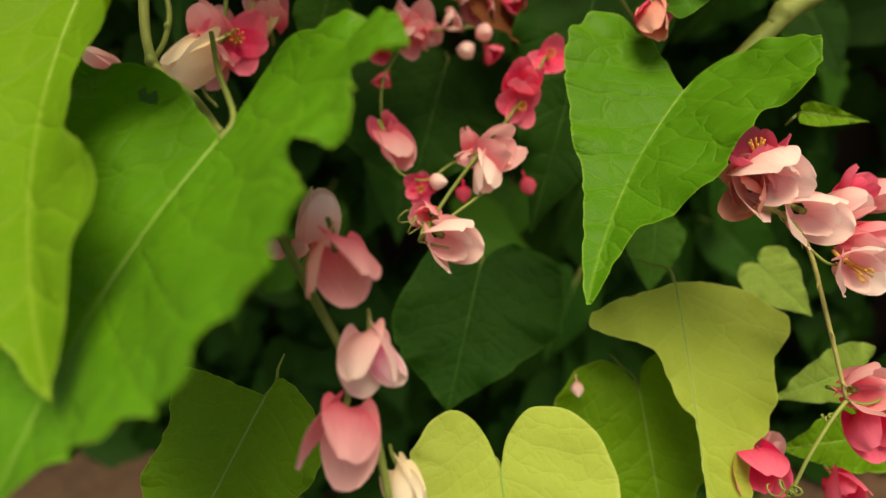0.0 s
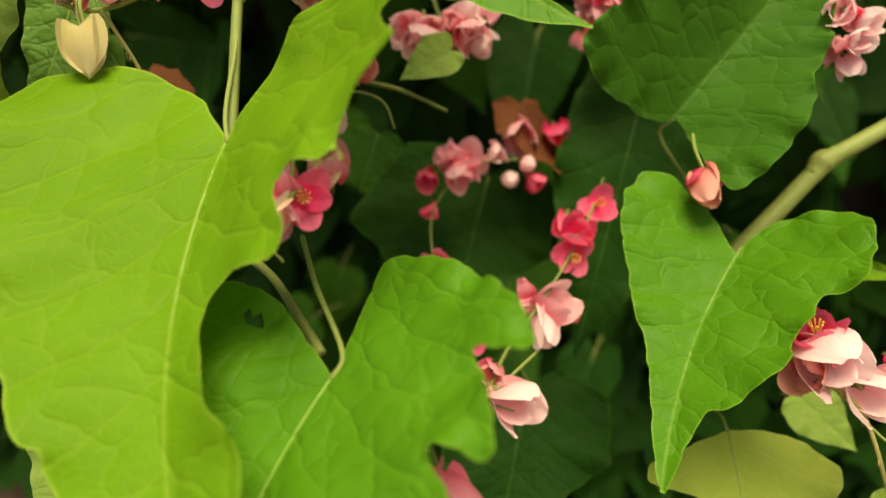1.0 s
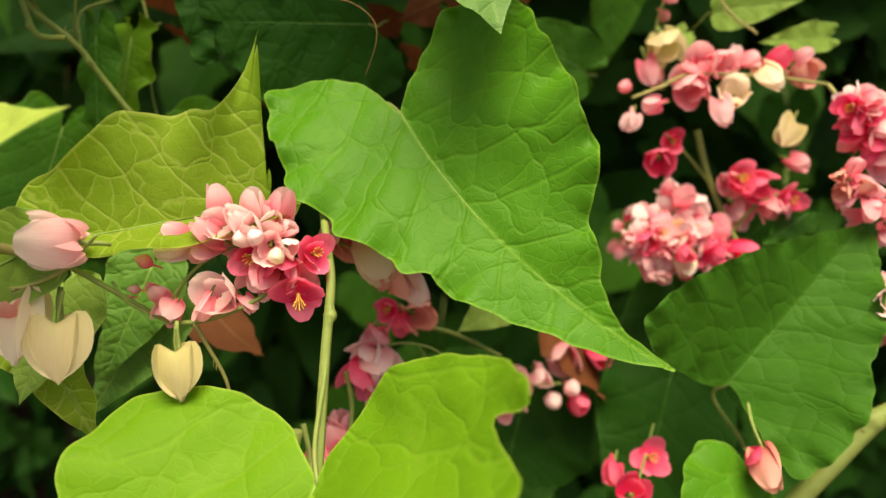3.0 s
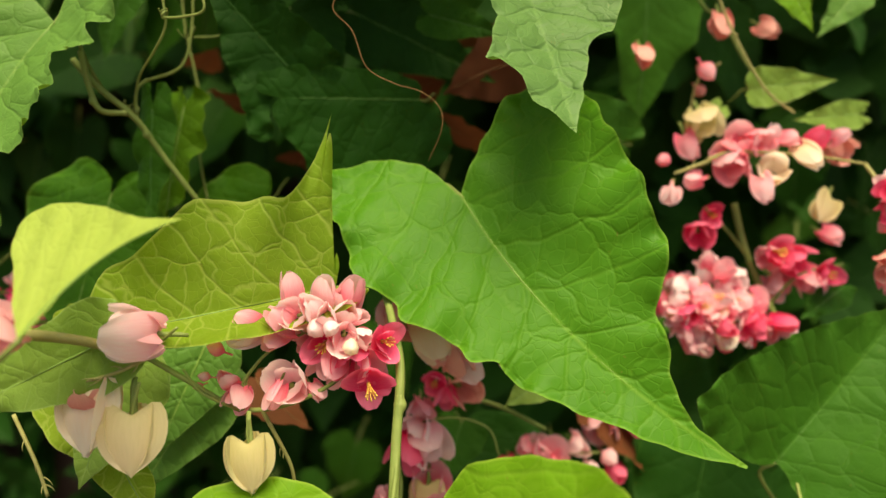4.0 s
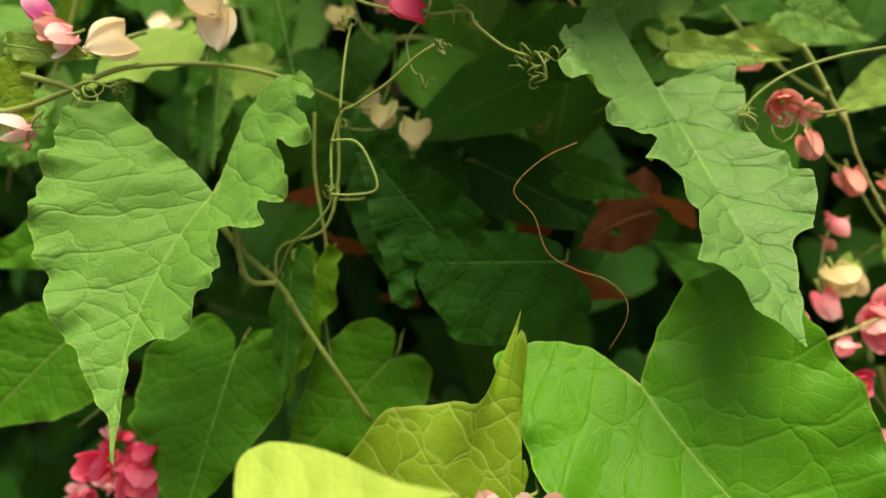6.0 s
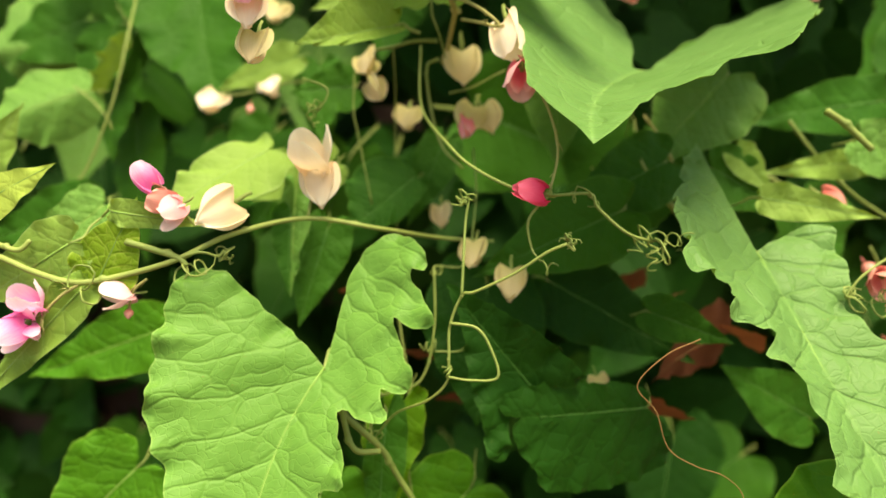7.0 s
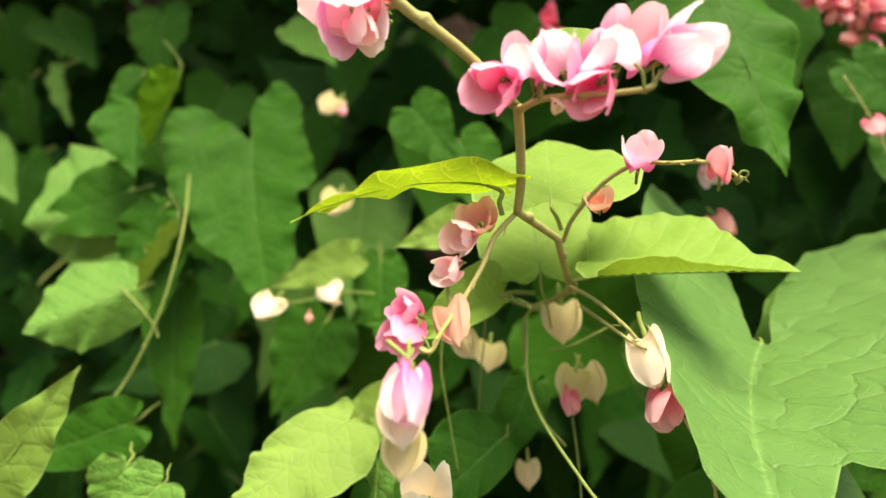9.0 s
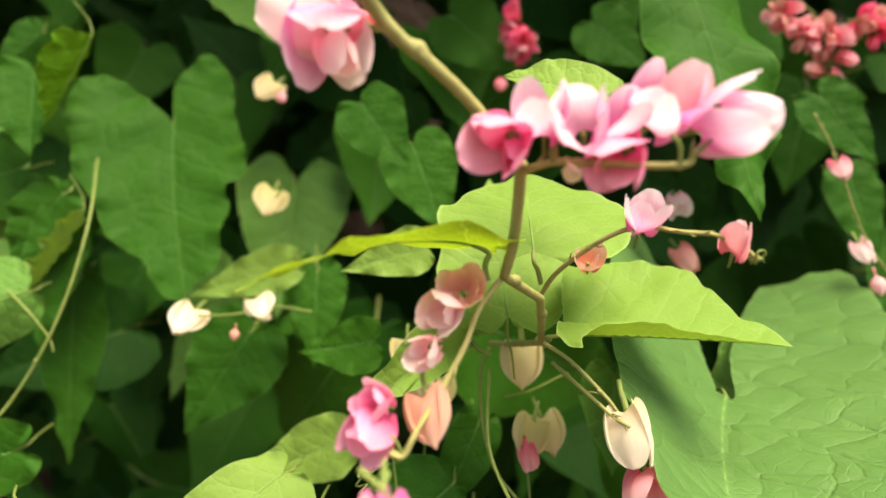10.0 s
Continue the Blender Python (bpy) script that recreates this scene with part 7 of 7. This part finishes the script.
vine([(-0.1648, 0.2538, 1.1363), (-0.1566, 0.2523, 1.1267), (-0.1449, 0.2555, 1.1136), (-0.1391, 0.2583, 1.1013), (-0.1286, 0.2602, 1.0829), (-0.1169, 0.2705, 1.0566)], 0.0013, 0.001, "pale green leaf stem in the shade")
vine([(-0.1573, 0.2479, 1.1388), (-0.1558, 0.2470, 1.1258), (-0.1519, 0.2454, 1.1176), (-0.1438, 0.2480, 1.1161)], 0.0011, 0.001, "bent pale green vine stem")
vine([(-0.1502, 0.2652, 1.1132), (-0.1488, 0.2685, 1.1262), (-0.1320, 0.2719, 1.1330), (-0.1271, 0.2771, 1.1523), (-0.1277, 0.2822, 1.1741)], 0.0006, 0.0005, "zigzag green shoot with tendrils", knots=(0.3, 0.6), ends=2, radius=0.0025, seed=16)
vine([(-0.1181, 0.2795, 1.1584), (-0.1127, 0.2784, 1.1517), (-0.1162, 0.2762, 1.1443), (-0.1273, 0.2749, 1.1437)], 0.0005, 0.0004, "thin curved green vine tendril", ends=1, radius=0.002, seed=17, name="tendril")
vine([(-0.1458, 0.3129, 1.1803), (-0.1452, 0.3065, 1.1535), (-0.1396, 0.2994, 1.1216), (-0.1402, 0.2935, 1.0974), (-0.1369, 0.2885, 1.0753)], 0.0006, 0.0005, "thin hanging green vine shoot")
vine([(-0.0373, 0.1581, 0.9953), (-0.0375, 0.1657, 1.0045), (-0.0374, 0.1790, 1.0235), (-0.0368, 0.1892, 1.0396), (-0.0393, 0.1984, 1.0481), (-0.0471, 0.2228, 1.0590)], 0.0017, 0.0013, "long pale yellow-green leaf stalk")
vine([(-0.0559, 0.1964, 0.9860), (-0.0576, 0.1914, 0.9766), (-0.0569, 0.1850, 0.9637), (-0.0531, 0.1814, 0.9554), (-0.0385, 0.1695, 0.9501), (-0.0117, 0.1280, 0.9495)], 0.0018, 0.0013, "pale green stalk behind the leaves")
vine([(-0.0576, 0.2055, 0.9822), (-0.0552, 0.2007, 0.9719), (-0.0570, 0.1963, 0.9637), (-0.0614, 0.1925, 0.9574)], 0.001, 0.0008, "bent pale green leaf stalk")
vine([(0.1244, 0.2476, 0.9119), (0.1443, 0.2560, 0.9286), (0.1641, 0.2644, 0.9454), (0.1807, 0.2693, 0.9533), (0.2081, 0.2767, 0.9649)], 0.0040, 0.0036, "stout green stem in the shade")
vine([(0.0869, 0.3357, 1.1748), (0.0914, 0.3314, 1.1551), (0.1009, 0.3270, 1.1328), (0.1129, 0.3234, 1.1128), (0.1251, 0.3222, 1.1026)], 0.0006, 0.0005, "thin dark thread-like shoot", mat="wood")
vine([(0.0757, 0.2772, 1.1938), (0.0542, 0.2746, 1.1905), (0.0365, 0.2721, 1.1851), (0.0247, 0.2699, 1.1776), (0.0187, 0.2683, 1.1699)], 0.0006, 0.0004, "green tendril beside reddish buds", ends=2, radius=0.003, seed=24, name="tendril")
vine([(0.0500, 0.2955, 1.1981), (0.0562, 0.2947, 1.1873), (0.0625, 0.2935, 1.1744), (0.0667, 0.2930, 1.1680)], 0.0012, 0.001, "green stem between wavy vine leaves")
s = spray_of((0.0586, 0.2776, 1.1723), "reddish drying flowers with curled tendrils")
stalk(s, [(0.0586, 0.2776, 1.1723), (0.0486, 0.2765, 1.1715), (0.0387, 0.2761, 1.1758)], 0.0006, 0.0005, "wood")
flower(s, (0.0378, 0.2801, 1.1752), (-0.24, -0.92, -0.30), 0.0096, "tatter", "faded")
flower(s, (0.0452, 0.2814, 1.1726), (0.54, -0.81, -0.25), 0.0073, "tatter", "faded")
flower(s, (0.0506, 0.2879, 1.1633), (0.03, -0.56, -0.83), 0.0097, "shut", "faded")
flower(s, (0.0986, 0.3518, 1.1477), (0.03, -0.56, -0.83), 0.0116, "shut", "faded")
flower(s, (0.0917, 0.3488, 1.1256), (0.30, -0.69, -0.66), 0.0105, "bud", "pink")
flower(s, (0.0419, 0.3348, 1.2002), (0.42, -0.76, -0.50), 0.0118, "shut", "faded")
flower(s, (0.0885, 0.3373, 1.1027), (0.06, -0.79, -0.60), 0.0153, "half", "cream")
flower(s, (0.0809, 0.3326, 1.0933), (0.25, -0.53, -0.81), 0.0127, "shut", "pink")
curls(s, (0.0406, 0.2753, 1.1687), (0.03, -0.56, -0.83), 2, 0.0035, seed=1410)
vine([(-0.1806, 0.2958, 1.2469), (-0.1710, 0.2959, 1.2427), (-0.1731, 0.2950, 1.2363), (-0.1773, 0.2944, 1.2342)], 0.0004, 0.0003, "tightly curled yellow-green tendril", ends=3, radius=0.002, seed=26, name="tendril")
vine([(-0.3350, 0.4665, 1.3149), (-0.3187, 0.4234, 1.2847), (-0.3231, 0.4078, 1.2429), (-0.3389, 0.4021, 1.2046), (-0.3564, 0.3983, 1.1823), (-0.4032, 0.4412, 1.1441)], 0.0008, 0.0007, "long green stem among distant leaves")
vine([(-0.3515, 0.4173, 1.2519), (-0.3360, 0.4073, 1.2445), (-0.3263, 0.4065, 1.2334), (-0.3237, 0.4058, 1.2270)], 0.0005, 0.0005, "short green leaf stalk")
vine([(-0.0564, 0.3594, 1.2109), (-0.0456, 0.3581, 1.1949), (-0.0401, 0.3568, 1.1816), (-0.0427, 0.3553, 1.1710)], 0.0005, 0.0004, "thin tendril below the large leaf", ends=3, radius=0.003, seed=29, name="tendril")
vine([(-0.0421, 0.3454, 1.2245), (-0.0339, 0.3428, 1.2094), (-0.0198, 0.3507, 1.1942), (-0.0078, 0.3591, 1.1821)], 0.0016, 0.0014, "pale leaf stalk below the large leaf")
vine([(-0.0301, 0.3685, 1.2360), (-0.0185, 0.3659, 1.2199), (-0.0110, 0.3621, 1.1983)], 0.0007, 0.0006, "thin brown-green vine shoot", mat="wood")
vine([(0.0509, 0.3920, 1.2345), (0.0693, 0.3884, 1.2117), (0.0874, 0.3859, 1.1947), (0.1054, 0.3845, 1.1834)], 0.001, 0.0009, "green stem among far leaves")
vine([(0.0212, 0.2992, 1.2357), (0.0288, 0.2986, 1.2305), (0.0387, 0.2972, 1.2213)], 0.0014, 0.0012, "pale green stem with swollen node", knots=(0.5,))
dry_leaf((0.0063, 0.3412, 1.1317), (-0.0368, 0.3255, 1.1232), (-0.0145, 0.3456, 1.1105), 1)
dry_leaf((-0.0313, 0.3422, 1.1002), (-0.0079, 0.3318, 1.0874), (-0.0227, 0.3498, 1.0818), 2)
dry_leaf((-0.1522, 0.3557, 1.1172), (-0.1283, 0.3471, 1.1108), (-0.1430, 0.3649, 1.1037), 3)
dry_leaf((-0.0305, 0.3643, 1.1297), (0.0041, 0.3578, 1.1308), (-0.0159, 0.3739, 1.1203), 4)
dry_leaf((-0.0273, 0.3674, 1.1410), (-0.0042, 0.3601, 1.1437), (-0.0156, 0.3779, 1.1366), 5)
dry_leaf((-0.0560, 0.3761, 1.1218), (-0.0371, 0.3663, 1.1198), (-0.0443, 0.3838, 1.1063), 6)
dry_leaf((-0.0324, 0.3818, 1.1462), (-0.0219, 0.3737, 1.1549), (-0.0202, 0.3908, 1.1375), 7)
dry_leaf((-0.1217, 0.3755, 1.0802), (-0.1127, 0.3672, 1.0879), (-0.1151, 0.3840, 1.0696), 8)
dry_leaf((0.0417, 0.3219, 0.9669), (0.0511, 0.2998, 0.9321), (0.0566, 0.3255, 0.9423), 9)
dry_leaf((-0.1098, 0.2539, 1.0058), (-0.0872, 0.2385, 0.9856), (-0.1023, 0.2641, 1.0020), 10)
dry_leaf((0.0141, 0.3402, 1.1317), (0.0213, 0.3306, 1.1329), (0.0245, 0.3481, 1.1174), 11)
dry_leaf((-0.1813, 0.3939, 1.1362), (-0.1672, 0.3858, 1.1438), (-0.1762, 0.4029, 1.1286), 12)

# ---- the hedge behind ----


def hedge_front(x, z):
    """How far back the foliage begins: it leans away to the sides, and an unseen overhang is added high up to shade it.
    """
    back = 0.33 + min(0.26, 0.55 * max(0.0, -x - 0.12)) + 0.30 * max(0.0, min(z, 1.5) - 1.12) + min(0.2, 0.5 * max(0.0, x - 0.12))
    back += 0.16 * min(1.0, max(0.0, (1.17 - z) / 0.10))
    return max(-0.08, back - 0.5 * max(0.0, z - 1.52) - 0.2 * max(0.0, min(z, 2.1) - 1.68))


def fill_template(seed, mat):
    rng = random.Random(seed)
    w = rng.uniform(0.36, 0.46)
    v, f, uv = blade_data(1.0, w, w * rng.uniform(0.85, 1.1), 0.08, 0.1, rng.uniform(-0.05, 0.15), rng.uniform(-0.05, 0.15), (rng.uniform(0.15, 0.3), rng.uniform(0.15, 0.3)),
                          rng.uniform(0.0, 0.2), 0.03, seed, 0.6)
    ob = new("leaf")
    mesh_object("blade", v, f, M[mat], ob, uv)
    rv, rf = midrib_data(1.0, 0.1, 0.007)
    mesh_object("midrib", rv, rf, M["rib" if mat not in ("deep", "mid") else "rib_dark"], ob)
    pv, pf = tube_data(spline([(0, 0.01, 0), (0.02, -0.12, -0.08), (0.05, -0.3, -0.35)], 8), 0.012, 0.014, 5)
    mesh_object("petiole", pv, pf, M["stem"], ob)
    return tagged(ob, WORDS[mat], "leaf", "leaves of the vine")


rng = random.Random(41)
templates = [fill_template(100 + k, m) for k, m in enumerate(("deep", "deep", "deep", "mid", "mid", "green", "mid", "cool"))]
spots = []
for layer, (depth, count, gap) in enumerate(((0.08, 80, 0.085), (0.16, 100, 0.075))):
    for k in range(count):
        for attempt in range(30):
            x, z = rng.uniform(-0.80, 0.45), rng.uniform(0.55, 1.85)
            if all((x - a) ** 2 + (z - b) ** 2 > gap ** 2 for a, b, c in spots if c == layer):
                break
        spots.append((x, z, layer))
        y = hedge_front(x, z) + depth + rng.uniform(-0.02, 0.04)
        size = rng.uniform(0.065, 0.11)
        m = pose(x, y, z + 0.4 * size, 90 + rng.uniform(-50, 10), rng.uniform(-30, 30), rng.uniform(-35, 35)) @ pose(0, 0, 0, 0, 0, 180 + rng.gauss(0, 30)) @ Matrix.Scale(size, 4)
        # low leaves get the darkened greens, so their shade comes from the colour
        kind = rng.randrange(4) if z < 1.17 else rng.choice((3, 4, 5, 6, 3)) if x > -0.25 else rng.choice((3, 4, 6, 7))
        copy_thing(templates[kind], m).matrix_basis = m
for src in templates:
    for o in (*src.children, src):
        bpy.data.objects.remove(o)


def foliage_mass(count, seed):
    """The inner foliage, too dim to tell its leaves apart, its shade put into the green: many small blades in one mesh.
    """
    rng = random.Random(seed)
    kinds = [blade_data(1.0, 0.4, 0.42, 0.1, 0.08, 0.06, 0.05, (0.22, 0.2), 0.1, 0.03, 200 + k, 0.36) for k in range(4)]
    verts, faces, uvs = [], [], []
    for k in range(count):
        v, f, uv = kinds[k % 4]
        x, z = rng.uniform(-1.35, 1.05), rng.uniform(0.0, 2.2)
        y = hedge_front(x, z) + rng.uniform(0.22, 0.5)
        m = np.array(pose(x, y, z, 90 + rng.uniform(-55, 20), rng.uniform(-40, 40), rng.uniform(-50, 50)) @ pose(0, 0, 0, 0, 0, 180 + rng.gauss(0, 50)) @ Matrix.Scale(rng.uniform(0.07, 0.12), 4))
        n = len(verts)
        verts += [tuple(p) for p in np.asarray(v) @ m[:3, :3].T + m[:3, 3]]
        faces += [tuple(i + n for i in face) for face in f]
        uvs += uv
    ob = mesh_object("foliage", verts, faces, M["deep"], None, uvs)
    return tagged(ob, "dense vine foliage with its shade in the dark green", "foliage", kind="stuff")


foliage_mass(4600, 77)

# ---- ground and added backing wall ----


def earth_material(name, dark, light, scale):
    m, t, n, l, p = nodes_of(name)
    co = n.new("ShaderNodeTexCoord")
    f = noise_tex(t, co.outputs["Object"], scale, 8.0, 0.65)
    g = noise_tex(t, co.outputs["Object"], scale * 7, 4.0, 0.6)
    base = ramp(t, math_node(t, "MULTIPLY_ADD", g, 0.35, math_node(t, "MULTIPLY", f, 0.7)), [(0.3, dark), (0.72, light)])
    l.new(base, p.inputs["Base Color"])
    p.inputs["Roughness"].default_value = 0.95
    b = n.new("ShaderNodeBump")
    b.inputs["Strength"].default_value, b.inputs["Distance"].default_value = 0.8, 0.01
    l.new(g, b.inputs["Height"])
    l.new(b.outputs[0], p.inputs["Normal"])
    return m


def grid_object(name, fn, nu, nv, mat):
    v = [fn(i / nu, j / nv) for j in range(nv + 1) for i in range(nu + 1)]
    f = [(j * (nu + 1) + i, j * (nu + 1) + i + 1, (j + 1) * (nu + 1) + i + 1, (j + 1) * (nu + 1) + i) for j in range(nv) for i in range(nu)]
    return mesh_object(name, v, f, mat)


soil = earth_material("soil", (0.035, 0.020, 0.012), (0.13, 0.075, 0.045), 6.0)
# near-black red-brown: shade behind the foliage is put into this colour
backing_shade = earth_material("backing_wall_dark", (0.012, 0.008, 0.006), (0.045, 0.022, 0.014), 9.0)


def ground_at(u, v):
    x, y = (u - 0.5) * 2, (v - 0.5) * 2
    x, y = 400 * x ** 5 + 3 * x, 400 * y ** 5 + 3 * y
    return (x, y, 0.03 * noise.noise((x * 2, y * 2, 0)) if abs(x) + abs(y) < 8 else 0.0)


tagged(grid_object("ground", ground_at, 80, 80, soil), "bare brown soil below the vine", "ground", kind="structure")


# plain wall, added to close the gaps behind the foliage
bm = bmesh.new()
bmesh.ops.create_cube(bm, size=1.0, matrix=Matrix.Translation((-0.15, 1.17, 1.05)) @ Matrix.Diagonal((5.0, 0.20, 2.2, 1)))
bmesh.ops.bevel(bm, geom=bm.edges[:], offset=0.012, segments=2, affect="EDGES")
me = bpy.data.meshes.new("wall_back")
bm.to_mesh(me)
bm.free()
me.materials.append(backing_shade)
tagged(new("wall_back", me), "added reddish backing wall, darkened for the shade behind the vine", "wall", kind="structure")
